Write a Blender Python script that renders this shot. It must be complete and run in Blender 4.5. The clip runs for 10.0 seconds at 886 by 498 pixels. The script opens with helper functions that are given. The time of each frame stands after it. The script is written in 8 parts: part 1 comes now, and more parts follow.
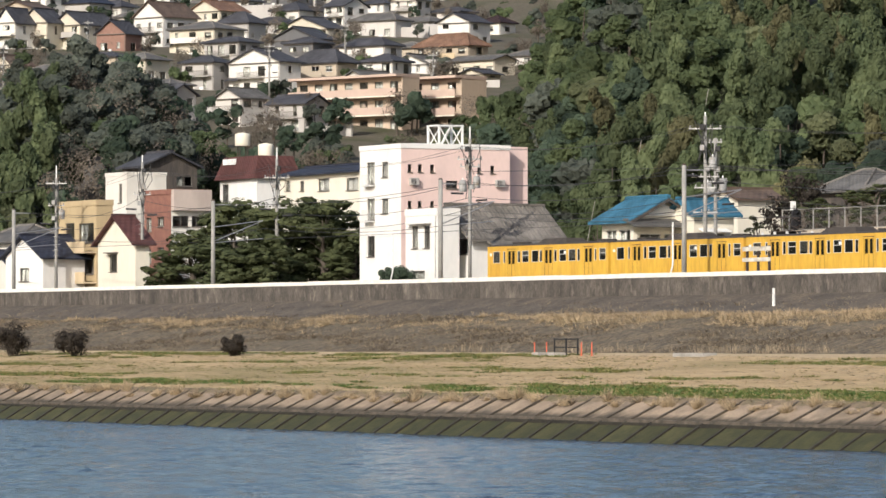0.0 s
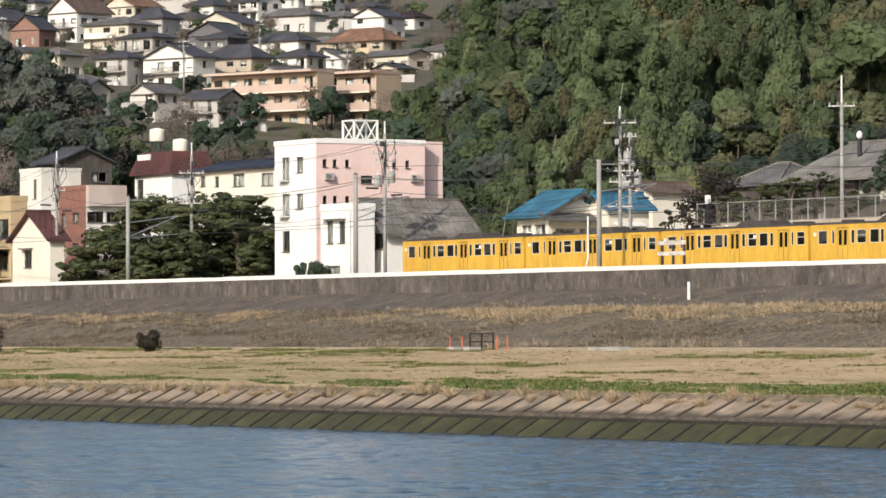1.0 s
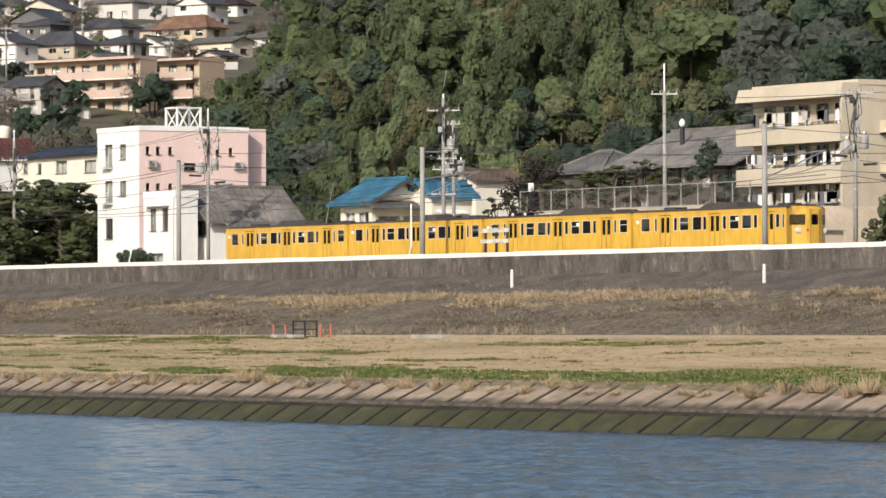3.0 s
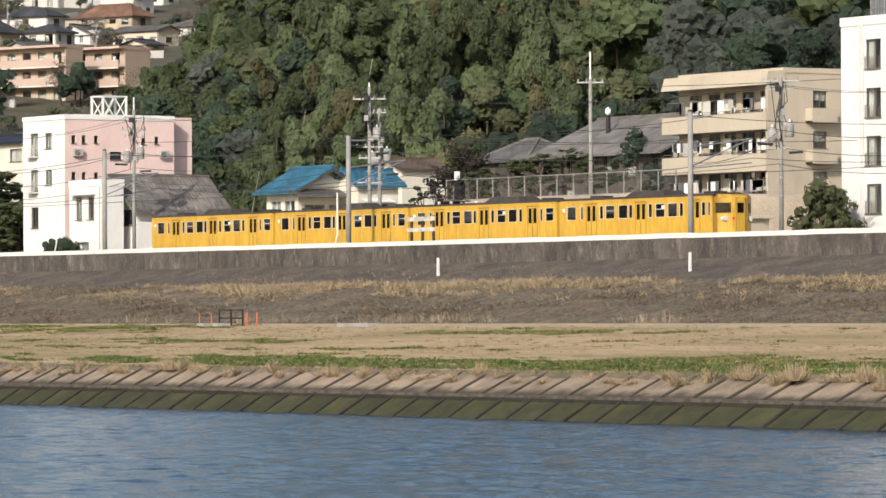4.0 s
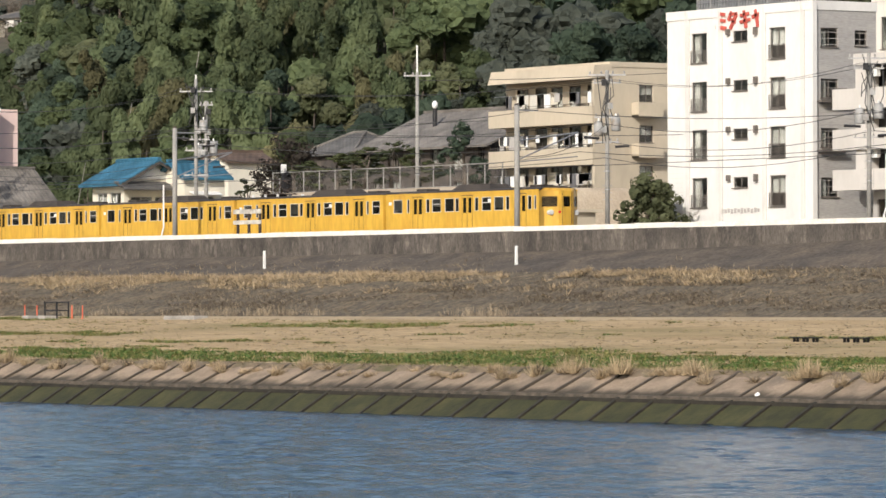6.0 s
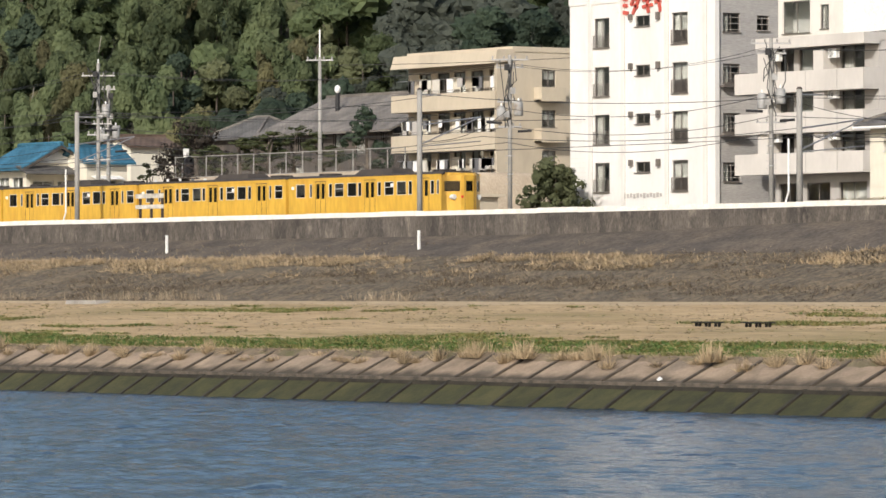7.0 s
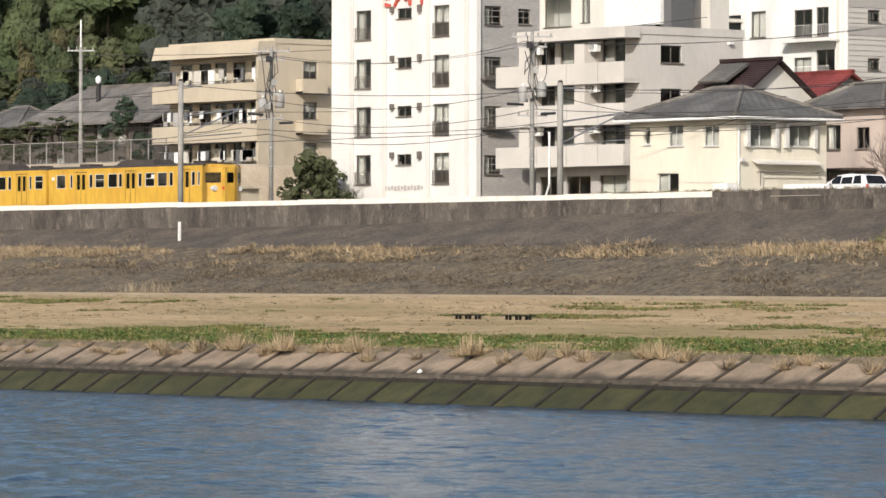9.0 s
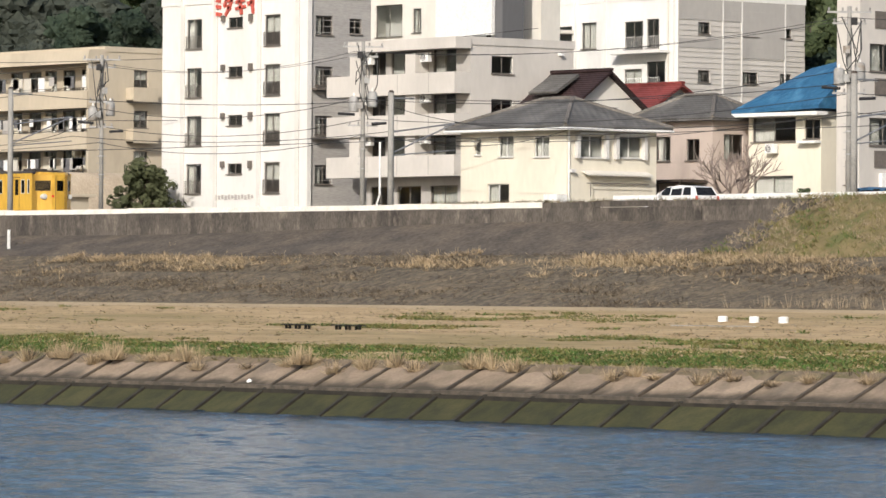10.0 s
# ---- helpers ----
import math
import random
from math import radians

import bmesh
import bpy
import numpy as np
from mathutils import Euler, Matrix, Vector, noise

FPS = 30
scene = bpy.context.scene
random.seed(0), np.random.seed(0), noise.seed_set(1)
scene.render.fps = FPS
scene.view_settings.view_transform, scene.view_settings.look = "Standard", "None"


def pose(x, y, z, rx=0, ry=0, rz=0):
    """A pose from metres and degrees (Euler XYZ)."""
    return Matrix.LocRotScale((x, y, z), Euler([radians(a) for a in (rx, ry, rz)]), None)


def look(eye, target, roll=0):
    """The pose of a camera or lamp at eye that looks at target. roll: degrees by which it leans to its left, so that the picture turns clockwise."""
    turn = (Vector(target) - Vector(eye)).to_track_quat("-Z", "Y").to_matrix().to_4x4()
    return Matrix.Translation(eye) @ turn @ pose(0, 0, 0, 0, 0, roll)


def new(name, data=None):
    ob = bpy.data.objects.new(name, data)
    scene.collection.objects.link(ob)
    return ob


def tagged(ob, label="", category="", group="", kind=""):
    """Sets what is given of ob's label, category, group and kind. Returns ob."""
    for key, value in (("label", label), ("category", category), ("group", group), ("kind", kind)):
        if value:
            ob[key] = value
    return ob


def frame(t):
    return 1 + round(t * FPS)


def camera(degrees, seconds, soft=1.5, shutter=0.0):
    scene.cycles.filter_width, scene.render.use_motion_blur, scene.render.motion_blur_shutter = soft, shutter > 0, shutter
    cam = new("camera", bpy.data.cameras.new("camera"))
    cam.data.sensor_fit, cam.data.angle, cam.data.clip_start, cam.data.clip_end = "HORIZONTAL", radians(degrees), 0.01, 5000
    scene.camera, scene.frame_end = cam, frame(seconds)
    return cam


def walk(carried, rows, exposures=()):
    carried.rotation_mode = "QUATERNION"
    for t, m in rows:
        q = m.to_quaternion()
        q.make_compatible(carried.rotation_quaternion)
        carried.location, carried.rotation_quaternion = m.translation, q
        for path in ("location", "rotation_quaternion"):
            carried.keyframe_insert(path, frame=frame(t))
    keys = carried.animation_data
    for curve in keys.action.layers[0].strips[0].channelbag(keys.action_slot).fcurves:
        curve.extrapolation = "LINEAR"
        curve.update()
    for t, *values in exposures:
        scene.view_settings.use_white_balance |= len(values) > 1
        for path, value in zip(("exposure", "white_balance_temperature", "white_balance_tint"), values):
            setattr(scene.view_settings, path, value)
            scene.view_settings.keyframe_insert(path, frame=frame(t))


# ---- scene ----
cam = camera(10.5, 10.0, soft=1.55)
EYE = (0.0, 0.0, 4.55)
# The camera stands on the near bank and turns: seconds, yaw, pitch, roll in degrees.
TURNS = [
    (0.0, 62.485, 1.091, -0.001), (0.5, 62.027, 1.067, 0.021), (1.0, 61.481, 1.027, 0.205),
    (1.5, 60.904, 0.890, 0.240), (2.0, 60.215, 0.933, 0.178), (2.2, 59.990, 0.950, 0.170),
    (3.5, 59.004, 0.786, 0.258), (4.0, 58.505, 0.732, 0.280), (4.5, 58.080, 0.701, 0.159),
    (5.0, 57.648, 0.687, 0.089), (5.5, 57.015, 0.645, 0.147), (5.7, 56.768, 0.650, 0.150),
    (6.8, 55.565, 0.505, 0.130), (7.0, 55.283, 0.456, 0.129), (7.5, 54.478, 0.362, 0.045),
    (8.0, 53.754, 0.317, -0.167), (8.5, 53.085, 0.335, -0.109), (9.0, 52.439, 0.361, -0.109),
    (9.5, 51.490, 0.402, -0.268), (10.0, 50.418, 0.487, -0.378),
]
walk(cam, [(t, pose(*EYE, 90 + pitch, roll, yaw)) for t, yaw, pitch, roll in TURNS], exposures=[(0.0, 0.25), (10.0, 0.16)])

# ---- light: a clear late-afternoon sky, the sun behind the camera's shoulder ----
SUN_UP, SUN_FROM = 30.0, (0.55, -0.835)
world = bpy.data.worlds.new("sky")
scene.world = world
world.use_nodes = True
nt = world.node_tree
sky = nt.nodes.new("ShaderNodeTexSky")
sky.sky_type, sky.sun_disc = "NISHITA", False
sky.dust_density = 2.6
sky.sun_elevation = radians(SUN_UP)
sky.sun_rotation = math.atan2(SUN_FROM[0], SUN_FROM[1])
nt.links.new(sky.outputs[0], nt.nodes["Background"].inputs[0])
nt.nodes["Background"].inputs[1].default_value = 0.125
lamp = bpy.data.lights.new("sun", "SUN")
lamp.energy, lamp.angle, lamp.color = 3.65, radians(0.6), (1.0, 0.942, 0.872)
sun = new("sun", lamp)
sun.matrix_world = look((SUN_FROM[0] * 100, SUN_FROM[1] * 100, 100 * math.tan(radians(SUN_UP))), (0, 0, 0))


# ---- materials ----
def link(m, a, b):
    m.node_tree.links.new(a, b)


def surf(name, c1, c2, size=1.0, rough=0.8, bump=0.0, grain=0.06, metal=0.0, stain=None, stain_size=4.0, stretch=(1, 1, 1), vary=0.0, island=False, grit=(0.86, 1.1)):
    """A procedural surface: two colours mixed by noise of about size metres, a fine grain, an optional stain colour at a larger scale, bump."""
    m = bpy.data.materials.new(name)
    m.use_nodes = True
    n = m.node_tree.nodes
    b = n["Principled BSDF"]
    b.inputs["Roughness"].default_value = rough
    b.inputs["Metallic"].default_value = metal
    b.inputs["Specular IOR Level"].default_value = 0.3
    geo = n.new("ShaderNodeNewGeometry")
    mp = n.new("ShaderNodeMapping")
    mp.inputs["Scale"].default_value = stretch
    link(m, geo.outputs["Position"], mp.inputs[0])

    def tex(scale, detail=4.0):
        t = n.new("ShaderNodeTexNoise")
        t.inputs["Scale"].default_value, t.inputs["Detail"].default_value = scale, detail
        link(m, mp.outputs[0], t.inputs["Vector"])
        return t.outputs["Fac"]

    def mix(kind, fac, a, bb):
        x = n.new("ShaderNodeMix")
        x.data_type, x.blend_type = "RGBA", kind
        for sock, v in ((x.inputs[0], fac), (x.inputs[6], a), (x.inputs[7], bb)):
            if isinstance(v, bpy.types.NodeSocket):
                link(m, v, sock)
            else:
                sock.default_value = v if isinstance(v, float) else (*v, 1)
        return x.outputs[2]

    def ramp(v, lo, hi):
        r = n.new("ShaderNodeMapRange")
        r.inputs[1].default_value, r.inputs[2].default_value = lo, hi
        link(m, v, r.inputs[0])
        return r.outputs[0]

    col = mix("MIX", ramp(tex(1 / size), 0.35, 0.65), c1, c2)
    fine = tex(1 / max(grain, 0.01), 2.0)
    if stain:
        col = mix("MIX", ramp(tex(1 / stain_size), 0.5, 0.72), col, stain)
    if vary:
        if island:
            rnd = geo.outputs["Random Per Island"]
        else:
            rnd = n.new("ShaderNodeObjectInfo").outputs["Random"]
        hs = n.new("ShaderNodeHueSaturation")
        link(m, col, hs.inputs["Color"])
        r = n.new("ShaderNodeMapRange")
        r.inputs[3].default_value, r.inputs[4].default_value = 1 - vary, 1 + vary
        link(m, rnd, r.inputs[0])
        link(m, r.outputs[0], hs.inputs["Value"])
        col = hs.outputs[0]
    g = n.new("ShaderNodeMapRange")
    g.inputs[1].default_value, g.inputs[2].default_value, g.inputs[3].default_value, g.inputs[4].default_value = 0.3, 0.7, *grit
    link(m, fine, g.inputs[0])
    vm = n.new("ShaderNodeVectorMath")
    vm.operation = "SCALE"
    link(m, col, vm.inputs[0])
    link(m, g.outputs[0], vm.inputs["Scale"])
    link(m, vm.outputs[0], b.inputs["Base Color"])
    if bump:
        bp = n.new("ShaderNodeBump")
        bp.inputs["Strength"].default_value = 1.0
        bp.inputs["Distance"].default_value = bump
        link(m, tex(1 / max(size * 0.35, 0.02), 5.0), bp.inputs["Height"])
        link(m, bp.outputs[0], b.inputs["Normal"])
    return m


def leafy(name, c1, c2, vary=0.15, lit=0.38):
    """Foliage: part of the light passes through the blades."""
    m = surf(name, c1, c2, size=4.5, rough=0.7, grain=1.2, vary=vary, island=True)
    n = m.node_tree.nodes
    b = n["Principled BSDF"]
    b.inputs["Specular IOR Level"].default_value = 0.15
    col = b.inputs["Base Color"].links[0].from_socket
    tr = n.new("ShaderNodeBsdfTranslucent")
    link(m, col, tr.inputs["Color"])
    mx = n.new("ShaderNodeMixShader")
    mx.inputs[0].default_value = lit
    link(m, b.outputs[0], mx.inputs[1])
    link(m, tr.outputs[0], mx.inputs[2])
    link(m, mx.outputs[0], n["Material Output"].inputs["Surface"])
    return m


def glass(name, tint, rough=0.03, trans=1.0):
    m = bpy.data.materials.new(name)
    m.use_nodes = True
    b = m.node_tree.nodes["Principled BSDF"]
    b.inputs["Base Color"].default_value = (*tint, 1)
    b.inputs["Roughness"].default_value = rough
    b.inputs["Transmission Weight"].default_value = trans
    b.inputs["IOR"].default_value = 1.45
    return m


def plaster(name, c, dirt=0.8):
    d = tuple(v * dirt for v in c)
    return surf(name, c, tuple(v * 0.93 for v in c), size=2.5, rough=0.85, bump=0.002, grain=0.3, stain=d, stain_size=3.0, stretch=(1, 1, 0.45), grit=(0.965, 1.02))


def roofing(name, c, wave=0.28):
    """Tiled roof: courses as bump bands across the slope height and rolls along it."""
    m = surf(name, c, tuple(v * 0.7 for v in c), size=1.2, rough=0.72, grain=0.12, stain=tuple(v * 1.35 for v in c), stain_size=2.5)
    n = m.node_tree.nodes
    geo = n.new("ShaderNodeNewGeometry")
    w = n.new("ShaderNodeTexWave")
    w.bands_direction = "Z"
    w.inputs["Scale"].default_value = 0.314 / wave * 2.0
    w.inputs["Distortion"].default_value = 0.3
    link(m, geo.outputs["Position"], w.inputs["Vector"])
    w2 = n.new("ShaderNodeTexWave")
    w2.bands_direction = "DIAGONAL"
    w2.inputs["Scale"].default_value = 0.314 / wave
    link(m, geo.outputs["Position"], w2.inputs["Vector"])
    add = n.new("ShaderNodeMath")
    link(m, w.outputs["Fac"], add.inputs[0])
    link(m, w2.outputs["Fac"], add.inputs[1])
    bp = n.new("ShaderNodeBump")
    bp.inputs["Distance"].default_value = 0.03
    link(m, add.outputs[0], bp.inputs["Height"])
    link(m, bp.outputs[0], n["Principled BSDF"].inputs["Normal"])
    return m


M = {
    "white": plaster("white_render", (0.77, 0.755, 0.72), 0.86),
    "white_old": plaster("weathered_white_render", (0.69, 0.66, 0.60), 0.8),
    "pink": plaster("pink_render", (0.74, 0.56, 0.51), 0.9),
    "cream": plaster("cream_render", (0.72, 0.675, 0.565), 0.85),
    # muted copies of cream and tan: distance haze is put into the colour
    "cream_hazed": plaster("hazed_cream_render", (0.58, 0.53, 0.43), 0.85),
    "tan_hazed": plaster("hazed_tan_render", (0.44, 0.375, 0.29), 0.85),
    "white_hill": plaster("off_white_render", (0.66, 0.64, 0.60), 0.86),
    "tower_white": plaster("aged_white_render", (0.72, 0.705, 0.675), 0.86),
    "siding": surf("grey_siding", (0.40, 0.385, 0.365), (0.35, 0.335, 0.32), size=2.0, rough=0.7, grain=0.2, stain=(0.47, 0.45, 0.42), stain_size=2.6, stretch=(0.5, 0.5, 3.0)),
    "taupe": plaster("taupe_render", (0.50, 0.40, 0.31), 0.9),
    "mansard": roofing("mansard_sheet", (0.10, 0.042, 0.038)),
    "tan": plaster("tan_render", (0.55, 0.44, 0.29), 0.8),
    "rosegrey": plaster("rose_grey_render", (0.50, 0.42, 0.37), 0.75),
    "beige": plaster("beige_render", (0.50, 0.435, 0.335), 0.82),
    "ochre": plaster("ochre_render", (0.48, 0.375, 0.225), 0.8),
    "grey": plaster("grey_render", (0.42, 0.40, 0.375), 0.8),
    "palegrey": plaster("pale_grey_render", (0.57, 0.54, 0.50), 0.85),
    "darkgrey": plaster("dark_grey_cladding", (0.13, 0.13, 0.135), 0.8),
    "brick": surf("red_brick", (0.25, 0.12, 0.09), (0.20, 0.095, 0.075), size=0.5, rough=0.85, bump=0.005, grain=0.1),
    "redbrick": surf("red_brown_cladding", (0.26, 0.15, 0.12), (0.22, 0.13, 0.10), size=0.8, rough=0.8, grain=0.1),
    "salmon": plaster("salmon_balcony_panel", (0.50, 0.38, 0.315), 0.9),
    "wood": surf("weathered_dark_timber", (0.10, 0.085, 0.07), (0.055, 0.048, 0.045), size=0.5, rough=0.85, grain=0.08, stretch=(1, 1, 0.2)),
    "roof_grey": roofing("grey_tile", (0.12, 0.115, 0.108)),
    "roof_dark": roofing("dark_tile", (0.06, 0.06, 0.068)),
    "roof_pale": roofing("weathered_pale_tile", (0.185, 0.168, 0.148)),
    "roof_brown": roofing("brown_tile", (0.12, 0.085, 0.065)),
    "roof_orange": roofing("orange_tile", (0.33, 0.17, 0.09)),
    "roof_russet": roofing("russet_tile", (0.20, 0.115, 0.075)),
    "roof_maroon": roofing("maroon_sheet", (0.036, 0.02, 0.02)),
    "roof_red": roofing("red_sheet", (0.20, 0.045, 0.04)),
    "roof_blue": roofing("blue_tile", (0.04, 0.14, 0.215)),
    "roof_navy": roofing("navy_tile", (0.03, 0.035, 0.055)),
    "tarp": surf("blue_tarpaulin", (0.025, 0.095, 0.19), (0.035, 0.13, 0.24), size=0.7, rough=0.4, bump=0.06, grain=0.2, stain=(0.08, 0.22, 0.36), stain_size=1.2),
    "flatroof": surf("grey_roof_membrane", (0.25, 0.25, 0.25), (0.18, 0.18, 0.18), size=2.0, rough=0.9, grain=0.2),
    "alu": surf("bronze_aluminium_frame", (0.16, 0.14, 0.125), (0.13, 0.115, 0.10), size=0.5, rough=0.45, grain=0.1),
    "alu_pale": surf("pale_aluminium_frame", (0.62, 0.61, 0.59), (0.55, 0.54, 0.52), size=0.5, rough=0.4, grain=0.1),
    "pane": glass("window_glass", (0.62, 0.65, 0.66)),
    "curtain": surf("pale_curtain", (0.62, 0.59, 0.52), (0.45, 0.43, 0.38), size=0.25, rough=0.95, grain=0.1, stretch=(4, 4, 0.1)),
    # near-black stand-in for indoor shade in the carriages, cab and cars
    "dark": surf("painted_interior_shade", (0.03, 0.028, 0.026), (0.02, 0.02, 0.02), size=0.5, rough=0.9),
    "concrete": surf("pale_concrete", (0.36, 0.34, 0.31), (0.28, 0.265, 0.24), size=1.0, rough=0.9, bump=0.01, grain=0.08, stain=(0.2, 0.185, 0.165), stain_size=2.5),
    "pole": surf("pole_concrete", (0.30, 0.29, 0.27), (0.24, 0.235, 0.22), size=0.8, rough=0.9, grain=0.08),
    "steel": surf("galvanised_steel", (0.42, 0.42, 0.42), (0.34, 0.34, 0.34), size=0.4, rough=0.45, metal=0.7, grain=0.1),
    "rust": surf("rusty_dark_steel", (0.075, 0.055, 0.045), (0.05, 0.04, 0.035), size=0.4, rough=0.7, grain=0.08),
    "whitepaint": surf("white_paint", (0.80, 0.80, 0.78), (0.72, 0.72, 0.70), size=0.5, rough=0.5, grain=0.1),
    "black": surf("black_paint", (0.025, 0.025, 0.027), (0.018, 0.018, 0.02), size=0.5, rough=0.5),
    "wire": surf("cable_sheath", (0.05, 0.05, 0.05), (0.04, 0.04, 0.04), size=0.5, rough=0.6),
    "red": surf("red_paint", (0.62, 0.045, 0.025), (0.52, 0.04, 0.025), size=0.4, rough=0.5, grain=0.1),
    "faded_red": surf("faded_red_enamel", (0.52, 0.105, 0.075), (0.46, 0.09, 0.07), size=0.5, rough=0.6, grain=0.1),
    "redpost": surf("faded_red_plastic", (0.68, 0.15, 0.08), (0.58, 0.12, 0.07), size=0.4, rough=0.6),
}


# ---- mesh helpers ----
class Geo:
    """Collects vertices and faces of one mesh."""

    def __init__(self):
        self.v, self.f, self.m = [], [], []

    def quad(self, *p, mat=0):
        i = len(self.v)
        self.v += [tuple(q) for q in p]
        self.f.append(tuple(range(i, i + len(p))))
        self.m.append(mat)
        return self

    def box(self, x0, x1, y0, y1, z0, z1, mat=0):
        return self.hexa([(x0, y0, z0), (x1, y0, z0), (x1, y1, z0), (x0, y1, z0), (x0, y0, z1), (x1, y0, z1), (x1, y1, z1), (x0, y1, z1)], mat)

    def hexa(self, p, mat=0):
        i = len(self.v)
        self.v += [tuple(q) for q in p]
        for a in ((3, 2, 1, 0), (4, 5, 6, 7), (0, 1, 5, 4), (1, 2, 6, 5), (2, 3, 7, 6), (3, 0, 4, 7)):
            self.f.append(tuple(i + k for k in a))
            self.m.append(mat)
        return self

    def tube(self, a, b, r0, r1=None, n=8, mat=0, cap=True):
        r1 = r0 if r1 is None else r1
        a, b = Vector(a), Vector(b)
        d = (b - a).normalized()
        u = d.orthogonal().normalized()
        w = d.cross(u)
        i = len(self.v)
        for c, r in ((a, r0), (b, r1)):
            for k in range(n):
                t = 2 * math.pi * k / n
                self.v.append(tuple(c + (u * math.cos(t) + w * math.sin(t)) * r))
        for k in range(n):
            self.f.append((i + k, i + (k + 1) % n, i + n + (k + 1) % n, i + n + k))
            self.m.append(mat)
        if cap:
            self.f += [tuple(i + k for k in reversed(range(n))), tuple(i + n + k for k in range(n))]
            self.m += [mat, mat]
        return self

    def lathe(self, profile, n=14, mat=0, at=(0, 0, 0)):
        i = len(self.v)
        for r, z in profile:
            for k in range(n):
                t = 2 * math.pi * k / n
                self.v.append((at[0] + r * math.cos(t), at[1] + r * math.sin(t), at[2] + z))
        for j in range(len(profile) - 1):
            for k in range(n):
                self.f.append((i + j * n + k, i + j * n + (k + 1) % n, i + (j + 1) * n + (k + 1) % n, i + (j + 1) * n + k))
                self.m.append(mat)
        return self

    def extrude(self, poly, axis, a, b, mat=0):
        """A prism of a 2D outline, along axis ('x': outline is y,z; 'y': outline is x,z) from a to b."""
        put = (lambda p, s: (s, p[0], p[1])) if axis == "x" else (lambda p, s: (p[0], s, p[1]))
        i, n = len(self.v), len(poly)
        self.v += [put(p, a) for p in poly] + [put(p, b) for p in poly]
        for k in range(n):
            self.f.append((i + k, i + (k + 1) % n, i + n + (k + 1) % n, i + n + k))
            self.m.append(mat)
        self.f += [tuple(i + k for k in reversed(range(n))), tuple(i + n + k for k in range(n))]
        self.m += [mat, mat]
        return self

    def mesh(self, name, mats, smooth=False):
        me = bpy.data.meshes.new(name)
        me.from_pydata(self.v, [], self.f)
        for m in mats if isinstance(mats, (list, tuple)) else [mats]:
            me.materials.append(m)
        if any(self.m):
            me.polygons.foreach_set("material_index", self.m)
        if smooth:
            me.polygons.foreach_set("use_smooth", [True] * len(me.polygons))
        bm = bmesh.new()
        bm.from_mesh(me)
        bmesh.ops.recalc_face_normals(bm, faces=bm.faces)
        bm.to_mesh(me)
        bm.free()
        return me


def part(name, geo, mats, parent=None, label="", smooth=False):
    ob = new(name, geo if isinstance(geo, bpy.types.Mesh) else geo.mesh(name, mats, smooth))
    if parent is not None:
        ob.parent = parent
    return tagged(ob, label)


def thing(name, label, category, at=(0, 0, 0), yaw=0.0, group="", kind=""):
    ob = new(name)
    ob.empty_display_size = 0.3
    ob.matrix_world = pose(*at, 0, 0, yaw)
    return tagged(ob, label, category, group, kind)


def solid(name, geo, mats, label, category, at=(0, 0, 0), yaw=0.0, group="", kind="", smooth=False):
    ob = part(name, geo, mats, None, "", smooth)
    ob.matrix_world = pose(*at, 0, 0, yaw)
    return tagged(ob, label, category, group, kind)


def smooth01(v, a, b):
    v = min(1.0, max(0.0, (v - a) / (b - a)))
    return v * v * (3 - 2 * v)


def lerp_at(v, xs, ys):
    return float(np.interp(v, xs, ys))


# ---- the land ----
WATER_Y, BREAK_Y, CREST_Y, TOE_Y, WALL_Y = 107.0, 108.5, 110.4, 144.5, 160.5
CREST_Z, BREAK_Z, TOE_Z, WALL_Z, ROAD_Z, TOWN_Z = 1.84, 0.90, 3.72, 9.08, 8.35, 7.6


def height(x, y):
    """The hills behind the town."""
    r, az = math.hypot(x, y), math.degrees(math.atan2(-x, y))
    r0 = lerp_at(az, [35, 45, 52, 57, 61], [340, 350, 385, 425, 455])
    wood = 0.36 * max(0.0, r - r0)
    wood = 95 * (1 - math.exp(-wood / 95))
    homes = lerp_at(r, [520, 600, 800, 1150, 1500], [0, 5, 35, 78, 110])
    edge = 61.3 - 1.2 * smooth01(r, 700, 1050)
    w = smooth01(az, edge - 1.5, edge + 0.5)
    mound = 20 * math.exp(-((az - 66.95) / 2.0) ** 2 - ((r - 545) / 50) ** 2)
    far = smooth01(y, 178, 215)
    return TOWN_Z + (wood * (1 - w) + homes * w + mound) * far


M["water"] = surf("river_water", (0.009, 0.026, 0.050), (0.012, 0.030, 0.056), size=8.0, rough=0.12, grain=3.0)
n = M["water"].node_tree.nodes
b = n["Principled BSDF"]
b.inputs["Specular IOR Level"].default_value = 0.5
b.inputs["IOR"].default_value = 1.33
geo = n.new("ShaderNodeNewGeometry")
mp = n.new("ShaderNodeMapping")
mp.inputs["Rotation"].default_value = (0, 0, radians(30))
mp.inputs["Scale"].default_value = (1.0, 1.5, 1.0)
link(M["water"], geo.outputs["Position"], mp.inputs[0])
last = None
for scale, dist in ((4.2, 0.05), (11.0, 0.02)):
    t = n.new("ShaderNodeTexNoise")
    t.inputs["Scale"].default_value, t.inputs["Detail"].default_value = scale, 3.0
    link(M["water"], mp.outputs[0], t.inputs["Vector"])
    bp = n.new("ShaderNodeBump")
    bp.inputs["Distance"].default_value = dist
    bp.inputs["Strength"].default_value = 0.8
    link(M["water"], t.outputs["Fac"], bp.inputs["Height"])
    if last:
        link(M["water"], last.outputs[0], bp.inputs["Normal"])
    last = bp
link(M["water"], last.outputs[0], b.inputs["Normal"])

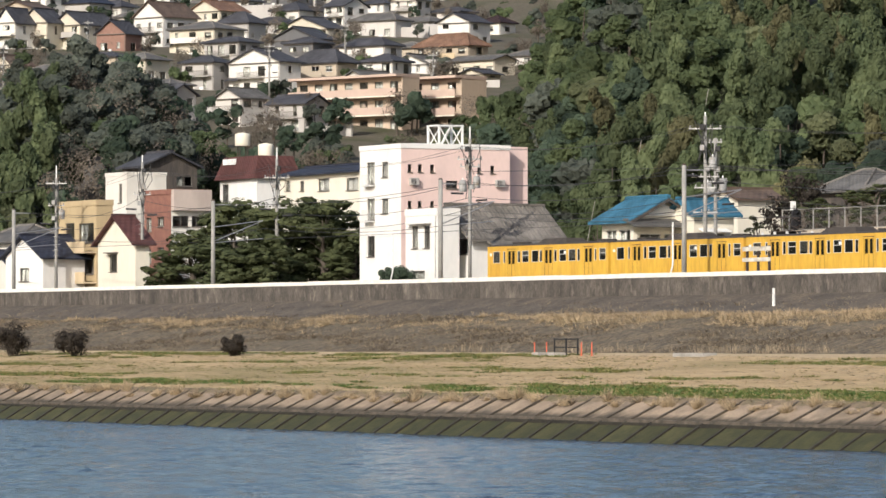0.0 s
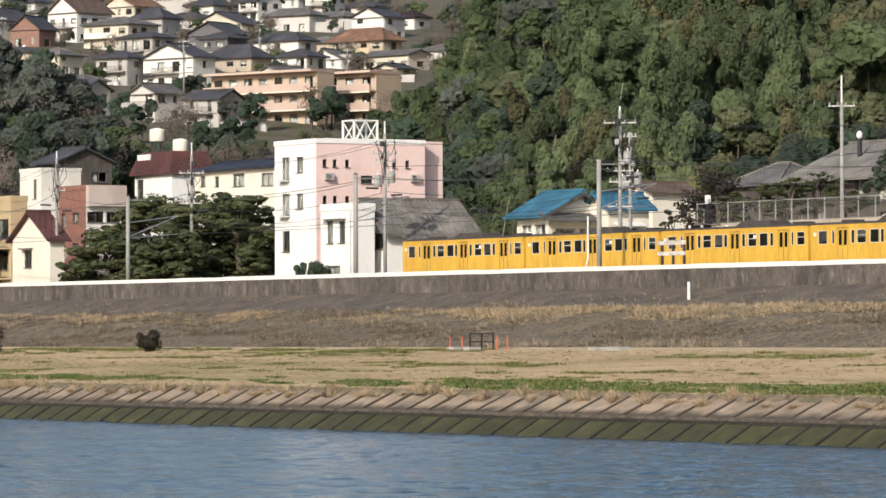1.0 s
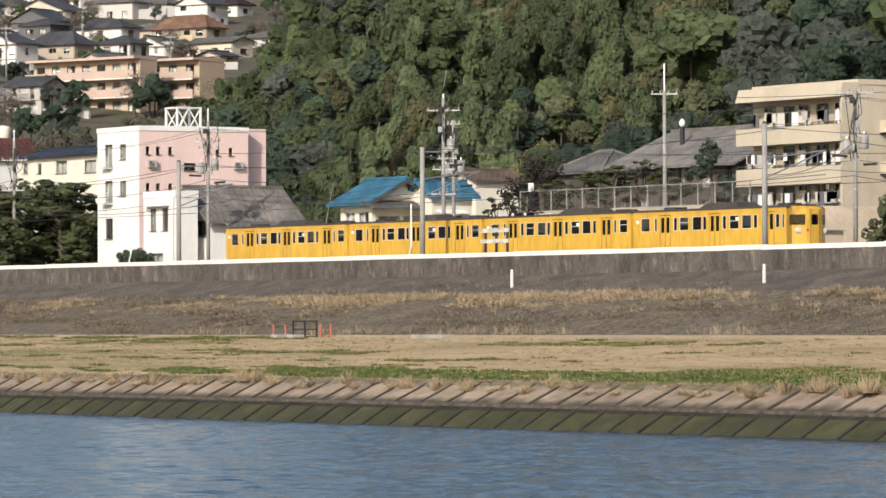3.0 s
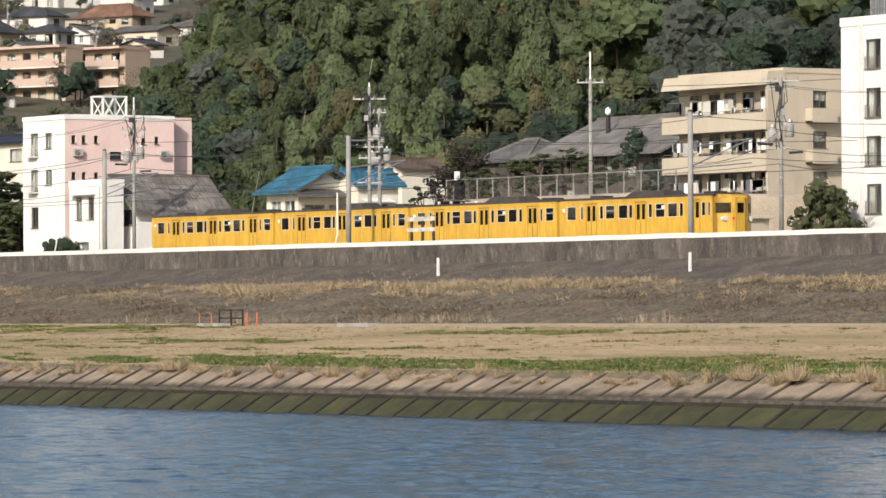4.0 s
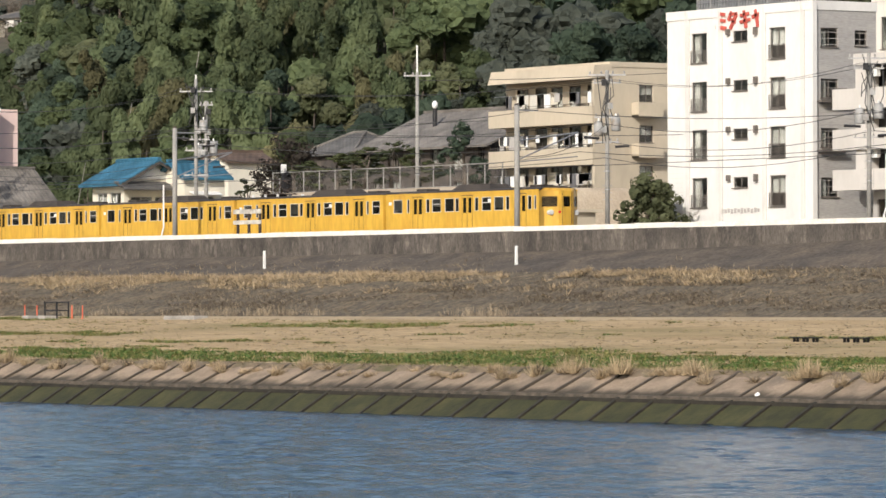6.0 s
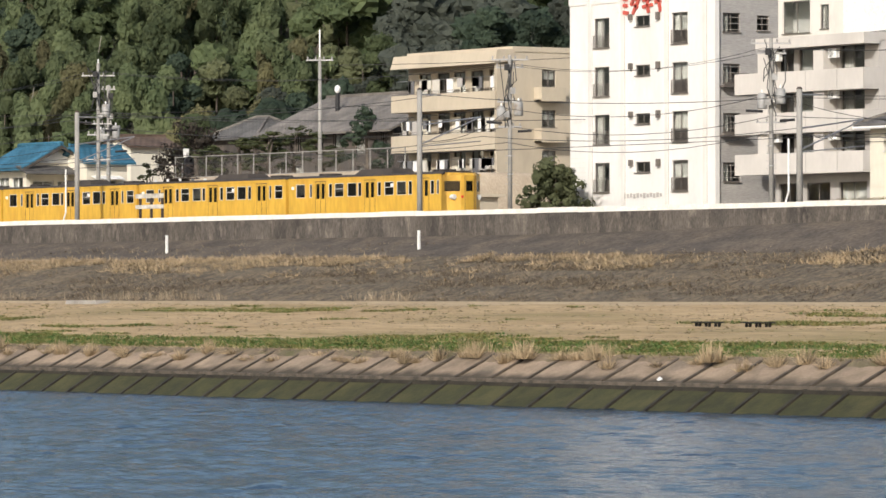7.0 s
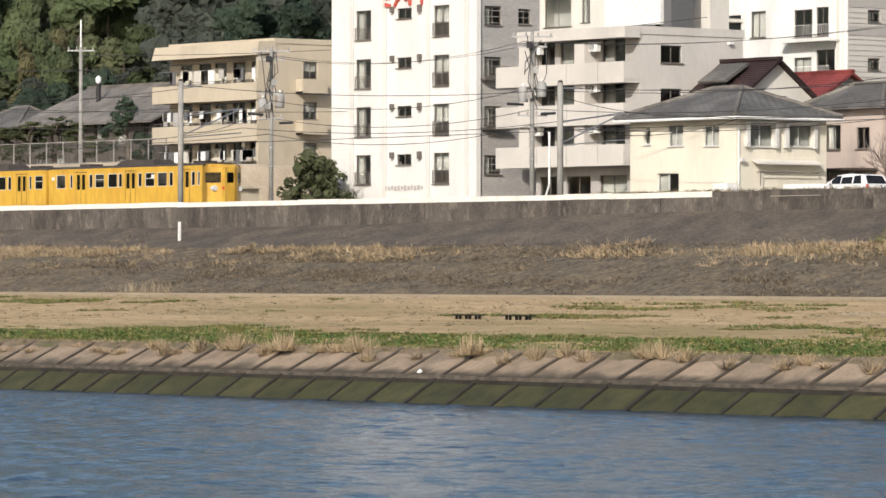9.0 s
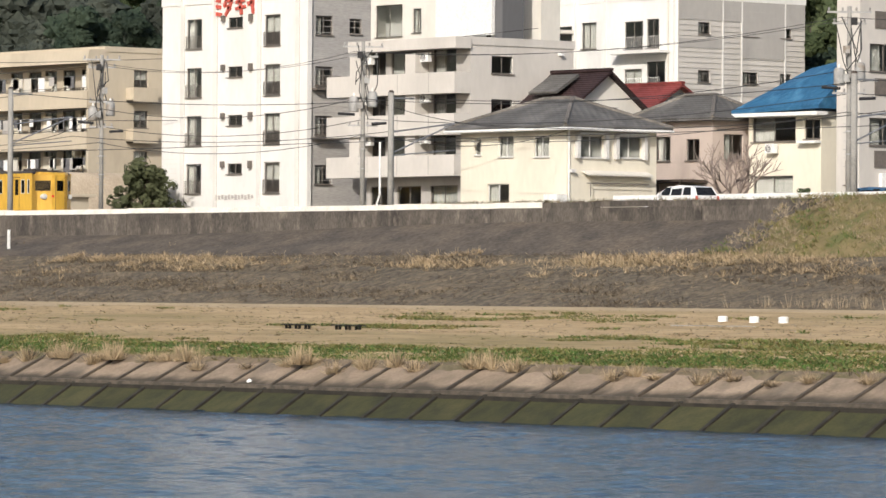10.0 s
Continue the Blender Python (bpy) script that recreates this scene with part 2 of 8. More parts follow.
M["meadow"] = surf("dry_meadow", (0.47, 0.345, 0.195), (0.385, 0.275, 0.145), size=1.6, rough=0.95, bump=0.05, grain=0.25, stain=(0.25, 0.20, 0.09), stain_size=5.0, stretch=(0.16, 0.9, 1), grit=(0.75, 1.15))
M["slope"] = surf("dead_grass_slope", (0.168, 0.136, 0.094), (0.098, 0.082, 0.060), size=0.5, rough=0.95, bump=0.2, grain=0.22, stain=(0.20, 0.155, 0.10), stain_size=2.2, stretch=(1.0, 0.6, 1), grit=(0.55, 1.4))
M["facing"] = surf("dark_mossy_facing", (0.108, 0.090, 0.072), (0.066, 0.057, 0.049), size=1.5, rough=0.95, bump=0.06, grain=0.2, stain=(0.135, 0.108, 0.082), stain_size=2.2, stretch=(0.8, 1.0, 1), grit=(0.72, 1.25))
M["wall"] = surf("stained_concrete_wall", (0.106, 0.093, 0.080), (0.054, 0.048, 0.044), size=1.0, rough=0.95, bump=0.01, grain=0.1, stain=(0.165, 0.143, 0.12), stain_size=0.5, stretch=(1.1, 1, 0.5), vary=0.16, grit=(0.75, 1.2))
M["coping"] = surf("pale_coping", (0.74, 0.71, 0.65), (0.62, 0.59, 0.54), size=0.7, rough=0.85, bump=0.01, grain=0.1)
M["revet"] = surf("weathered_revetment", (0.29, 0.225, 0.165), (0.22, 0.17, 0.122), size=0.9, rough=0.95, bump=0.015, grain=0.1, stain=(0.16, 0.13, 0.10), stain_size=1.8, stretch=(1, 1, 1), vary=0.12)
M["algae"] = surf("algae_revetment", (0.05, 0.05, 0.02), (0.032, 0.034, 0.016), size=0.7, rough=0.8, bump=0.015, grain=0.1, stain=(0.066, 0.062, 0.026), stain_size=1.5, vary=0.12)
M["rib"] = surf("revetment_rib", (0.085, 0.068, 0.052), (0.05, 0.042, 0.034), size=0.6, rough=0.9, grain=0.1)
M["beam"] = surf("dark_wet_beam", (0.06, 0.052, 0.042), (0.04, 0.036, 0.03), size=0.8, rough=0.7, grain=0.1)
# serves the wet lower ribs and the painted shadow strip under the beam
M["rib_wet_shade"] = surf("wet_rib_and_beam_shade", (0.022, 0.02, 0.016), (0.04, 0.035, 0.026), size=0.6, rough=0.7, grain=0.1)
M["beam_pale"] = surf("worn_beam", (0.12, 0.10, 0.078), (0.06, 0.052, 0.042), size=0.5, rough=0.9, grain=0.1)
M["track"] = surf("sandy_track", (0.44, 0.345, 0.215), (0.37, 0.285, 0.175), size=1.5, rough=0.95, bump=0.02, grain=0.2, stretch=(0.4, 1.5, 1))
M["asphalt"] = surf("asphalt", (0.055, 0.053, 0.05), (0.045, 0.044, 0.042), size=1.0, rough=0.9, grain=0.05)
M["ballast"] = surf("ballast", (0.15, 0.12, 0.095), (0.10, 0.08, 0.065), size=0.3, rough=0.95, bump=0.05, grain=0.08)
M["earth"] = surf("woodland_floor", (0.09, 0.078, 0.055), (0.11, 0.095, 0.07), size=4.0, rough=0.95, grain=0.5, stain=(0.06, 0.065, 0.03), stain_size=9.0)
M["townground"] = surf("town_ground", (0.16, 0.15, 0.135), (0.12, 0.11, 0.10), size=3.0, rough=0.95, grain=0.2)

def waves(x, y):
    """Wind ripples: many short crossing wave trains, stronger in drifting patches."""
    r = np.random.default_rng(3)
    z = np.zeros_like(x)
    for k in range(34):
        length = 0.78 * (1.062 ** (k % 17))
        a = radians(-62 + r.normal() * 34)
        z += 0.0056 * length ** 0.1 * np.sin((x * math.cos(a) + y * math.sin(a)) * 2 * math.pi / length + r.uniform(0, 6.3) + 1.3 * np.sin(x * r.uniform(0.05, 0.3) + y * r.uniform(0.05, 0.3)))
    gust = 0.85 + 0.12 * np.sin(x * 0.07 + 0.8 * np.sin(y * 0.13)) * np.sin(y * 0.21 + x * 0.03)
    return z * gust


wx, wy = np.arange(-285, -40, 0.36), np.arange(34, 108.4, 0.36)
gx, gy = np.meshgrid(wx, wy)
gz = waves(gx, gy)
me = bpy.data.meshes.new("river_ripples")
cols, rows = len(wx), len(wy)
me.vertices.add(gx.size)
me.vertices.foreach_set("co", np.stack([gx, gy, gz], -1).ravel().astype(np.float32))
ids = np.arange(gx.size).reshape(rows, cols)
cells = np.stack([ids[:-1, :-1], ids[:-1, 1:], ids[1:, 1:], ids[1:, :-1]], -1).reshape(-1)
me.loops.add(len(cells))
me.loops.foreach_set("vertex_index", cells.astype(np.int32))
me.polygons.add(len(cells) // 4)
me.polygons.foreach_set("loop_start", np.arange(0, len(cells), 4).astype(np.int32))
me.polygons.foreach_set("use_smooth", np.ones(len(cells) // 4, dtype=bool))
me.materials.append(M["water"])
me.update(calc_edges=True)
tagged(new("river", me), "wind-rippled blue river water", "river", kind="structure")
g = Geo()
for x0, x1, y0, y1 in ((-3000, -285, 4, 108.4), (-40, 3000, 4, 108.4), (-285, -40, 4, 34)):
    g.quad((x0, y0, -0.15), (x1, y0, -0.15), (x1, y1, -0.15), (x0, y1, -0.15))
solid("river_reach", g, M["water"], "blue river water further along the reach", "river", kind="structure")
g = Geo()
g.quad((-3000, -2500, 2.6), (3000, -2500, 2.6), (3000, 1.5, 2.6), (-3000, 1.5, 2.6))
g.quad((-3000, 1.5, 2.6), (3000, 1.5, 2.6), (3000, 5, -0.5), (-3000, 5, -0.5))
solid("ground_near", g, M["meadow"], "grassy near river bank under the camera", "ground", kind="structure")


def strip(y0, z0, y1, z1, x0=-900.0, x1=300.0, nx=240, ny=6, rough=0.0, seed=0):
    """A long sheet along the bank with small unevenness inside it."""
    g = Geo()
    for j in range(ny + 1):
        for i in range(nx + 1):
            x, k = x0 + (x1 - x0) * i / nx, j / ny
            dz = rough * noise.noise(Vector((x * 0.12, y0 + (y1 - y0) * k * 0.6, seed))) if 0 < j < ny else 0.0
            g.v.append((x, y0 + (y1 - y0) * k, z0 + (z1 - z0) * k + dz))
    for j in range(ny):
        for i in range(nx):
            a = j * (nx + 1) + i
            g.f.append((a, a + 1, a + nx + 2, a + nx + 1))
            g.m.append(0)
    return g


solid("ground_flood_plain", strip(CREST_Y, CREST_Z, TOE_Y, TOE_Z, nx=500, ny=14, rough=0.10), M["meadow"], "flat dry riverside meadow with worn bare patches", "ground", kind="structure", smooth=True)
solid("path", strip(TOE_Y - 1.8, TOE_Z - 0.13, TOE_Y + 0.1, TOE_Z + 0.09, ny=2), M["track"], "pale gravel path along the foot of the embankment", "path", kind="structure")
FACE_Y, FACE_Z = 156.2, 6.31
solid("ground_embankment", strip(TOE_Y, TOE_Z, FACE_Y, FACE_Z, nx=500, ny=10, rough=0.28, seed=3), M["slope"], "embankment slope covered with dead brown grass", "embankment", kind="structure", smooth=True)
facing = strip(FACE_Y, FACE_Z, WALL_Y - 0.25, 7.55, nx=600, ny=6, rough=0.13, seed=5)
facing.v = [(x, y, z + 0.5 * smooth01(x, -222, -186) * (y - FACE_Y) / (WALL_Y - 0.25 - FACE_Y)) for x, y, z in facing.v]
solid("embankment_facing", facing, M["facing"], "dark smooth sloped facing below the flood wall", "embankment", kind="structure", smooth=True)
solid("road", strip(WALL_Y + 0.2, ROAD_Z, 167.5, ROAD_Z, ny=1), M["asphalt"], "narrow asphalt road behind the flood wall", "road", kind="structure")
solid("ground_trackbed", strip(167.5, ROAD_Z - 0.25, 177.5, ROAD_Z - 0.3, ny=3, rough=0.05), M["ballast"], "gravel railway trackbed", "trackbed", kind="structure")

# flood wall: panels with a pale coping
flood_wall = thing("wall_flood", "long stained concrete flood wall with pale coping", "wall", kind="structure")
part("core", Geo().box(-900, 300, WALL_Y - 0.1, WALL_Y + 0.2, 6.0, WALL_Z - 0.33), M["wall"], flood_wall)
panel = Geo().box(-1.98, 1.98, -0.16, 0, 0, WALL_Z - 0.33 - 7.3).mesh("panel", M["wall"])
cope = Geo().hexa([(-1.99, -0.24, 0), (1.99, -0.24, 0), (1.99, 0.3, 0), (-1.99, 0.3, 0), (-1.99, -0.2, 0.29), (1.99, -0.2, 0.29), (1.99, 0.26, 0.29), (-1.99, 0.26, 0.29)]).mesh("coping_stone", M["coping"])
top_course = Geo().box(-1.99, 1.99, -0.2, 0.2, 0, 0.3).mesh("top_course", M["wall"])
for i in range(-120, 20):
    x = i * 4.0
    p = part("panel", panel, None, flood_wall)
    p.location = (x, WALL_Y - 0.1 + random.uniform(-0.02, 0.02), 7.3)
    if x < -186:
        p = part("coping_stone", cope, None, flood_wall)
        p.location = (x, WALL_Y, WALL_Z - 0.33 + random.uniform(-0.02, 0.02))
    else:
        p = part("top_course", top_course, None, flood_wall)
        p.location = (x, WALL_Y, WALL_Z - 0.33 + random.uniform(-0.03, 0.03))

# white guard rail on the far side of the road, past the end of the coping
guard = thing("guard_rail", "white painted steel guard rail along the road", "guard rail", (0, 0, 0))
for i in range(14):
    part("beam", Geo().box(-188.0 + 6.0 * i, -182.02 + 6.0 * i, 166.9, 166.96, 9.24, 9.52), M["whitepaint"], guard)
    part("post", Geo().tube((-185.0 + 6.0 * i, 167.05, ROAD_Z - 0.1), (-185.0 + 6.0 * i, 167.05, 9.48), 0.06, n=8), M["whitepaint"], guard)

# silt left by high water on the lower edge of the upper slabs: a ragged tide line
nd = M["revet"].node_tree.nodes
base = nd["Principled BSDF"].inputs["Base Color"]
geo = nd.new("ShaderNodeNewGeometry")
sep = nd.new("ShaderNodeSeparateXYZ")
link(M["revet"], geo.outputs["Position"], sep.inputs[0])
wob = nd.new("ShaderNodeTexNoise")
wob.inputs["Scale"].default_value, wob.inputs["Detail"].default_value = 0.9, 5.0
link(M["revet"], geo.outputs["Position"], wob.inputs["Vector"])
add = nd.new("ShaderNodeMath")
add.operation = "MULTIPLY_ADD"
add.inputs[1].default_value = -0.5
link(M["revet"], wob.outputs["Fac"], add.inputs[0])
link(M["revet"], sep.outputs["Z"], add.inputs[2])
edge = nd.new("ShaderNodeMapRange")
edge.inputs[1].default_value, edge.inputs[2].default_value = BREAK_Z - 0.10, BREAK_Z + 0.12
link(M["revet"], add.outputs[0], edge.inputs[0])
silt = nd.new("ShaderNodeMix")
silt.data_type = "RGBA"
silt.inputs[6].default_value = (0.062, 0.052, 0.038, 1)
link(M["revet"], base.links[0].from_socket, silt.inputs[7])
link(M["revet"], edge.outputs[0], silt.inputs[0])
link(M["revet"], silt.outputs[2], base)

# revetment: sloping slabs between ribs, an algae-dark lower tier
revetment = thing("revetment", "sloping concrete river revetment, algae-green near the water", "revetment", kind="structure")
part("bed", Geo().quad((-900, WATER_Y - 2, -2.0), (300, WATER_Y - 2, -2.0), (300, BREAK_Y, BREAK_Z - 0.1), (-900, BREAK_Y, BREAK_Z - 0.1)).quad((-900, BREAK_Y, BREAK_Z - 0.1), (300, BREAK_Y, BREAK_Z - 0.1), (300, CREST_Y + 0.4, CREST_Z - 0.05), (-900, CREST_Y + 0.4, CREST_Z - 0.05)), M["algae"], revetment)


def slab(y0, z0, y1, z1, w, t):
    return Geo().hexa([(-w, y0, z0 - t), (w, y0, z0 - t), (w, y1, z1 - t), (-w, y1, z1 - t), (-w, y0, z0), (w, y0, z0), (w, y1, z1), (-w, y1, z1)])


RIB = 2.31
upper = slab(0.12, 0.05, CREST_Y - BREAK_Y + 0.1, CREST_Z - BREAK_Z, RIB / 2 - 0.05, 0.12).mesh("upper_slab", M["revet"])
# dark strip below the beam: the beam's shadow line put into colour
shade_strip = Geo().box(-RIB / 2, RIB / 2, -0.3, -0.12, -0.3, -0.035).mesh("joint", M["rib_wet_shade"])
lower = slab(-2.4, -1.44, 0, 0, RIB / 2 - 0.05, 0.12).mesh("lower_slab", M["algae"])
rib_u = slab(0.1, 0.13, CREST_Y - BREAK_Y + 0.15, CREST_Z - BREAK_Z + 0.09, 0.075, 0.22).mesh("upper_rib", M["rib"])
rib_l = slab(-2.4, -1.44 + 0.09, 0.0, 0.09, 0.09, 0.22).mesh("lower_rib", M["rib_wet_shade"])
beam_m = Geo().box(-RIB / 2, RIB / 2, -0.14, 0.16, -0.04, 0.1).mesh("beam", M["beam_pale"])
# the bays are a little wider along the newer, downstream stretch
bays = [-158.4]
while bays[0] > -350:
    bays.insert(0, bays[0] - 2.265)
while bays[-1] < -52:
    bays.append(bays[-1] + (2.42 if bays[-1] < -145 else 2.53))
for x, x1 in zip(bays, bays[1:]):
    for name, me, dx in (("upper_slab", upper, 0.5), ("lower_slab", lower, 0.5), ("upper_rib", rib_u, 0), ("lower_rib", rib_l, 0), ("beam", beam_m, 0.5), ("joint", shade_strip, 0.5)):
        p = part(name, me, None, revetment)
        p.location = (x + dx * (x1 - x), BREAK_Y, BREAK_Z + random.uniform(-0.015, 0.015))
        if dx:
            p.scale = ((x1 - x) / RIB, 1, 1)

# washed-up earth lapping over the tops of the slabs
g, nx = Geo(), 1900
for i in range(nx + 1):
    x = -355 + 305 * i / nx
    reach = 0.12 + 0.5 * max(0.0, noise.noise(Vector((x * 0.35, 0, 4.0))) + 0.35 * noise.noise(Vector((x * 1.7, 0, 9.0))) + 0.25)
    for k in range(4):
        y = CREST_Y + 0.6 - (0.6 + reach) * k / 3
        z = BREAK_Z + 0.05 + (CREST_Z - BREAK_Z - 0.05) * min(1.0, (y - BREAK_Y - 0.12) / (CREST_Y - BREAK_Y - 0.02))
        g.v.append((x, y, z + (0.07, 0.11, 0.07, -0.02)[k] + 0.04 * noise.noise(Vector((x * 2.0, y * 2.0, 0)))))
for i in range(nx):
    for k in range(3):
        a = i * 4 + k
        g.f.append((a, a + 1, a + 5, a + 4))
M["silt"] = surf("dry_silt", (0.20, 0.155, 0.105), (0.13, 0.10, 0.07), size=0.6, rough=0.95, bump=0.03, grain=0.12, stain=(0.10, 0.095, 0.045), stain_size=1.5)
solid("ground_crest", g, M["silt"], "ragged strip of washed-up earth over the slab tops", "ground", kind="structure", smooth=True)

# town ground and hills: one sheet to the horizon
xs = np.concatenate([np.linspace(-4000, -900, 12)[:-1], np.arange(-900, 120, 9.0), np.linspace(120, 4000, 14)])
ys = np.concatenate([np.arange(177.4, 760, 9.0), np.linspace(760, 4500, 24)])
g = Geo()
for y in ys:
    for x in xs:
        g.v.append((float(x), float(y), height(x, y) + (0.6 * noise.noise(Vector((x * 0.05, y * 0.05, 0))) if y > 230 else 0)))
nx = len(xs)
for j in range(len(ys) - 1):
    for i in range(nx - 1):
        a = j * nx + i
        g.f.append((a, a + 1, a + nx + 1, a + nx))
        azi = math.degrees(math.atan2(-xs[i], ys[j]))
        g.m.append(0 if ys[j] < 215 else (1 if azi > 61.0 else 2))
# floor under the trees: crown shade is put into its near-black colour
M["woodfloor"] = surf("wood_floor_painted_shade", (0.04, 0.04, 0.024), (0.03, 0.03, 0.02), size=3.0, rough=0.95, grain=0.4)
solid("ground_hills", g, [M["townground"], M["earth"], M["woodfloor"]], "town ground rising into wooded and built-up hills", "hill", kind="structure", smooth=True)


# ---- buildings ----
# A building's own frame: the near corner at the origin, its river side along -x (face "L", y = 0), its end side along +y (face "R", x = 0).
def on(face):
    return (lambda u, z, d: (u, d, z)) if face == "L" else (lambda u, z, d: (-d, u, z))


def pierced(g, face, u0, u1, z0, z1, holes, depth=0.22):
    """A wall face with real openings and their reveals."""
    put = on(face)
    us = sorted({u0, u1, *[v for q in holes for v in q[:2] if u0 < v < u1]})
    zs = sorted({z0, z1, *[v for q in holes for v in q[2:4] if z0 < v < z1]})
    for a, b2 in zip(us, us[1:]):
        for c, d in zip(zs, zs[1:]):
            um, zm = (a + b2) / 2, (c + d) / 2
            if not any(q[0] < um < q[1] and q[2] < zm < q[3] for q in holes):
                g.quad(put(a, c, 0), put(b2, c, 0), put(b2, d, 0), put(a, d, 0))
    for a, b2, c, d in [q[:4] for q in holes]:
        for p, q in (((a, c), (b2, c)), ((b2, c), (b2, d)), ((b2, d), (a, d)), ((a, d), (a, c))):
            g.quad(put(*p, 0), put(*q, 0), put(*q, depth), put(*p, depth))


WINDOWS = {}


def ring_frame(w, h, t, d):
    """A rectangular frame as one closed ring."""
    g = Geo()
    for y in (0.0, d):
        g.v += [(0, y, 0), (w, y, 0), (w, y, h), (0, y, h), (t, y, t), (w - t, y, t), (w - t, y, h - t), (t, y, h - t)]
    for k in range(4):
        j = (k + 1) % 4
        g.f += [(k, j, 4 + j, 4 + k), (8 + j, 8 + k, 12 + k, 12 + j), (j, k, 8 + k, 8 + j), (4 + k, 4 + j, 12 + j, 12 + k)]
        g.m += [0] * 4
    return g


def window(parent, face, u0, u1, z0, z1, frame_mat="alu", curtain=1):
    """A two-light window in its opening: frame, glass, and a curtain some way behind."""
    w, h = round(u1 - u0, 1), round(z1 - z0, 1)
    key = (w, h, frame_mat)
    if key not in WINDOWS:
        t = 0.05
        fr = ring_frame(w, h, t, 0.08)
        WINDOWS[key] = (fr.mesh("window", M[frame_mat]), Geo().box(t, w - t, 0.035, 0.045, t, h - t).mesh("pane", M["pane"]), Geo().box(w / 2 - 0.03, w / 2 + 0.03, -0.01, 0.03, t, h - t).mesh("mullion", M[frame_mat]), Geo().box(-0.06, w + 0.06, -0.2, -0.002, -0.06, 0.0).mesh("sill", M[frame_mat]),
                        [Geo().box(0, w, 0.2, 0.22, 0, h).mesh("curtain", M["curtain"]), Geo().box(0, w * 0.45, 0.2, 0.22, 0, h).mesh("curtain", M["curtain"]),
                         Geo().box(0, w, 0.2, 0.22, h * 0.45, h).mesh("curtain", M["curtain"])])
    fr, pane, mullion, sill, curtains = WINDOWS[key]
    win = part("window", fr, None, parent)
    p = on(face)(u0, z0, 0.1)
    win.matrix_local = pose(*p, 0, 0, 0 if face == "L" else 90)
    glazing = part("pane", pane, None, win)
    glazing.visible_shadow = False
    if w > 0.7:
        part("mullion", mullion, None, win)
    part("sill", sill, None, win)
    if curtain:
        part("curtain", curtains[(curtain - 1) % 3], None, win)
    return win


def roof_gable(parent, wl, wr, h, rise, mat, along, over=0.55, t=0.18):
    g = Geo()
    half, length = (wl / 2, wr) if along == "y" else (wr / 2, wl)
    drop = over * rise / half
    for s in (-1, 1):
        ridge, eave = (0.0, h + rise + t), (s * (half + over), h - drop + t)
        poly = [ridge, eave, (eave[0], eave[1] - t), (0.0, h + rise)]
        if along == "y":
            g.extrude([(-wl / 2 + p[0], p[1]) for p in poly], "y", -over, wr + over)
        else:
            g.extrude([(wr / 2 + p[0], p[1]) for p in poly], "x", -wl - over, over)
    r = part("roof", g, M[mat], parent)
    g = Geo()
    if along == "y":
        g.box(-wl / 2 - 0.16, -wl / 2 + 0.16, -over, wr + over, h + rise + t - 0.05, h + rise + t + 0.16)
    else:
        g.box(-wl - over, over, wr / 2 - 0.16, wr / 2 + 0.16, h + rise + t - 0.05, h + rise + t + 0.16)
    part("ridge", g, M[mat], r)
    return r


def roof_hip(parent, wl, wr, h, rise, mat, over=0.55, t=0.18):
    x0, x1, y0, y1 = -wl - over, over, -over, wr + over
    w, d = x1 - x0, y1 - y0
    if w >= d:
        a, b2 = ((x0 + d / 2, (y0 + y1) / 2), (x1 - d / 2, (y0 + y1) / 2))
    else:
        a, b2 = (((x0 + x1) / 2, y0 + w / 2), ((x0 + x1) / 2, y1 - w / 2))
    zb, zt = h - 0.1, h + rise
    e = [(x0, y0, zb + t), (x1, y0, zb + t), (x1, y1, zb + t), (x0, y1, zb + t)]
    f0 = [(x, y, zb) for x, y, _ in e]
    A, B = (*a, zt + t), (*b2, zt + t)
    g = Geo()
    if w >= d:
        g.quad(e[0], e[1], B, A).quad(e[1], e[2], B).quad(e[2], e[3], A, B).quad(e[3], e[0], A)
    else:
        g.quad(e[0], e[1], A).quad(e[1], e[2], B, A).quad(e[2], e[3], B).quad(e[3], e[0], A, B)
    for i in range(4):
        g.quad(f0[i], f0[(i + 1) % 4], e[(i + 1) % 4], e[i])
    g.quad(*reversed(f0))
    r = part("roof", g, M[mat], parent)
    g = Geo()
    for p, q in ((A, B), (A, e[0]), (A, e[3]), (B, e[1]), (B, e[2])) if w >= d else ((A, B), (A, e[0]), (A, e[1]), (B, e[2]), (B, e[3])):
        g.tube(p, q, 0.13, n=6)
    part("ridge", g, M["roof_pale" if mat == "roof_grey" else mat], r)
    return r


def roof_flat(parent, wl, wr, h, mat, parapet=0.5, proud=0.06):
    part("roof", Geo().box(-wl + 0.05, -0.05, 0.05, wr - 0.05, h - 0.12, h + 0.02), M["flatroof"], parent)
    g, k = Geo(), 0.2
    o, z0, z1 = proud, h - 0.15, h + parapet
    g.box(-wl - o, o, -o, k, z0, z1).box(-wl - o, o, wr - k, wr + o, z0, z1)
    g.box(-wl - o, -wl + k, k, wr - k, z0, z1).box(-k, o, k, wr - k, z0, z1)
    return part("parapet", g, M[mat], parent)


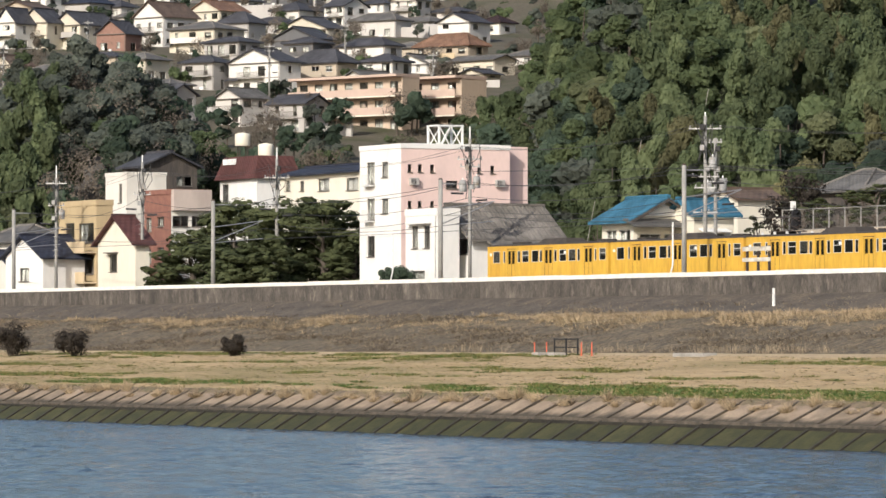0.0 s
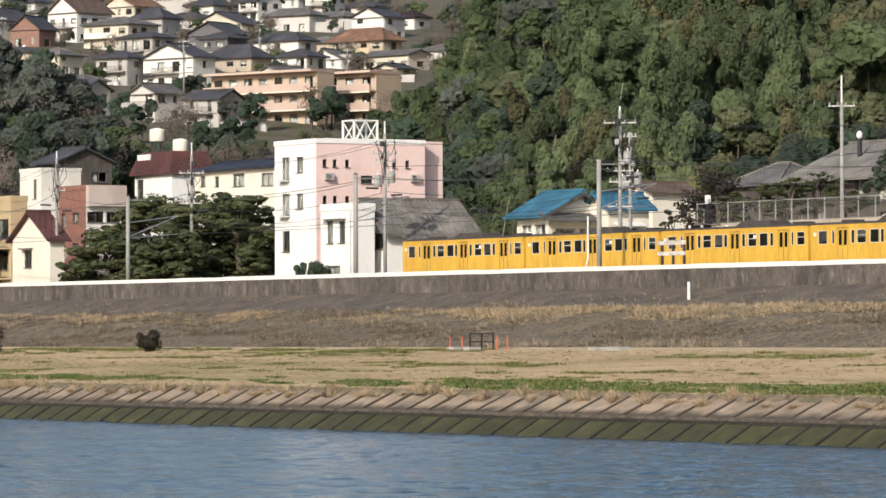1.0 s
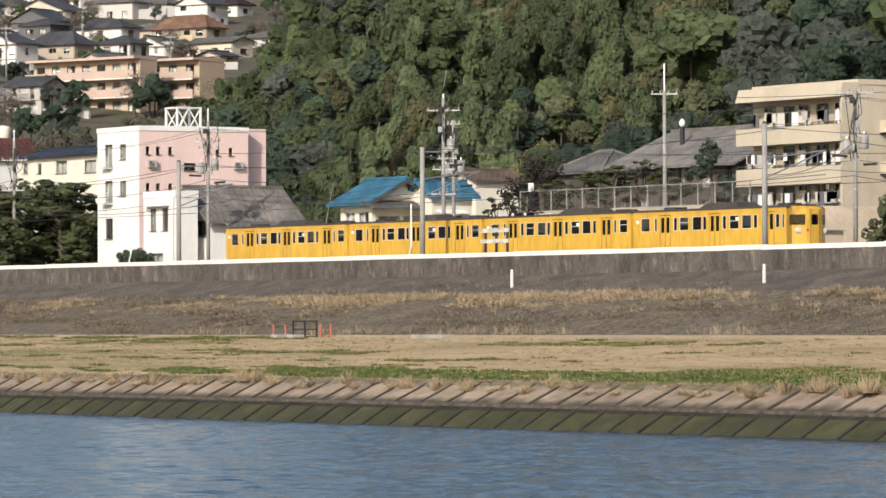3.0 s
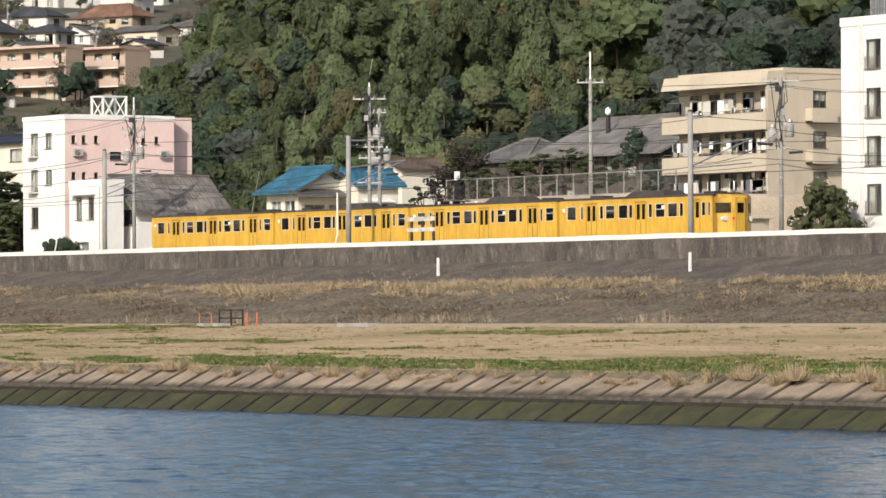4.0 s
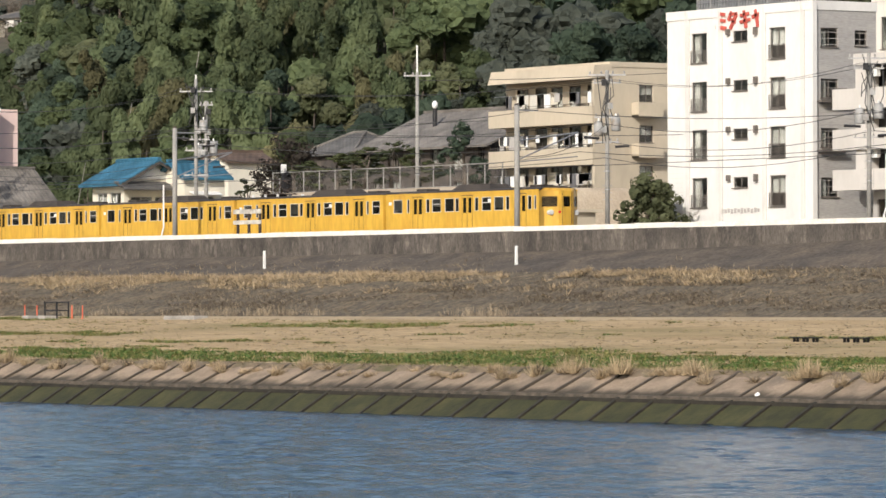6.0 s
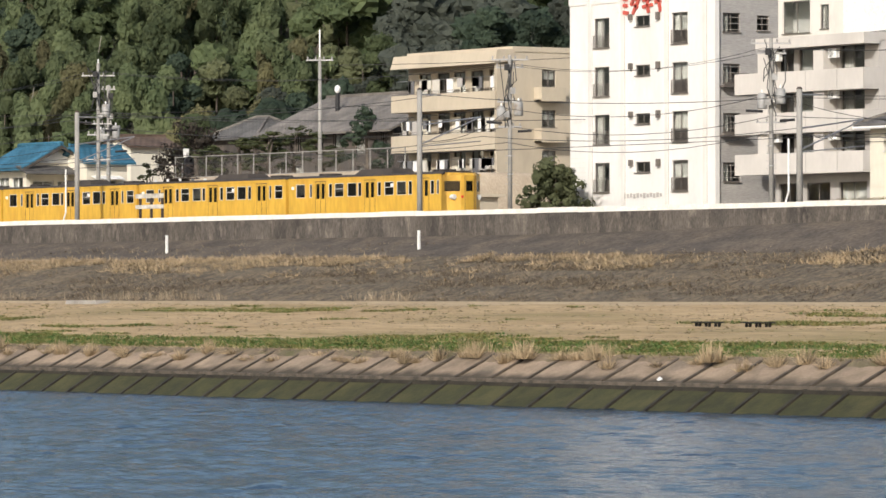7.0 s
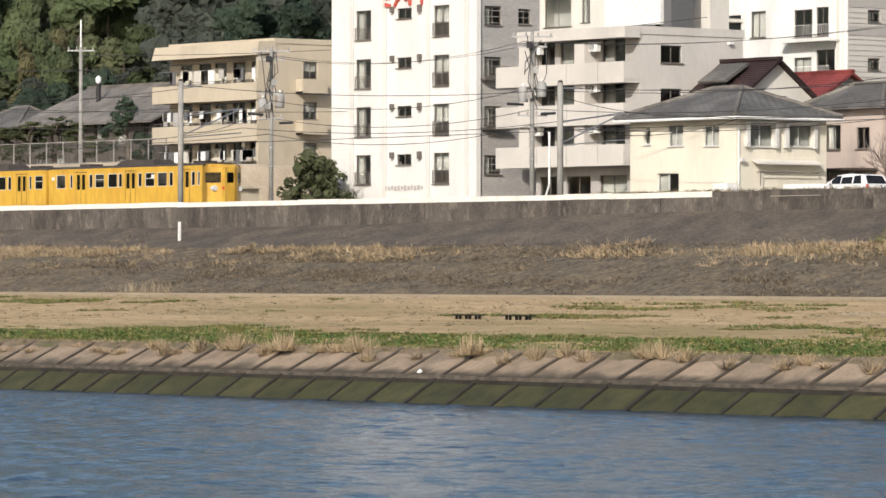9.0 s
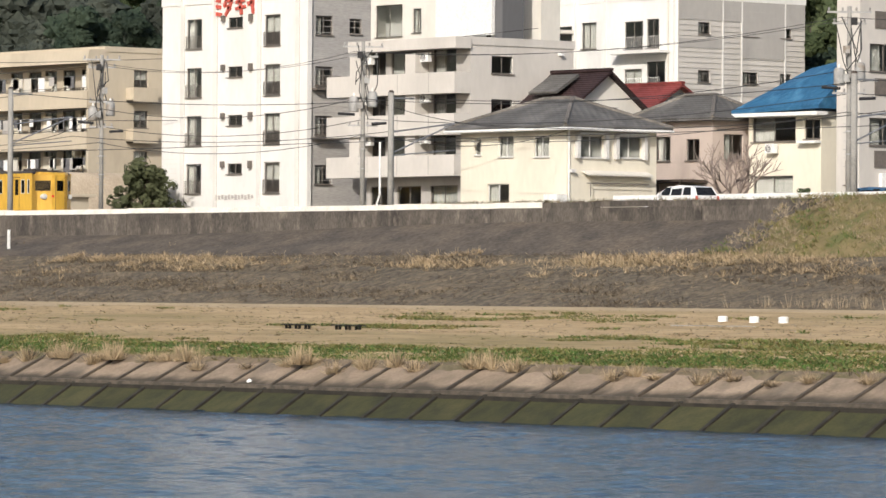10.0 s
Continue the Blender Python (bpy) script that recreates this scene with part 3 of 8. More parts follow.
def auto_windows(wl, wr, h, seed):
    rnd = random.Random(seed)
    out, floors = [], max(1, round(h / 2.8))
    for face, w in (("L", wl), ("R", wr)):
        count = max(1, int(w / 2.9))
        for f in range(floors):
            for i in range(count):
                if rnd.random() < 0.12:
                    continue
                c = (i + 0.5) * w / count + rnd.uniform(-0.25, 0.25)
                ww, tall = rnd.choice((0.8, 1.5, 1.7, 1.7)), rnd.choice((1.0, 1.2, 1.7))
                ww = min(ww, w * 0.6)
                z = h * f / floors + (0.35 if tall > 1.5 else 0.9)
                u = c - ww / 2 - (wl if face == "L" else 0)
                out.append((face, u, u + ww, z, min(z + tall, h - 0.3)))
    return out


def building(name, label, category, at, yaw, wl, wr, h, wall, wins, roof="flat", roof_mat=None, rise=1.6, frame_mat="alu", group="", base=1.2, parapet=0.5, wall_r=None, over=0.55):
    ob = thing(name, label, category, at, yaw, group)
    for face, u0, u1, m in (("L", -wl, 0.0, wall), ("R", 0.0, wr, wall_r or wall)):
        g = Geo()
        pierced(g, face, u0, u1, -base, h, [q[1:5] for q in wins if q[0] == face])
        if face == "L":
            g.quad((-wl, 0, -base), (-wl, wr, -base), (-wl, wr, h), (-wl, 0, h))
            if roof == "y":
                for y in (0.0, wr):
                    g.quad((-wl, y, h), (0, y, h), (-wl / 2, y, h + rise))
        else:
            g.quad((0, wr, -base), (-wl, wr, -base), (-wl, wr, h), (0, wr, h))
            if roof == "x":
                for x in (0.0, -wl):
                    g.quad((x, 0, h), (x, wr, h), (x, wr / 2, h + rise))
        part("wall", g, M[m], ob)
    for i, q in enumerate(wins):
        window(ob, *q[:5], frame_mat=frame_mat, curtain=q[5] if len(q) > 5 else (i * 7 + int(wl * 10)) % 4)
    if roof == "flat":
        roof_flat(ob, wl, wr, h, roof_mat or wall, parapet)
    elif roof == "hip":
        roof_hip(ob, wl, wr, h, rise, roof_mat, over)
    elif roof in ("x", "y"):
        roof_gable(ob, wl, wr, h, rise, roof_mat, roof, over)
    if group.startswith("houses on"):
        house_extras(ob, wl, h, wall, roof_mat)
    return ob


def house_extras(ob, wl, h, wall, roof_mat):
    """Balcony with its rail, a tiled canopy over the ground floor, a downpipe and an air-conditioner."""
    rnd = random.Random(int(wl * 100))
    if h > 4.4:
        z, a = h * 0.5, rnd.uniform(0.05, 0.3) * wl
        b2 = min(wl - 0.2, a + rnd.uniform(0.45, 0.75) * wl)
        bal = part("balcony", Geo().box(-b2, -a, -1.1, -0.01, z - 0.12, z + 0.06), M["concrete"], ob)
        if rnd.random() < 0.5:
            part("balcony_front", Geo().box(-b2, -a, -1.16, -1.1, z - 0.1, z + 1.0), M[rnd.choice((wall, "grey", "tan", "white_old"))], bal)
        else:
            g = Geo().box(-b2, -a, -1.14, -1.08, z + 0.95, z + 1.02)
            for k in range(int((b2 - a) / 0.25)):
                g.box(-b2 + 0.25 * k, -b2 + 0.25 * k + 0.05, -1.13, -1.09, z, z + 0.96)
            part("railing", g, M["alu"], bal)
        part("canopy", Geo().hexa([(-wl - 0.3, -0.95, h * 0.43), (-b2, -0.95, h * 0.43), (-b2, -0.01, h * 0.47), (-wl - 0.3, -0.01, h * 0.47), (-wl - 0.3, -0.95, h * 0.43 + 0.12), (-b2, -0.95, h * 0.43 + 0.12), (-b2, -0.01, h * 0.54), (-wl - 0.3, -0.01, h * 0.54)]) if wl - b2 > 0.8 else Geo().box(-wl, -b2, -0.3, -0.01, h * 0.45, h * 0.47), M[roof_mat], ob)
    # dark strip added below the roof edge to draw the eave's shadow
    part("eave_board", Geo().box(-wl - 0.1, 0.1, -0.3, -0.012, h - 0.3, h - 0.16), M["alu"], ob)
    if h > 4.0:
        part("floor_band", Geo().box(-wl - 0.02, 0.02, -0.05, -0.012, h * 0.5 - 0.1, h * 0.5 + 0.04), M["alu"], ob)
    part("downpipe", Geo().tube((-0.12, -0.06, -0.4), (-0.12, -0.06, h), 0.05, n=6), M["alu"], ob)
    u = rnd.uniform(0.2, 0.8) * wl
    part("air_conditioner", Geo().box(-u - 0.4, -u + 0.4, -0.36, -0.02, 0.1, 0.7), M["whitepaint"], ob)


def attach(ob, name, geo, mats, label="", smooth=False):
    return part(name, geo, mats, ob, label, smooth)


# ---- the hillside neighbourhood ----
building("house", "weathered off-white hillside house with a dark tiled gabled roof", "house", (-889.12, 367.3, 62.49), 24, 5.12, 5.5, 5.63, "white_old", auto_windows(5.12, 5.5, 5.63, 0), "y", "roof_dark", 2.71, group="houses on the hillside", base=5.0, frame_mat="alu_pale")
building("house", "cream rendered hillside house with a dark tiled gabled roof", "house", (-888.55, 373.87, 62.64), 28, 6.69, 5.5, 5.64, "cream_hazed", auto_windows(6.69, 5.5, 5.64, 1), "y", "roof_dark", 2.6, group="houses on the hillside", base=5.0, frame_mat="alu")
building("house", "cream rendered hillside house with a dark tiled gabled roof", "house", (-885.95, 379.98, 62.67), 22, 7.65, 9.98, 5.19, "cream_hazed", auto_windows(7.65, 9.98, 5.19, 2), "y", "roof_dark", 2.49, group="houses on the hillside", base=5.0, frame_mat="alu")
building("house", "red-brown clad hillside house with a dark tiled gabled roof", "house", (-875.09, 384.91, 61.67), 30, 7.09, 5.5, 3.92, "redbrick", auto_windows(7.09, 5.5, 3.92, 3), "y", "roof_dark", 2.47, group="houses on the hillside", base=5.0, frame_mat="alu_pale")
building("house", "white rendered hillside house with a brown tiled gabled roof", "house", (-884.77, 397.59, 63.44), 18, 9.01, 9.25, 6.48, "white_hill", auto_windows(9.01, 9.25, 6.48, 4), "y", "roof_brown", 2.96, group="houses on the hillside", base=5.0, frame_mat="alu")
building("house", "cream rendered hillside house with a grey tiled hipped roof", "house", (-860.56, 397.66, 60.69), 26, 11.54, 9.2, 5.34, "cream_hazed", auto_windows(11.54, 9.2, 5.34, 5), "hip", "roof_grey", 1.56, group="houses on the hillside", base=5.0, frame_mat="alu")
building("house", "cream rendered hillside house with a grey tiled hipped roof", "house", (-796.71, 354.45, 51.35), 24, 6.2, 6.43, 4.09, "cream_hazed", auto_windows(6.2, 6.43, 4.09, 6), "hip", "roof_grey", 1.33, group="houses on the hillside", base=5.0, frame_mat="alu_pale")
building("house", "grey rendered hillside house with a dark tiled hipped roof", "house", (-771.68, 356.37, 48.71), 28, 7.03, 5.5, 4.98, "grey", auto_windows(7.03, 5.5, 4.98, 7), "hip", "roof_dark", 1.2, group="houses on the hillside", base=5.0, frame_mat="alu")
building("house", "white rendered hillside house with a dark tiled gabled roof", "house", (-761.32, 364.32, 47.93), 22, 12.17, 5.5, 5.64, "white_hill", auto_windows(12.17, 5.5, 5.64, 8), "y", "roof_dark", 2.28, group="houses on the hillside", base=5.0, frame_mat="alu")
building("house", "dark grey clad hillside house with a dark tiled gabled roof", "house", (-851.99, 415.72, 60.74), 30, 10.79, 7.0, 3.34, "darkgrey", auto_windows(10.79, 7.0, 3.34, 9), "y", "roof_dark", 2.33, group="houses on the hillside", base=5.0, frame_mat="alu_pale")
building("house", "cream rendered hillside house with a dark tiled gabled roof", "house", (-897.69, 440.63, 67.11), 18, 15.32, 5.5, 2.35, "cream_hazed", auto_windows(15.32, 5.5, 2.35, 10), "y", "roof_dark", 2.58, group="houses on the hillside", base=5.0, frame_mat="alu")
building("house", "white rendered hillside house with a dark tiled hipped roof", "house", (-801.43, 405.11, 54.63), 26, 10.65, 5.5, 5.06, "white_hill", auto_windows(10.65, 5.5, 5.06, 11), "hip", "roof_dark", 1.47, group="houses on the hillside", base=5.0, frame_mat="alu")
building("house", "tan rendered hillside house with a dark tiled hipped roof", "house", (-764.08, 376.94, 48.85), 24, 10.74, 5.5, 5.0, "tan_hazed", auto_windows(10.74, 5.5, 5.0, 12), "hip", "roof_dark", 2.3, group="houses on the hillside", base=5.0, frame_mat="alu_pale")
building("house", "pale grey hillside house with a grey tiled hipped roof", "house", (-894.97, 455.03, 67.61), 28, 11.59, 5.77, 3.89, "palegrey", auto_windows(11.59, 5.77, 3.89, 13), "hip", "roof_grey", 1.53, group="houses on the hillside", base=5.0, frame_mat="alu")
building("house", "tan rendered hillside house with an orange tiled hipped roof", "house", (-799.48, 421.95, 55.28), 22, 13.31, 5.5, 4.78, "tan_hazed", auto_windows(13.31, 5.5, 4.78, 14), "hip", "roof_russet", 2.33, group="houses on the hillside", base=5.0, frame_mat="alu")
building("house", "white rendered hillside house with a grey tiled gabled roof", "house", (-795.96, 411.42, 54.31), 30, 8.03, 6.47, 1.89, "white_hill", auto_windows(8.03, 6.47, 1.89, 15), "y", "roof_grey", 1.68, group="houses on the hillside", base=5.0, frame_mat="alu_pale")
building("house", "cream rendered hillside house with a grey tiled gabled roof", "house", (-783.13, 418.62, 53.34), 18, 11.67, 5.5, 3.13, "cream_hazed", auto_windows(11.67, 5.5, 3.13, 16), "x", "roof_grey", 0.83, group="houses on the hillside", base=5.0, frame_mat="alu")
building("house", "cream rendered hillside house with a dark tiled gabled roof", "house", (-769.99, 409.27, 51.44), 26, 5.33, 5.5, 1.54, "cream_hazed", auto_windows(5.33, 5.5, 1.54, 17), "y", "roof_dark", 0.82, group="houses on the hillside", base=5.0, frame_mat="alu")
building("house", "white rendered hillside house with a grey tiled hipped roof", "house", (-800.74, 436.53, 56.26), 24, 6.76, 5.5, 2.36, "white_hill", auto_windows(6.76, 5.5, 2.36, 18), "hip", "roof_grey", 1.07, group="houses on the hillside", base=5.0, frame_mat="alu_pale")
building("house", "weathered off-white hillside house with a dark tiled hipped roof", "house", (-945.27, 457.12, 73.31), 28, 7.66, 9.45, 3.33, "white_old", auto_windows(7.66, 9.45, 3.33, 19), "hip", "roof_dark", 1.97, group="houses on the hillside", base=5.0, frame_mat="alu")
building("house", "cream rendered hillside house with an orange tiled gabled roof", "house", (-961.72, 445.76, 74.54), 22, 9.41, 9.14, 2.74, "cream_hazed", auto_windows(9.41, 9.14, 2.74, 20), "y", "roof_russet", 2.24, group="houses on the hillside", base=5.0, frame_mat="alu")
building("house", "grey rendered hillside house with a dark tiled hipped roof", "house", (-895.75, 421.58, 65.87), 30, 7.8, 6.13, 4.07, "grey", auto_windows(7.8, 6.13, 4.07, 21), "hip", "roof_dark", 2.32, group="houses on the hillside", base=5.0, frame_mat="alu_pale")
building("house", "white rendered hillside house with a dark tiled hipped roof", "house", (-897.42, 476.34, 69.08), 26, 5.92, 5.5, 1.43, "white_hill", auto_windows(5.92, 5.5, 1.43, 23), "hip", "roof_dark", 0.95, group="houses on the hillside", base=5.0, frame_mat="alu")
building("house", "white rendered hillside house with a dark tiled hipped roof", "house", (-985.28, 498.04, 79.85), 24, 6.71, 5.5, 2.07, "white_hill", auto_windows(6.71, 5.5, 2.07, 24), "hip", "roof_dark", 1.29, group="houses on the hillside", base=5.0, frame_mat="alu_pale")
building("house", "grey rendered hillside house with a navy tiled hipped roof", "house", (-980.7, 422.91, 75.46), 28, 11.24, 15.14, 3.88, "grey", auto_windows(11.24, 15.14, 3.88, 25), "hip", "roof_navy", 1.63, group="houses on the hillside", base=5.0, frame_mat="alu")
building("house", "cream rendered hillside house with a brown tiled gabled roof", "house", (-822.88, 339.06, 53.57), 22, 4.46, 5.5, 1.98, "cream_hazed", auto_windows(4.46, 5.5, 1.98, 26), "y", "roof_brown", 1.56, group="houses on the hillside", base=5.0, frame_mat="alu")
building("house", "tan rendered hillside house with a dark tiled hipped roof", "house", (-826.38, 361.54, 55.05), 30, 8.55, 5.5, 2.64, "tan_hazed", auto_windows(8.55, 5.5, 2.64, 27), "hip", "roof_dark", 0.85, group="houses on the hillside", base=5.0, frame_mat="alu_pale")
building("house", "tan rendered hillside house with a dark tiled hipped roof", "house", (-968.39, 478.15, 76.94), 18, 7.29, 5.5, 1.78, "tan_hazed", auto_windows(7.29, 5.5, 1.78, 28), "hip", "roof_dark", 2.03, group="houses on the hillside", base=5.0, frame_mat="alu")
building("house", "weathered off-white hillside house with a maroon sheet hipped roof", "house", (-895.46, 480.02, 69.08), 26, 5.16, 5.5, 2.63, "white_old", auto_windows(5.16, 5.5, 2.63, 29), "hip", "roof_maroon", 1.55, group="houses on the hillside", base=5.0, frame_mat="alu")
building("house", "white rendered hillside house with a dark tiled hipped roof", "house", (-995.03, 518.46, 82.14), 24, 7.6, 5.5, 2.37, "white_hill", auto_windows(7.6, 5.5, 2.37, 30), "hip", "roof_dark", 1.32, group="houses on the hillside", base=5.0, frame_mat="alu_pale")
building("house", "grey rendered hillside house with a dark tiled hipped roof", "house", (-1035.4, 432.25, 82.12), 28, 6.78, 5.5, 1.84, "grey", auto_windows(6.78, 5.5, 1.84, 31), "hip", "roof_dark", 1.58, group="houses on the hillside", base=5.0, frame_mat="alu")
building("house", "tan rendered hillside house with a grey tiled hipped roof", "house", (-821.93, 422.15, 57.81), 22, 6.47, 5.5, 3.04, "tan_hazed", auto_windows(6.47, 5.5, 3.04, 32), "hip", "roof_grey", 1.08, group="houses on the hillside", base=5.0, frame_mat="alu")
building("house", "weathered off-white hillside house with a grey tiled hipped roof", "house", (-795.94, 336.12, 50.35), 30, 6.97, 5.5, 2.22, "white_old", auto_windows(6.97, 5.5, 2.22, 33), "hip", "roof_grey", 1.42, group="houses on the hillside", base=5.0, frame_mat="alu_pale")
building("house", "tan rendered hillside house with a grey tiled hipped roof", "house", (-760.32, 342.75, 46.68), 18, 6.56, 5.5, 2.15, "tan_hazed", auto_windows(6.56, 5.5, 2.15, 34), "hip", "roof_grey", 0.98, group="houses on the hillside", base=5.0, frame_mat="alu")
building("house", "grey rendered hillside house with a dark tiled hipped roof", "house", (-919.82, 440.83, 69.54), 26, 9.2, 5.5, 2.39, "grey", auto_windows(9.2, 5.5, 2.39, 35), "hip", "roof_dark", 1.2, group="houses on the hillside", base=5.0, frame_mat="alu")
building("house", "pale grey hillside house with a dark tiled hipped roof", "house", (-981.63, 430.81, 76.01), 24, 11.08, 5.5, 2.76, "palegrey", auto_windows(11.08, 5.5, 2.76, 36), "hip", "roof_dark", 1.51, group="houses on the hillside", base=5.0, frame_mat="alu_pale")
building("house", "white rendered hillside house with a dark tiled hipped roof", "house", (-1000.71, 470.97, 80.19), 28, 7.31, 5.5, 2.34, "white_hill", auto_windows(7.31, 5.5, 2.34, 37), "hip", "roof_dark", 1.3, group="houses on the hillside", base=5.0, frame_mat="alu")
building("house", "grey rendered hillside house with a dark tiled hipped roof", "house", (-802.85, 402.29, 54.62), 22, 5.64, 5.5, 1.69, "grey", auto_windows(5.64, 5.5, 1.69, 38), "hip", "roof_dark", 0.84, group="houses on the hillside", base=5.0, frame_mat="alu")
building("house", "grey rendered hillside house with a grey tiled hipped roof", "house", (-1019.68, 505.26, 84.03), 30, 8.37, 6.78, 2.14, "grey", auto_windows(8.37, 6.78, 2.14, 39), "hip", "roof_grey", 1.33, group="houses on the hillside", base=5.0, frame_mat="alu_pale")
building("house", "grey rendered hillside house with a grey tiled hipped roof", "house", (-909.5, 470.51, 70.07), 18, 10.2, 5.5, 2.41, "grey", auto_windows(10.2, 5.5, 2.41, 40), "hip", "roof_grey", 1.2, group="houses on the hillside", base=5.0, frame_mat="alu")
building("house", "tan rendered hillside house with a grey tiled hipped roof", "house", (-987.63, 532.42, 82.13), 26, 7.32, 5.5, 2.37, "tan_hazed", auto_windows(7.32, 5.5, 2.37, 41), "hip", "roof_grey", 1.32, group="houses on the hillside", base=5.0, frame_mat="alu")
building("house", "pale grey hillside house with a dark tiled hipped roof", "house", (-943.63, 495.91, 75.26), 24, 8.81, 5.5, 2.25, "palegrey", auto_windows(8.81, 5.5, 2.25, 42), "hip", "roof_dark", 1.0, group="houses on the hillside", base=5.0, frame_mat="alu_pale")
building("house", "grey rendered hillside house with a dark tiled hipped roof", "house", (-772.21, 320.29, 46.89), 28, 5.06, 5.5, 1.96, "grey", auto_windows(5.06, 5.5, 1.96, 43), "hip", "roof_dark", 0.98, group="houses on the hillside", base=5.0, frame_mat="alu")
building("house", "white rendered hillside house with a grey tiled hipped roof", "house", (-753.5, 397.68, 48.86), 22, 6.57, 5.5, 1.5, "white_hill", auto_windows(6.57, 5.5, 1.5, 44), "hip", "roof_grey", 0.7, group="houses on the hillside", base=5.0, frame_mat="alu")
building("house", "white rendered hillside house with a dark tiled gabled roof", "house", (-1026.53, 462.73, 82.56), 30, 7.33, 5.5, 2.38, "white_hill", auto_windows(7.33, 5.5, 2.38, 45), "y", "roof_dark", 1.58, group="houses on the hillside", base=5.0, frame_mat="alu_pale")


def terrace_wall(x, y, w, h, yaw):
    """A concrete retaining wall that holds a house plot on the slope."""
    z = height(x, y)
    g = Geo().hexa([(-w / 2, 0, -3), (w / 2, 0, -3), (w / 2, 0.6, -3), (-w / 2, 0.6, -3), (-w / 2, 0.3, h), (w / 2, 0.3, h), (w / 2, 0.7, h), (-w / 2, 0.7, h)])
    solid("terrace_wall", g, M["grey"], "grey concrete retaining wall on the hillside", "wall", (x, y, z), yaw, group="hillside retaining walls")


rt = random.Random(31)
for i in range(24):
    a, r = radians(rt.uniform(61.5, 68.5)), rt.uniform(760, 1180)
    terrace_wall(-r * math.sin(a), r * math.cos(a), rt.uniform(9, 18), rt.uniform(1.0, 2.2), rt.uniform(20, 40))
terrace_wall(-718.0, 337.0, 34, 1.6, 30)


# infill houses between the rows
TAKEN = [ob.location.copy() for ob in bpy.data.objects if ob.parent is None and ob.name.startswith("house")]
LOOKS = (("white_hill", "white rendered", "roof_dark", "dark tiled"), ("palegrey", "pale grey", "roof_grey", "grey tiled"), ("grey", "grey rendered", "roof_dark", "dark tiled"), ("tan_hazed", "tan rendered", "roof_brown", "brown tiled"), ("white_old", "weathered off-white", "roof_grey", "grey tiled"), ("darkgrey", "dark grey clad", "roof_dark", "dark tiled"))
ri = random.Random(77)
for i in range(700):
    a, r = radians(ri.uniform(61.9, 69.4)), ri.uniform(765, 1200)
    x, y = -r * math.sin(a), r * math.cos(a)
    close = [q for q in TAKEN if abs(math.atan2(-q[0], q[1]) - a) * r < 9.5 and abs(math.hypot(q[0], q[1]) - r) < 34]
    if close or sum(1 for q in TAKEN) > 118:
        continue
    wall, words, roof_mat, tiles = ri.choice(LOOKS)
    wl, wr, h = ri.uniform(6.0, 9.0), ri.uniform(5.5, 7.5), ri.choice((3.0, 4.8, 5.2))
    kind = ri.choice(("y", "x", "hip", "hip"))
    building("house", f"{words} hillside house with a {tiles} {'hipped' if kind == 'hip' else 'gabled'} roof", "house", (x, y, height(x, y)), ri.choice((18, 22, 26, 30)), wl, wr, h, wall, auto_windows(wl, wr, h, i), kind, roof_mat, ri.uniform(1.0, 1.8), group="houses on the hillside")
    TAKEN.append(Vector((x, y, 0)))


# ---- the town along the railway ----
def rail(g, face, u0, u1, z, h=1.0, d=-0.05, step=0.14, mat=0):
    """A balcony or window railing of thin bars."""
    put = on(face)
    for zz in (z + 0.05, z + h):
        a, b2 = put(u0, zz, d), put(u1, zz, d)
        g.tube(a, b2, 0.025, n=4, mat=mat)
    k = max(1, int((u1 - u0) / step))
    for i in range(k + 1):
        u = u0 + (u1 - u0) * i / k
        g.tube(put(u, z + 0.05, d), put(u, z + h, d), 0.012, n=4, mat=mat)


def aircon(parent, face, u, z, d=-0.4, mat="whitepaint"):
    """An outdoor unit with its fan grille."""
    g = Geo().box(0, 0.8, 0, 0.3, 0, 0.58)
    ob = part("air_conditioner", g, M[mat], parent, "outdoor air-conditioning unit")
    ob.matrix_local = pose(*on(face)(u, z, d), 0, 0, 0 if face == "L" else 90)
    ring = Geo()
    for r in (0.08, 0.15, 0.22):
        for k in range(12):
            a, c = 2 * math.pi * k / 12, 2 * math.pi * (k + 1) / 12
            ring.tube((0.3 + r * math.cos(a), -0.02, 0.29 + r * math.sin(a)), (0.3 + r * math.cos(c), -0.02, 0.29 + r * math.sin(c)), 0.012, n=4, cap=False)
    part("fan_grille", ring, M["black"], ob)
    return ob


# white five-storey hotel
WHITE_Z = (12.9, 9.65, 6.45, 3.25)
wins = [("L", u, u + 1.7, z - 0.06 * (u > -9), z + 1.98, c) for z in WHITE_Z for u, c in ((-13.17, 2), (-4.63, 3))]
wins += [("L", -8.6, -7.0, z + 1.25, z + 1.95, 0) for z in WHITE_Z]
wins += [("R", 0.62, 2.05, z, z + 1.25, 2) for z in (13.45, 10.15, 6.95, 3.75)] + [("R", 3.42, 4.46, 13.6, 14.6, 0)]
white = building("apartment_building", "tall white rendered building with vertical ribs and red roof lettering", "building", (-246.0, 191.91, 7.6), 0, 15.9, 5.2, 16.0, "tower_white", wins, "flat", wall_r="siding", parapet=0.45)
for u in (-13.6, -9.95, -5.2, -1.1):
    attach(white, "pilaster", Geo().box(u - 0.13, u + 0.13, -0.3, 0, 0, 16.35), M["tower_white"])
for u in (-13.6, -9.95, -5.2, -1.1):
    for du in (-0.2, 0.2):
        attach(white, "wall_joint", Geo().box(u + du - 0.03, u + du + 0.03, -0.012, 0, 0, 16.35), M["siding"])
g = Geo()
for row in range(40):
    g.box(0.0, 0.015, 0.25, 5.15, 0.4 + row * 0.4, 0.43 + row * 0.4)
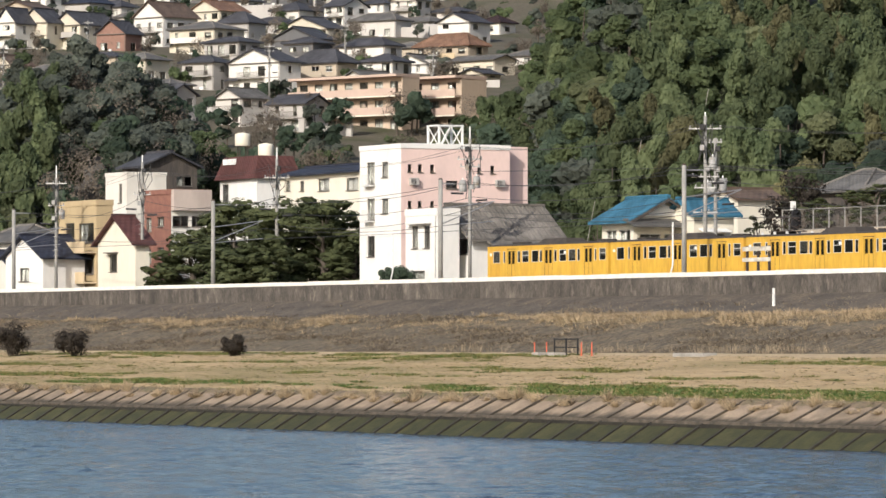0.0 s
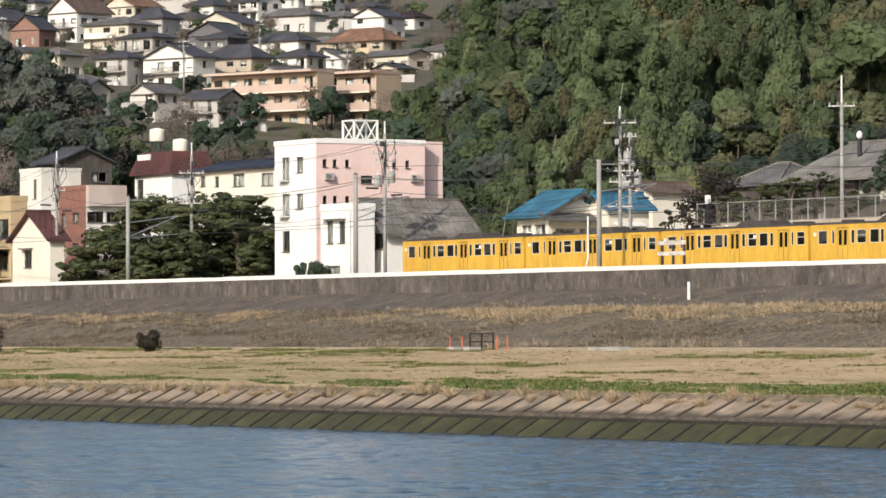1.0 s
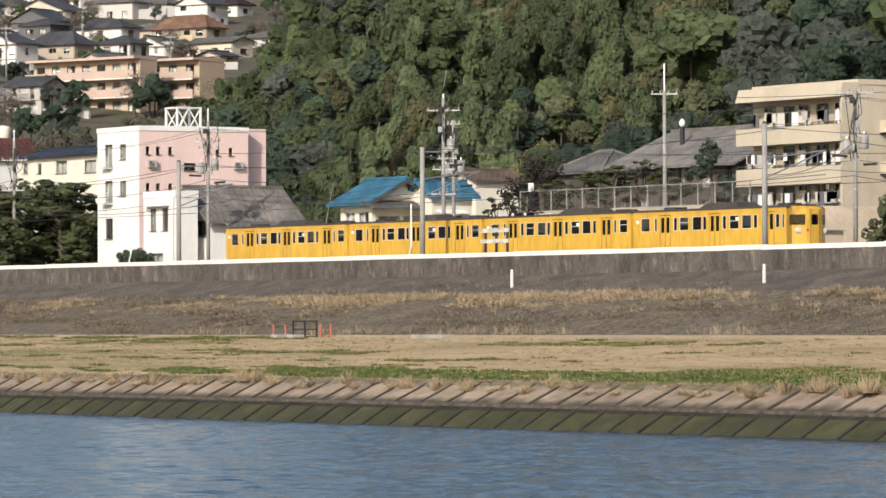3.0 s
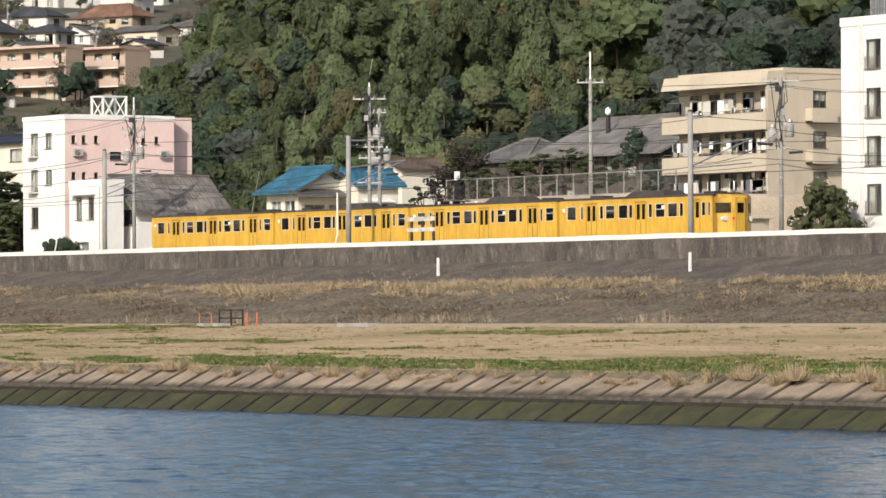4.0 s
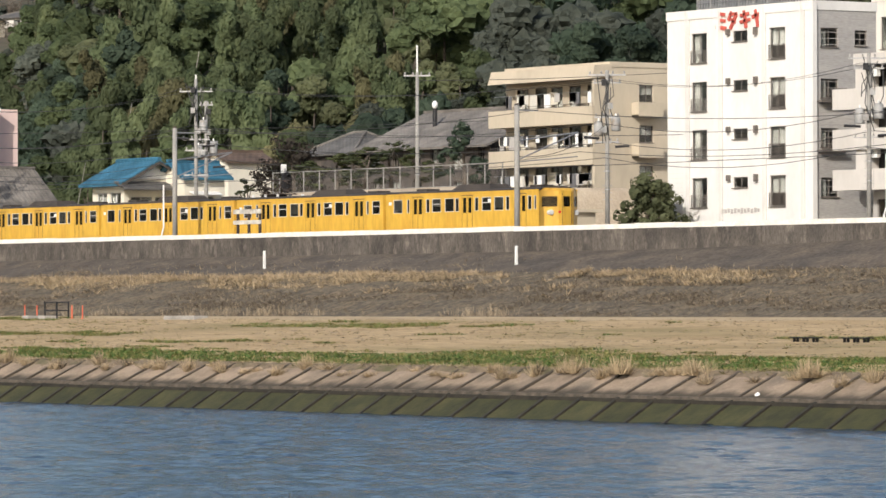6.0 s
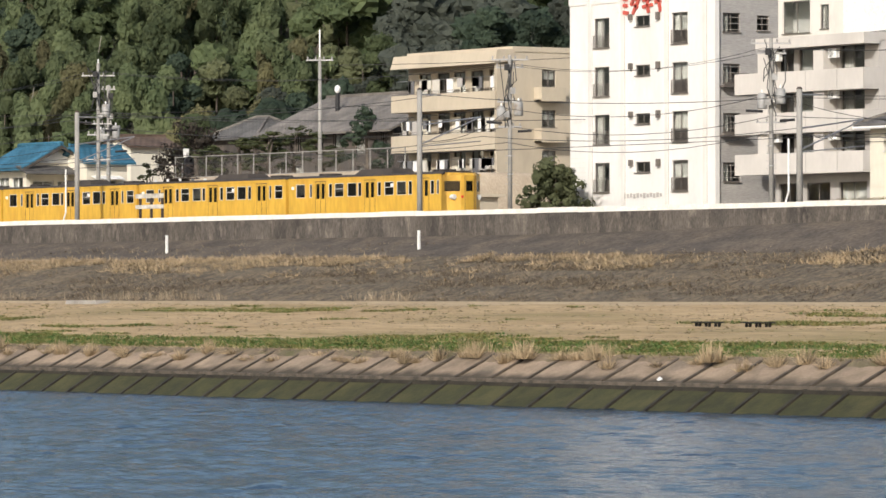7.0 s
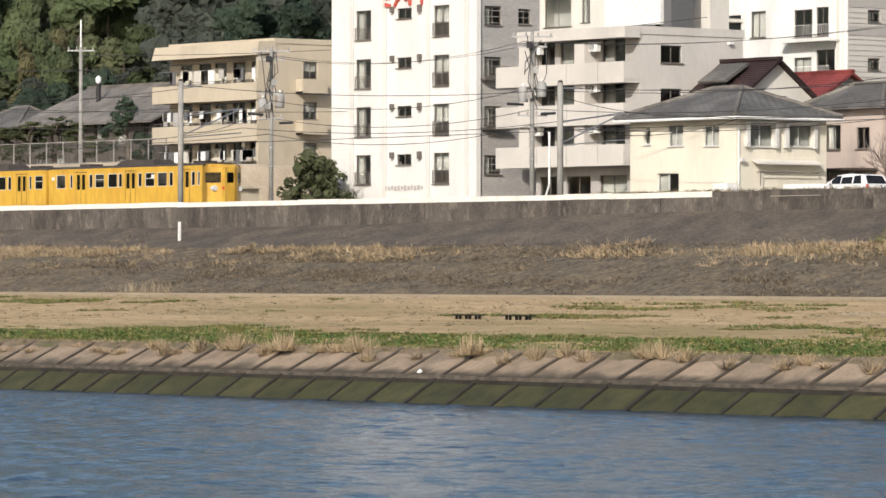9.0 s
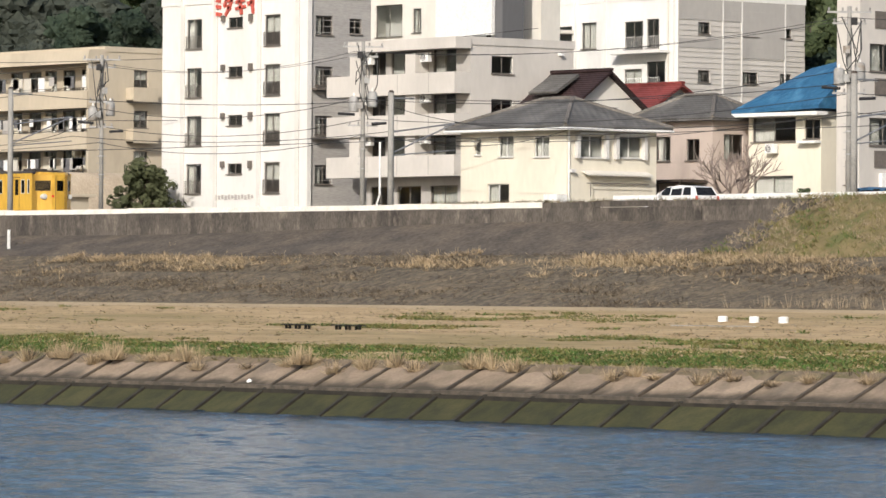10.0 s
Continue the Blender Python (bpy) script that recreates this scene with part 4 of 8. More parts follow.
attach(white, "siding_joint", g, M["grey"])
attach(white, "corner_pier", Geo().box(-0.25, 0.16, -0.16, 0.2, 0, 16.35), M["tower_white"])
rail_ring = ring_frame(1.7, 0.85, 0.035, 0.04).mesh("window_railing", M["alu"])
rail_bar = Geo().box(-0.01, 0.01, 0.01, 0.03, 0.036, 0.814).mesh("bar", M["alu"])
for z in WHITE_Z:
    for u in (-13.17, -4.63):
        railing = attach(white, "window_railing", rail_ring, M["alu"])
        railing.location = (u, -0.09, z)
        for k in range(11):
            bar = part("bar", rail_bar, None, railing)
            bar.location = (0.14 * (k + 1), 0.0, 0.0)
    for u in (-9.0, -6.0):
        attach(white, "vent_hood", Geo().box(u - 0.14, u + 0.14, -0.22, 0, z + 1.7 - (0.1 if u > -7 else 0), z + 2.1), M["alu"])
for z in (10.15, 6.95):
    g = Geo().box(0.02, 0.55, 0.3, 2.4, z - 0.3, z - 0.18)
    rail(g, "R", 0.35, 2.35, z - 0.18, 0.8, d=-0.5)
    attach(white, "window_balcony", g, M["alu"])
g = Geo()
for i in range(9):
    g.tube((-13 + i * 1.55, 0.35, 16.2), (-13 + i * 1.55, 0.35, 18.2), 0.035, n=5)
for z in (16.9, 17.6, 18.15):
    g.tube((-13, 0.35, z), (-0.6, 0.35, z), 0.03, n=5)
for i in range(40):
    g.box(-13 + i * 0.31, -12.76 + i * 0.31, 0.42, 0.45, 16.3, 18.0)
attach(white, "roof_screen", g, M["steel"])
g = Geo()
for row in range(34):
    z = 0.3 + row * 0.16
    if row % 2:
        g.box(-15.85, -13.7, -0.02, 0, z, z + 0.03)
attach(white, "render_joint", g, M["white_old"])


def strokes(parent, name, quads, mat, x, z, h, d=-0.12):
    """Lettering cut from slanting bars: each stroke (x0, y0, x1, y1, width) on a unit square."""
    g = Geo()
    for x0, y0, x1, y1, w in quads:
        a, c = Vector((x0, y0)), Vector((x1, y1))
        nrm = Vector((-(c - a).y, (c - a).x)).normalized() * w / 2
        pts = [a + nrm, a - nrm, c - nrm, c + nrm]
        fr = [(x + p.x * h, d, z + p.y * h) for p in pts]
        bk = [(x + p.x * h, 0.0, z + p.y * h) for p in pts]
        g.hexa([*fr, *bk])
    return part(name, g, mat, parent)


sign = attach(white, "sign_lettering", Geo().box(-10.3, -5.5, -0.02, 0.0, 14.98, 15.0), M["white"], "bold red katakana sign lettering")
MI = [(0.1, 0.95, 0.95, 0.85, 0.2), (0.1, 0.58, 0.92, 0.5, 0.2), (0.05, 0.2, 1.0, 0.05, 0.22)]
TA = [(0.4, 1.0, 0.08, 0.5, 0.18), (0.3, 0.85, 0.95, 0.85, 0.18), (0.9, 0.88, 0.25, 0.0, 0.2), (0.35, 0.55, 0.72, 0.35, 0.16)]
KI = [(0.08, 0.72, 0.92, 0.82, 0.18), (0.05, 0.35, 0.98, 0.46, 0.18), (0.42, 1.0, 0.6, 0.0, 0.2)]
YA = [(0.05, 0.58, 0.95, 0.8, 0.2), (0.95, 0.82, 0.72, 0.5, 0.16), (0.35, 1.0, 0.58, 0.0, 0.2)]
for i, s in enumerate((MI, TA, KI, YA)):
    strokes(sign, "letter", s, M["faded_red"], -10.4 + i * 1.32, 15.0, 1.15)
g = Geo()
for i in range(12):
    g.box(-9.9 + i * 0.36, -9.66 + i * 0.36, -0.04, 0, 2.8 + 0.04 * (i % 3), 3.15 - 0.05 * (i % 2))
attach(white, "small_lettering", g, M["grey"])

# beige balcony block
wins = []
for z in (11.45, 8.4, 5.35):
    wins += [("L", u, u + 1.6, z, z + 1.95, c) for u, c in ((-12.4, 1), (-9.9, 0), (-7.8, 1), (-5.4, 2), (-3.0, 1))]
    wins += [("R", 2.7, 4.0, z + 0.6, z + 1.9, 3)]
beige = building("apartment_building", "beige four-storey apartment block with deep balconies and hung washing", "building", (-294.5, 210.46, 7.6), 0, 13.9, 7.0, 14.8, "beige", wins, "flat", frame_mat="alu", parapet=0.25)
for z in (10.45, 7.35, 4.3):
    g = Geo().box(-13.9, -0.02, -1.5, -0.01, z - 0.05, z + 0.12).box(-13.9, 0.0, -1.62, -1.5, z - 0.05, z + 1.25).box(-13.92, -13.8, -1.5, 0.0, z, z + 1.25)
    bal = attach(beige, "balcony", g, M["beige"])
    g = Geo()
    rail(g, "L", -13.8, -0.1, z + 1.25, 0.22, d=-1.55, step=1.2)
    attach(bal, "balcony_railing", g, M["alu"])
    g = Geo().box(0.0, 0.9, 2.0, 4.3, z + 0.5, z + 0.62).box(0.8, 0.92, 2.0, 4.3, z + 0.5, z + 1.55).box(0.0, 0.8, 2.0, 2.12, z + 0.5, z + 1.55).box(0.0, 0.8, 4.18, 4.3, z + 0.5, z + 1.55)
    attach(beige, "side_balcony", g, M["beige"])
attach(beige, "roof_canopy", Geo().hexa([(-13.9, -1.7, 13.75), (0.1, -1.7, 13.75), (0.1, 0.1, 13.95), (-13.9, 0.1, 13.95), (-13.7, -1.5, 14.75), (0.1, -1.5, 14.75), (0.1, 0.1, 14.85), (-13.7, 0.1, 14.85)]), M["beige"])
attach(beige, "party_wall", Geo().box(-0.3, 0.03, -1.47, -0.02, 0, 13.7), M["beige"])
for z in (11.45, 8.4, 5.35):
    for u in (-12.3, -7.9, -2.6):
        attach(beige, "shutter_door", Geo().box(u, u + 1.1, -0.06, -0.005, z - 0.5, z + 1.55), M["cream"], "cream roller shutter on the balcony")
rnd = random.Random(4)
for z in (11.7, 8.6, 5.55):
    for i in range(15):
        u = rnd.uniform(-13.2, -1.2)
        w, h2 = rnd.uniform(0.3, 1.1), rnd.uniform(0.5, 1.3)
        g = Geo().box(u, u + w, -1.2, -1.15, z + 1.1 - h2, z + 1.1)
        attach(beige, "washing", g, M[rnd.choice(("whitepaint", "whitepaint", "curtain", "grey", "darkgrey"))], "washing hung on the balcony")
    g = Geo().tube((-13.7, -1.18, z + 1.12), (-0.5, -1.18, z + 1.12), 0.02, n=5)
    attach(beige, "drying_pole", g, M["steel"])

# pale grey balcony block
wins = []
for z in (10.3, 7.75, 5.2):
    wins += [("L", -9.9, -8.4, z, z + 1.85, 0), ("L", -7.9, -5.3, z, z + 1.85, 1), ("L", -3.7, -1.4, z, z + 1.85, 2)]
wins += [("L", -9.9, -8.0, 1.4, 3.5, 0), ("L", -7.2, -4.8, 1.4, 3.5, 0), ("L", -3.9, -1.2, 1.4, 3.5, 1)]
wins += [("R", 1.7, 3.45, z, z + 1.1, 0) for z in (10.5, 7.8, 5.2)]
# river wall is darker than the end wall: balcony shade put into its grey
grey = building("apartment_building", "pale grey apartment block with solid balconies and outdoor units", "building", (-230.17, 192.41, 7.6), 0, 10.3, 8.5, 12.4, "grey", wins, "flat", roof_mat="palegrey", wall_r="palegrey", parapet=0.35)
for z in (9.3, 6.72, 4.15):
    g = Geo().box(-12.8, 0.0, -1.2, -0.01, z - 0.1, z + 0.1).box(-12.8, 0.02, -1.32, -1.2, z - 0.1, z + 1.22).box(-12.82, -12.7, -1.2, 0, z, z + 1.22)
    bal = attach(grey, "balcony", g, M["palegrey"])
    attach(bal, "end_panel", Geo().box(-0.14, 0.03, -1.19, -0.02, z + 0.1, z + 1.22), M["palegrey"])
    for u in (-8.6, -5.6, -2.5):
        attach(bal, "panel_joint", Geo().box(u - 0.03, u + 0.03, -1.34, -1.32, z, z + 1.18), M["grey"])
    for u in (-4.6, -10.2):
        attach(grey, "fin", Geo().box(u - 0.5, u + 0.5, -1.1, -0.01, z + 0.1, z + 2.5), M["palegrey"])
    for u in (-9.6, -3.9):
        aircon(grey, "L", u, z + 1.95, -0.9)
for u in (-9.0, -1.9):
    sat = attach(grey, "laundry_bracket", Geo().tube((u, -1.0, 9.6), (u, -0.4, 9.6), 0.03, n=5).tube((u, -1.0, 9.6), (u + 1.6, -1.0, 9.62), 0.02, n=5), M["steel"])
attach(grey, "roof_slab", Geo().box(-10.6, 0.15, -1.35, -0.08, 12.0, 12.7), M["palegrey"])
attach(grey, "flood_light", Geo().box(0.0, 0.25, 7.2, 7.5, 11.8, 11.95), M["whitepaint"])

# taller block behind with a blank white roof board
back = building("apartment_building", "white multi-storey block rising behind its neighbours", "building", (-262.5, 226.0, 7.6), 0, 20.0, 1.8, 19.5, "white_old", [("L", -19.0, -15.8, 15.8, 18.2, 0), ("L", -14.6, -13.6, 16.0, 17.8, 2)], "flat")
board = thing("roof_sign_board", "large blank white sign board on steel posts on a roof", "sign", (-262.5, 222.0, 7.6))
part("board", Geo().box(-6.9, -0.6, -0.15, 0.15, 15.2, 20.6), M["whitepaint"], board)
for u in (-6.0, -1.4):
    part("post", Geo().box(u - 0.12, u + 0.12, 0.15, 0.4, 7.0, 20.0), M["rust"], board)
part("back_panel", Geo().box(-0.6, 0.2, 0.2, 2.2, 13.8, 20.0), M["darkgrey"], board)

# far white block with grey panelled end
wins = [("L", -10.9, -9.2, 15.4, 17.4, 1), ("L", -6.0, -3.9, 15.2, 17.3, 0), ("L", -3.5, -2.1, 15.2, 17.4, 0), ("L", -6.0, -4.0, 12.4, 13.7, 1), ("L", -17.6, -12.0, 15.6, 17.2, 0), ("L", -10.9, -9.2, 12.2, 13.9, 0), ("L", -3.5, -1.4, 12.0, 14.2, 0), ("L", -17.6, -12.4, 12.4, 13.8, 3)]
wins += [("R", u, u + w, z, z + 0.9, 2) for z in (16.25, 12.65, 9.1) for u, w in ((2.05, 1.25), (6.6, 1.6), (10.5, 1.2))]
far = building("apartment_building", "large white and grey panelled apartment block", "building", (-266.04, 242.53, 7.6), 0, 18.7, 13.1, 19.0, "white", wins, "flat", wall_r="palegrey", parapet=0.4)
for y0, y1, z0, z1 in ((6.5, 11.0, 14.6, 18.9), (0.05, 6.5, 17.3, 18.9), (11.0, 13.0, 17.0, 18.9), (0.05, 4.5, 15.2, 15.9), (4.6, 10.0, 11.7, 12.4)):
    attach(far, "grey_panel", Geo().box(0.0, 0.04, y0, y1, z0, z1), M["grey"])
for y in (4.55, 6.5, 11.0):
    attach(far, "panel_trim", Geo().box(0.0, 0.06, y - 0.06, y + 0.06, 0.0, 19.0), M["white"])
g = Geo()
for row in range(46):
    g.box(0.0, 0.045, 0.1, 13.0, 0.5 + row * 0.4, 0.515 + row * 0.4)
attach(far, "siding_joint", g, M["siding"])
for u in (-8.2, -11.6, -0.4):
    attach(far, "wall_rib", Geo().box(u - 0.15, u + 0.15, -0.25, 0.0, 0.0, 19.0), M["white"])
for z in (14.9, 11.8):
    g = Geo().box(-6.6, -0.8, -1.1, -0.01, z - 0.1, z + 0.08)
    rail(g, "L", -6.5, -0.9, z + 0.08, 1.05, d=-1.05, step=0.2)
    attach(far, "balcony", g, M["white"])
attach(far, "drain_pipe", Geo().tube((-1.0, -0.12, 0), (-1.0, -0.12, 19), 0.08), M["white_old"])
for u0, z in ((-17.5, 14.0), (-17.5, 16.6)):
    attach(far, "canopy", Geo().box(u0, u0 + 6.0, -1.6, -0.01, z, z + 0.25), M["white_old"])

# cream two-storey house with the grey hipped roof
wins = [("L", -6.2, -4.8, 4.9, 6.15, 1), ("L", -2.95, -1.55, 4.85, 6.1, 1), ("L", -8.4, -7.85, 5.05, 6.1, 1), ("R", 0.9, 2.85, 4.8, 6.1, 1), ("R", 3.95, 5.9, 4.85, 6.15, 1), ("L", -7.2, -5.2, 2.0, 3.3, 2)]
cream = building("house", "cream two-storey house with a grey hipped roof and shutter boxes", "house", (-213.45, 185.81, 7.6), 0, 9.7, 7.1, 6.6, "cream", wins, "hip", "roof_grey", 1.7, frame_mat="alu_pale", over=0.7)
for u0, u1 in ((0.9, 2.85), (3.95, 5.9)):
    attach(cream, "bay_hood", Geo().box(0.0, 0.4, u0 - 0.15, u1 + 0.15, 6.16, 6.28), M["alu_pale"])
    attach(cream, "shutter_box", Geo().box(0.0, 0.28, u0 - 0.26, u0 - 0.03, 4.75, 6.15), M["alu_pale"])
    attach(cream, "shutter_box", Geo().box(0.0, 0.28, u1 + 0.03, u1 + 0.26, 4.75, 6.15), M["alu_pale"])
attach(cream, "awning", Geo().hexa([(0.0, 1.2, 3.95), (0.6, 1.2, 3.75), (0.6, 6.3, 3.75), (0.0, 6.3, 3.95), (0.0, 1.2, 4.05), (0.6, 1.2, 3.85), (0.6, 6.3, 3.85), (0.0, 6.3, 4.05)]), M["white_old"])
attach(cream, "gutter", Geo().tube((-10.4, -0.72, 6.45), (0.72, -0.72, 6.45), 0.09).tube((0.72, -0.72, 6.45), (0.72, 7.8, 6.45), 0.09), M["whitepaint"])
attach(cream, "drain_pipe", Geo().tube((0.06, 0.15, 0), (0.06, 0.15, 6.4), 0.05, n=6), M["whitepaint"])
dish = attach(cream, "satellite_dish", Geo().lathe([(0.02, 0), (0.2, 0.05), (0.3, 0.14)], at=(-7.9, -0.35, 5.75)), M["white"])
attach(cream, "flood_lamp", Geo().box(0.0, 0.3, 0.2, 0.5, 3.9, 4.1), M["alu_pale"])
attach(cream, "clothes_rail", Geo().tube((0.35, 1.6, 3.3), (0.35, 6.2, 3.3), 0.03, n=5).tube((0.02, 1.6, 3.3), (0.35, 1.6, 3.3), 0.03, n=5).tube((0.02, 6.2, 3.3), (0.35, 6.2, 3.3), 0.03, n=5).tube((0.35, 1.6, 3.3), (0.35, 1.6, 2.5), 0.03, n=5), M["alu"])
attach(cream, "storage_cabinet", Geo().box(-0.9, 0.3, -1.0, -0.2, -0.2, 2.6), M["whitepaint"])

maroon = building("house", "old house with a dark maroon gabled roof and pale gable", "house", (-225.0, 196.1, 7.6), 0, 6.7, 6.0, 8.3, "white_old", [("R", 2.2, 3.8, 8.4, 8.9, 0)], "x", "roof_maroon", 2.2, over=0.5)
attach(maroon, "solar_heater", Geo().hexa([(-4.2, 0.3, 9.2), (-1.6, 0.3, 9.2), (-1.6, 2.2, 10.35), (-4.2, 2.2, 10.35), (-4.2, 0.2, 9.35), (-1.6, 0.2, 9.35), (-1.6, 2.1, 10.5), (-4.2, 2.1, 10.5)]), M["roof_grey"], "flat grey solar water heater")
building("house", "house with a dull red sheet roof", "house", (-227.3, 204.9, 7.6), 0, 5.6, 4.6, 8.6, "cream", auto_windows(5.6, 4.6, 8.6, 61), "x", "roof_red", 1.4)
old = building("house", "weathered pink-grey house with grey tiles and a drying deck", "house", (-213.9, 197.9, 7.6), 0, 7.0, 4.4, 7.4, "rosegrey", [("L", -5.2, -3.8, 4.9, 6.4, 2), ("R", 0.9, 2.5, 4.9, 6.5, 2), ("L", -2.4, -1.2, 4.9, 6.2, 0)], "hip", "roof_grey", 1.4)
g = Geo().box(-7.2, -0.4, -2.2, 0.0, 3.55, 3.7)
attach(old, "drying_deck", g, M["rust"])
for u in (-7.0, -4.8, -2.6, -0.6):
    attach(old, "deck_post", Geo().tube((u, -2.1, 0), (u, -2.1, 3.6), 0.05, n=5), M["rust"])
g = Geo()
rail(g, "L", -7.1, -3.6, 3.7, 1.3, d=-2.15, step=0.18)
attach(old, "deck_railing", g, M["rust"])
attach(old, "hung_clothes", Geo().hexa([(-7.6, -1.9, 4.1), (-7.0, -1.9, 4.2), (-7.0, -1.7, 4.2), (-7.6, -1.7, 4.1), (-7.5, -1.9, 5.7), (-7.1, -1.9, 5.7), (-7.1, -1.7, 5.7), (-7.5, -1.7, 5.7)]), M["red"], "red clothes hung on the deck")
attach(old, "lean_to_roof", Geo().hexa([(-7.6, -3.2, 2.4), (0, -3.2, 2.4), (0, -2.3, 2.8), (-7.6, -2.3, 2.8), (-7.6, -3.2, 2.5), (0, -3.2, 2.5), (0, -2.3, 2.9), (-7.6, -2.3, 2.9)]), M["roof_dark"])

# house under a blue tarpaulin, with a yellow front
wins = [("L", -6.0, -2.2, 6.0, 7.45, 2), ("L", -1.45, -0.1, 6.1, 7.25, 0), ("L", -5.9, -2.4, 2.8, 3.95, 1)]
tarp = building("house", "pale yellow house with blue tarpaulin over its roof", "house", (-206.9, 200.2, 7.6), 0, 6.3, 5.5, 7.75, "cream", wins, "none", None)
attach(tarp, "roof", Geo().hexa([(-7.0, -0.8, 7.7), (0.6, -0.8, 7.9), (0.6, 6.2, 7.9), (-7.0, 6.2, 7.7), (-7.0, -0.8, 7.9), (0.6, -0.8, 8.1), (0.6, 2.6, 11.1), (-3.6, 2.6, 10.5)]), M["tarp"], "blue tarpaulin spread over the roof")
attach(tarp, "eave", Geo().box(-7.1, 0.6, -0.95, -0.05, 7.5, 7.72), M["whitepaint"])
attach(tarp, "window_box", Geo().box(-1.7, 0.0, -0.45, 0.0, 5.85, 6.0), M["whitepaint"])
aircon(tarp, "L", -4.4, 5.3, -0.45)

wins = [("L", -1.2, -0.3, 3.2, 4.6, 0)] + [("R", 0.8, 3.2, z, z + 1.6, 2) for z in (5.5, 9.8)] + [("R", 4.2, 8.2, z, z + 1.6, 0) for z in (5.5, 9.8, 13.2)]
end = building("shop_building", "grey and white shop building with dark bands and a sign fascia", "building", (-199.6, 196.2, 7.6), 0, 1.9, 18.0, 16.2, "palegrey", wins, "flat")
for z in (4.2, 8.4, 12.3):
    attach(end, "dark_band", Geo().box(0.0, 0.05, 1.2, 17.9, z, z + 1.0), M["alu"])
fascia = attach(end, "sign_fascia", Geo().box(0.0, 0.25, 1.6, 17.0, 2.5, 3.9), M["whitepaint"])
g = Geo()
for i in range(9):
    g.box(0.25, 0.27, 2.6 + i * 0.28, 2.8 + i * 0.28, 3.1, 3.35)
attach(fascia, "unreadable_lettering", g, M["grey"])

# pink block
wins = [("L", -6.39, -4.9, 10.05, 11.95, 1), ("L", -3.64, -2.39, 10.6, 11.9, 1), ("L", -6.39, -4.9, 7.05, 8.9, 1), ("L", -3.64, -2.39, 7.55, 8.85, 2), ("L", -6.3, -4.9, 4.0, 5.75, 0)]
wins += [("R", u, u + 0.38, z, z + 0.65, 0) for z in (10.97, 7.92) for u in (0.62, 1.57, 2.72, 7.16, 8.4)] + [("R", 6.1, 6.4, 11.48, 12.1, 0), ("R", 4.2, 5.3, 9.65, 10.3, 0)]
pink = building("apartment_building", "four-storey block with a white front and pink end wall", "building", (-356.35, 181.71, 7.6), 0, 7.7, 10.25, 13.1, "white", wins, "flat", wall_r="pink", parapet=0.25)
attach(pink, "stair_block", Geo().box(-7.6, -1.3, 10.25, 12.65, -1.0, 13.3), M["pink"])
for z in (10.0, 7.0):
    g = Geo().box(-6.5, -4.8, -0.5, -0.01, z - 0.1, z)
    rail(g, "L", -6.45, -4.85, z, 0.9, d=-0.45)
    attach(pink, "balconette", g, M["alu_pale"])
for u, z in ((0.7, 9.9), (8.8, 9.85)):
    aircon(pink, "R", u, z, -0.36, "grey")
tower = thing("roof_tank_frame", "white braced steel frame of a roof tank", "frame", (-356.35, 181.71, 20.7))
for x in (-4.6, -2.6):
    for y in (4.9, 7.1):
        part("leg", Geo().box(x - 0.08, x + 0.08, y - 0.08, y + 0.08, -0.05, 2.0), M["whitepaint"], tower)
for x in (-4.6, -2.6):
    for y0, y1 in ((4.9, 6.0), (6.0, 7.1)):
        part("brace", Geo().tube((x, y0, 0.1), (x, y1, 1.9), 0.06, n=5).tube((x, y0, 1.9), (x, y1, 0.1), 0.06, n=5), M["whitepaint"], tower)
part("top_frame", Geo().box(-4.7, -2.5, 4.8, 7.2, 1.9, 2.0).box(-4.7, -2.5, 3.2, 8.2, 0.0, 0.1), M["whitepaint"], tower)
part("roof_rail", Geo().tube((-0.4, 1.0, 0.25), (-0.4, 9.5, 0.25), 0.05, n=5), M["whitepaint"], tower)

annex = building("house", "white annex with a flat roof beside the pink block", "house", (-342.7, 178.0, 7.6), 0, 5.6, 2.0, 7.2, "white", [("L", -4.5, -3.4, 4.4, 6.2, 2), ("L", -2.4, -1.3, 4.4, 6.2, 0), ("L", -4.5, -2.2, 1.0, 2.6, 1)], "flat", parapet=0.4)
attach(annex, "window_hood", Geo().box(-4.8, -1.0, -0.5, -0.01, 6.35, 6.45), M["alu_pale"])
attach(annex, "gutter_pipe", Geo().tube((-0.2, -0.1, 0), (-0.2, -0.1, 7.0), 0.05, n=6), M["alu_pale"])
tile = building("house", "low house with a large weathered grey tiled roof", "house", (-342.2, 180.9, 7.6), 0, 7.0, 7.8, 5.4, "white", [("L", -2.4, -0.5, 3.9, 5.2, 0)], "y", "roof_pale", 2.4, over=0.7)
g = Geo()
for k in range(26):
    y = -0.6 + k * 0.35
    g.tube((-3.5, y, 8.02), (0.6, y, 5.14), 0.055, n=5)
attach(tile, "tile_roll", g, M["roof_pale"])
hedge = thing("hedge", "clipped dark green hedge by the railway", "hedge", (-347.0, 176.6, 7.5))
attach(tile, "porch_roof", Geo().hexa([(0.3, 1.0, 5.0), (3.0, 1.0, 3.9), (3.0, 8.2, 3.9), (0.3, 8.2, 5.0), (0.3, 1.0, 5.2), (3.0, 1.0, 4.1), (3.0, 8.2, 4.1), (0.3, 8.2, 5.2)]), M["roof_pale"])

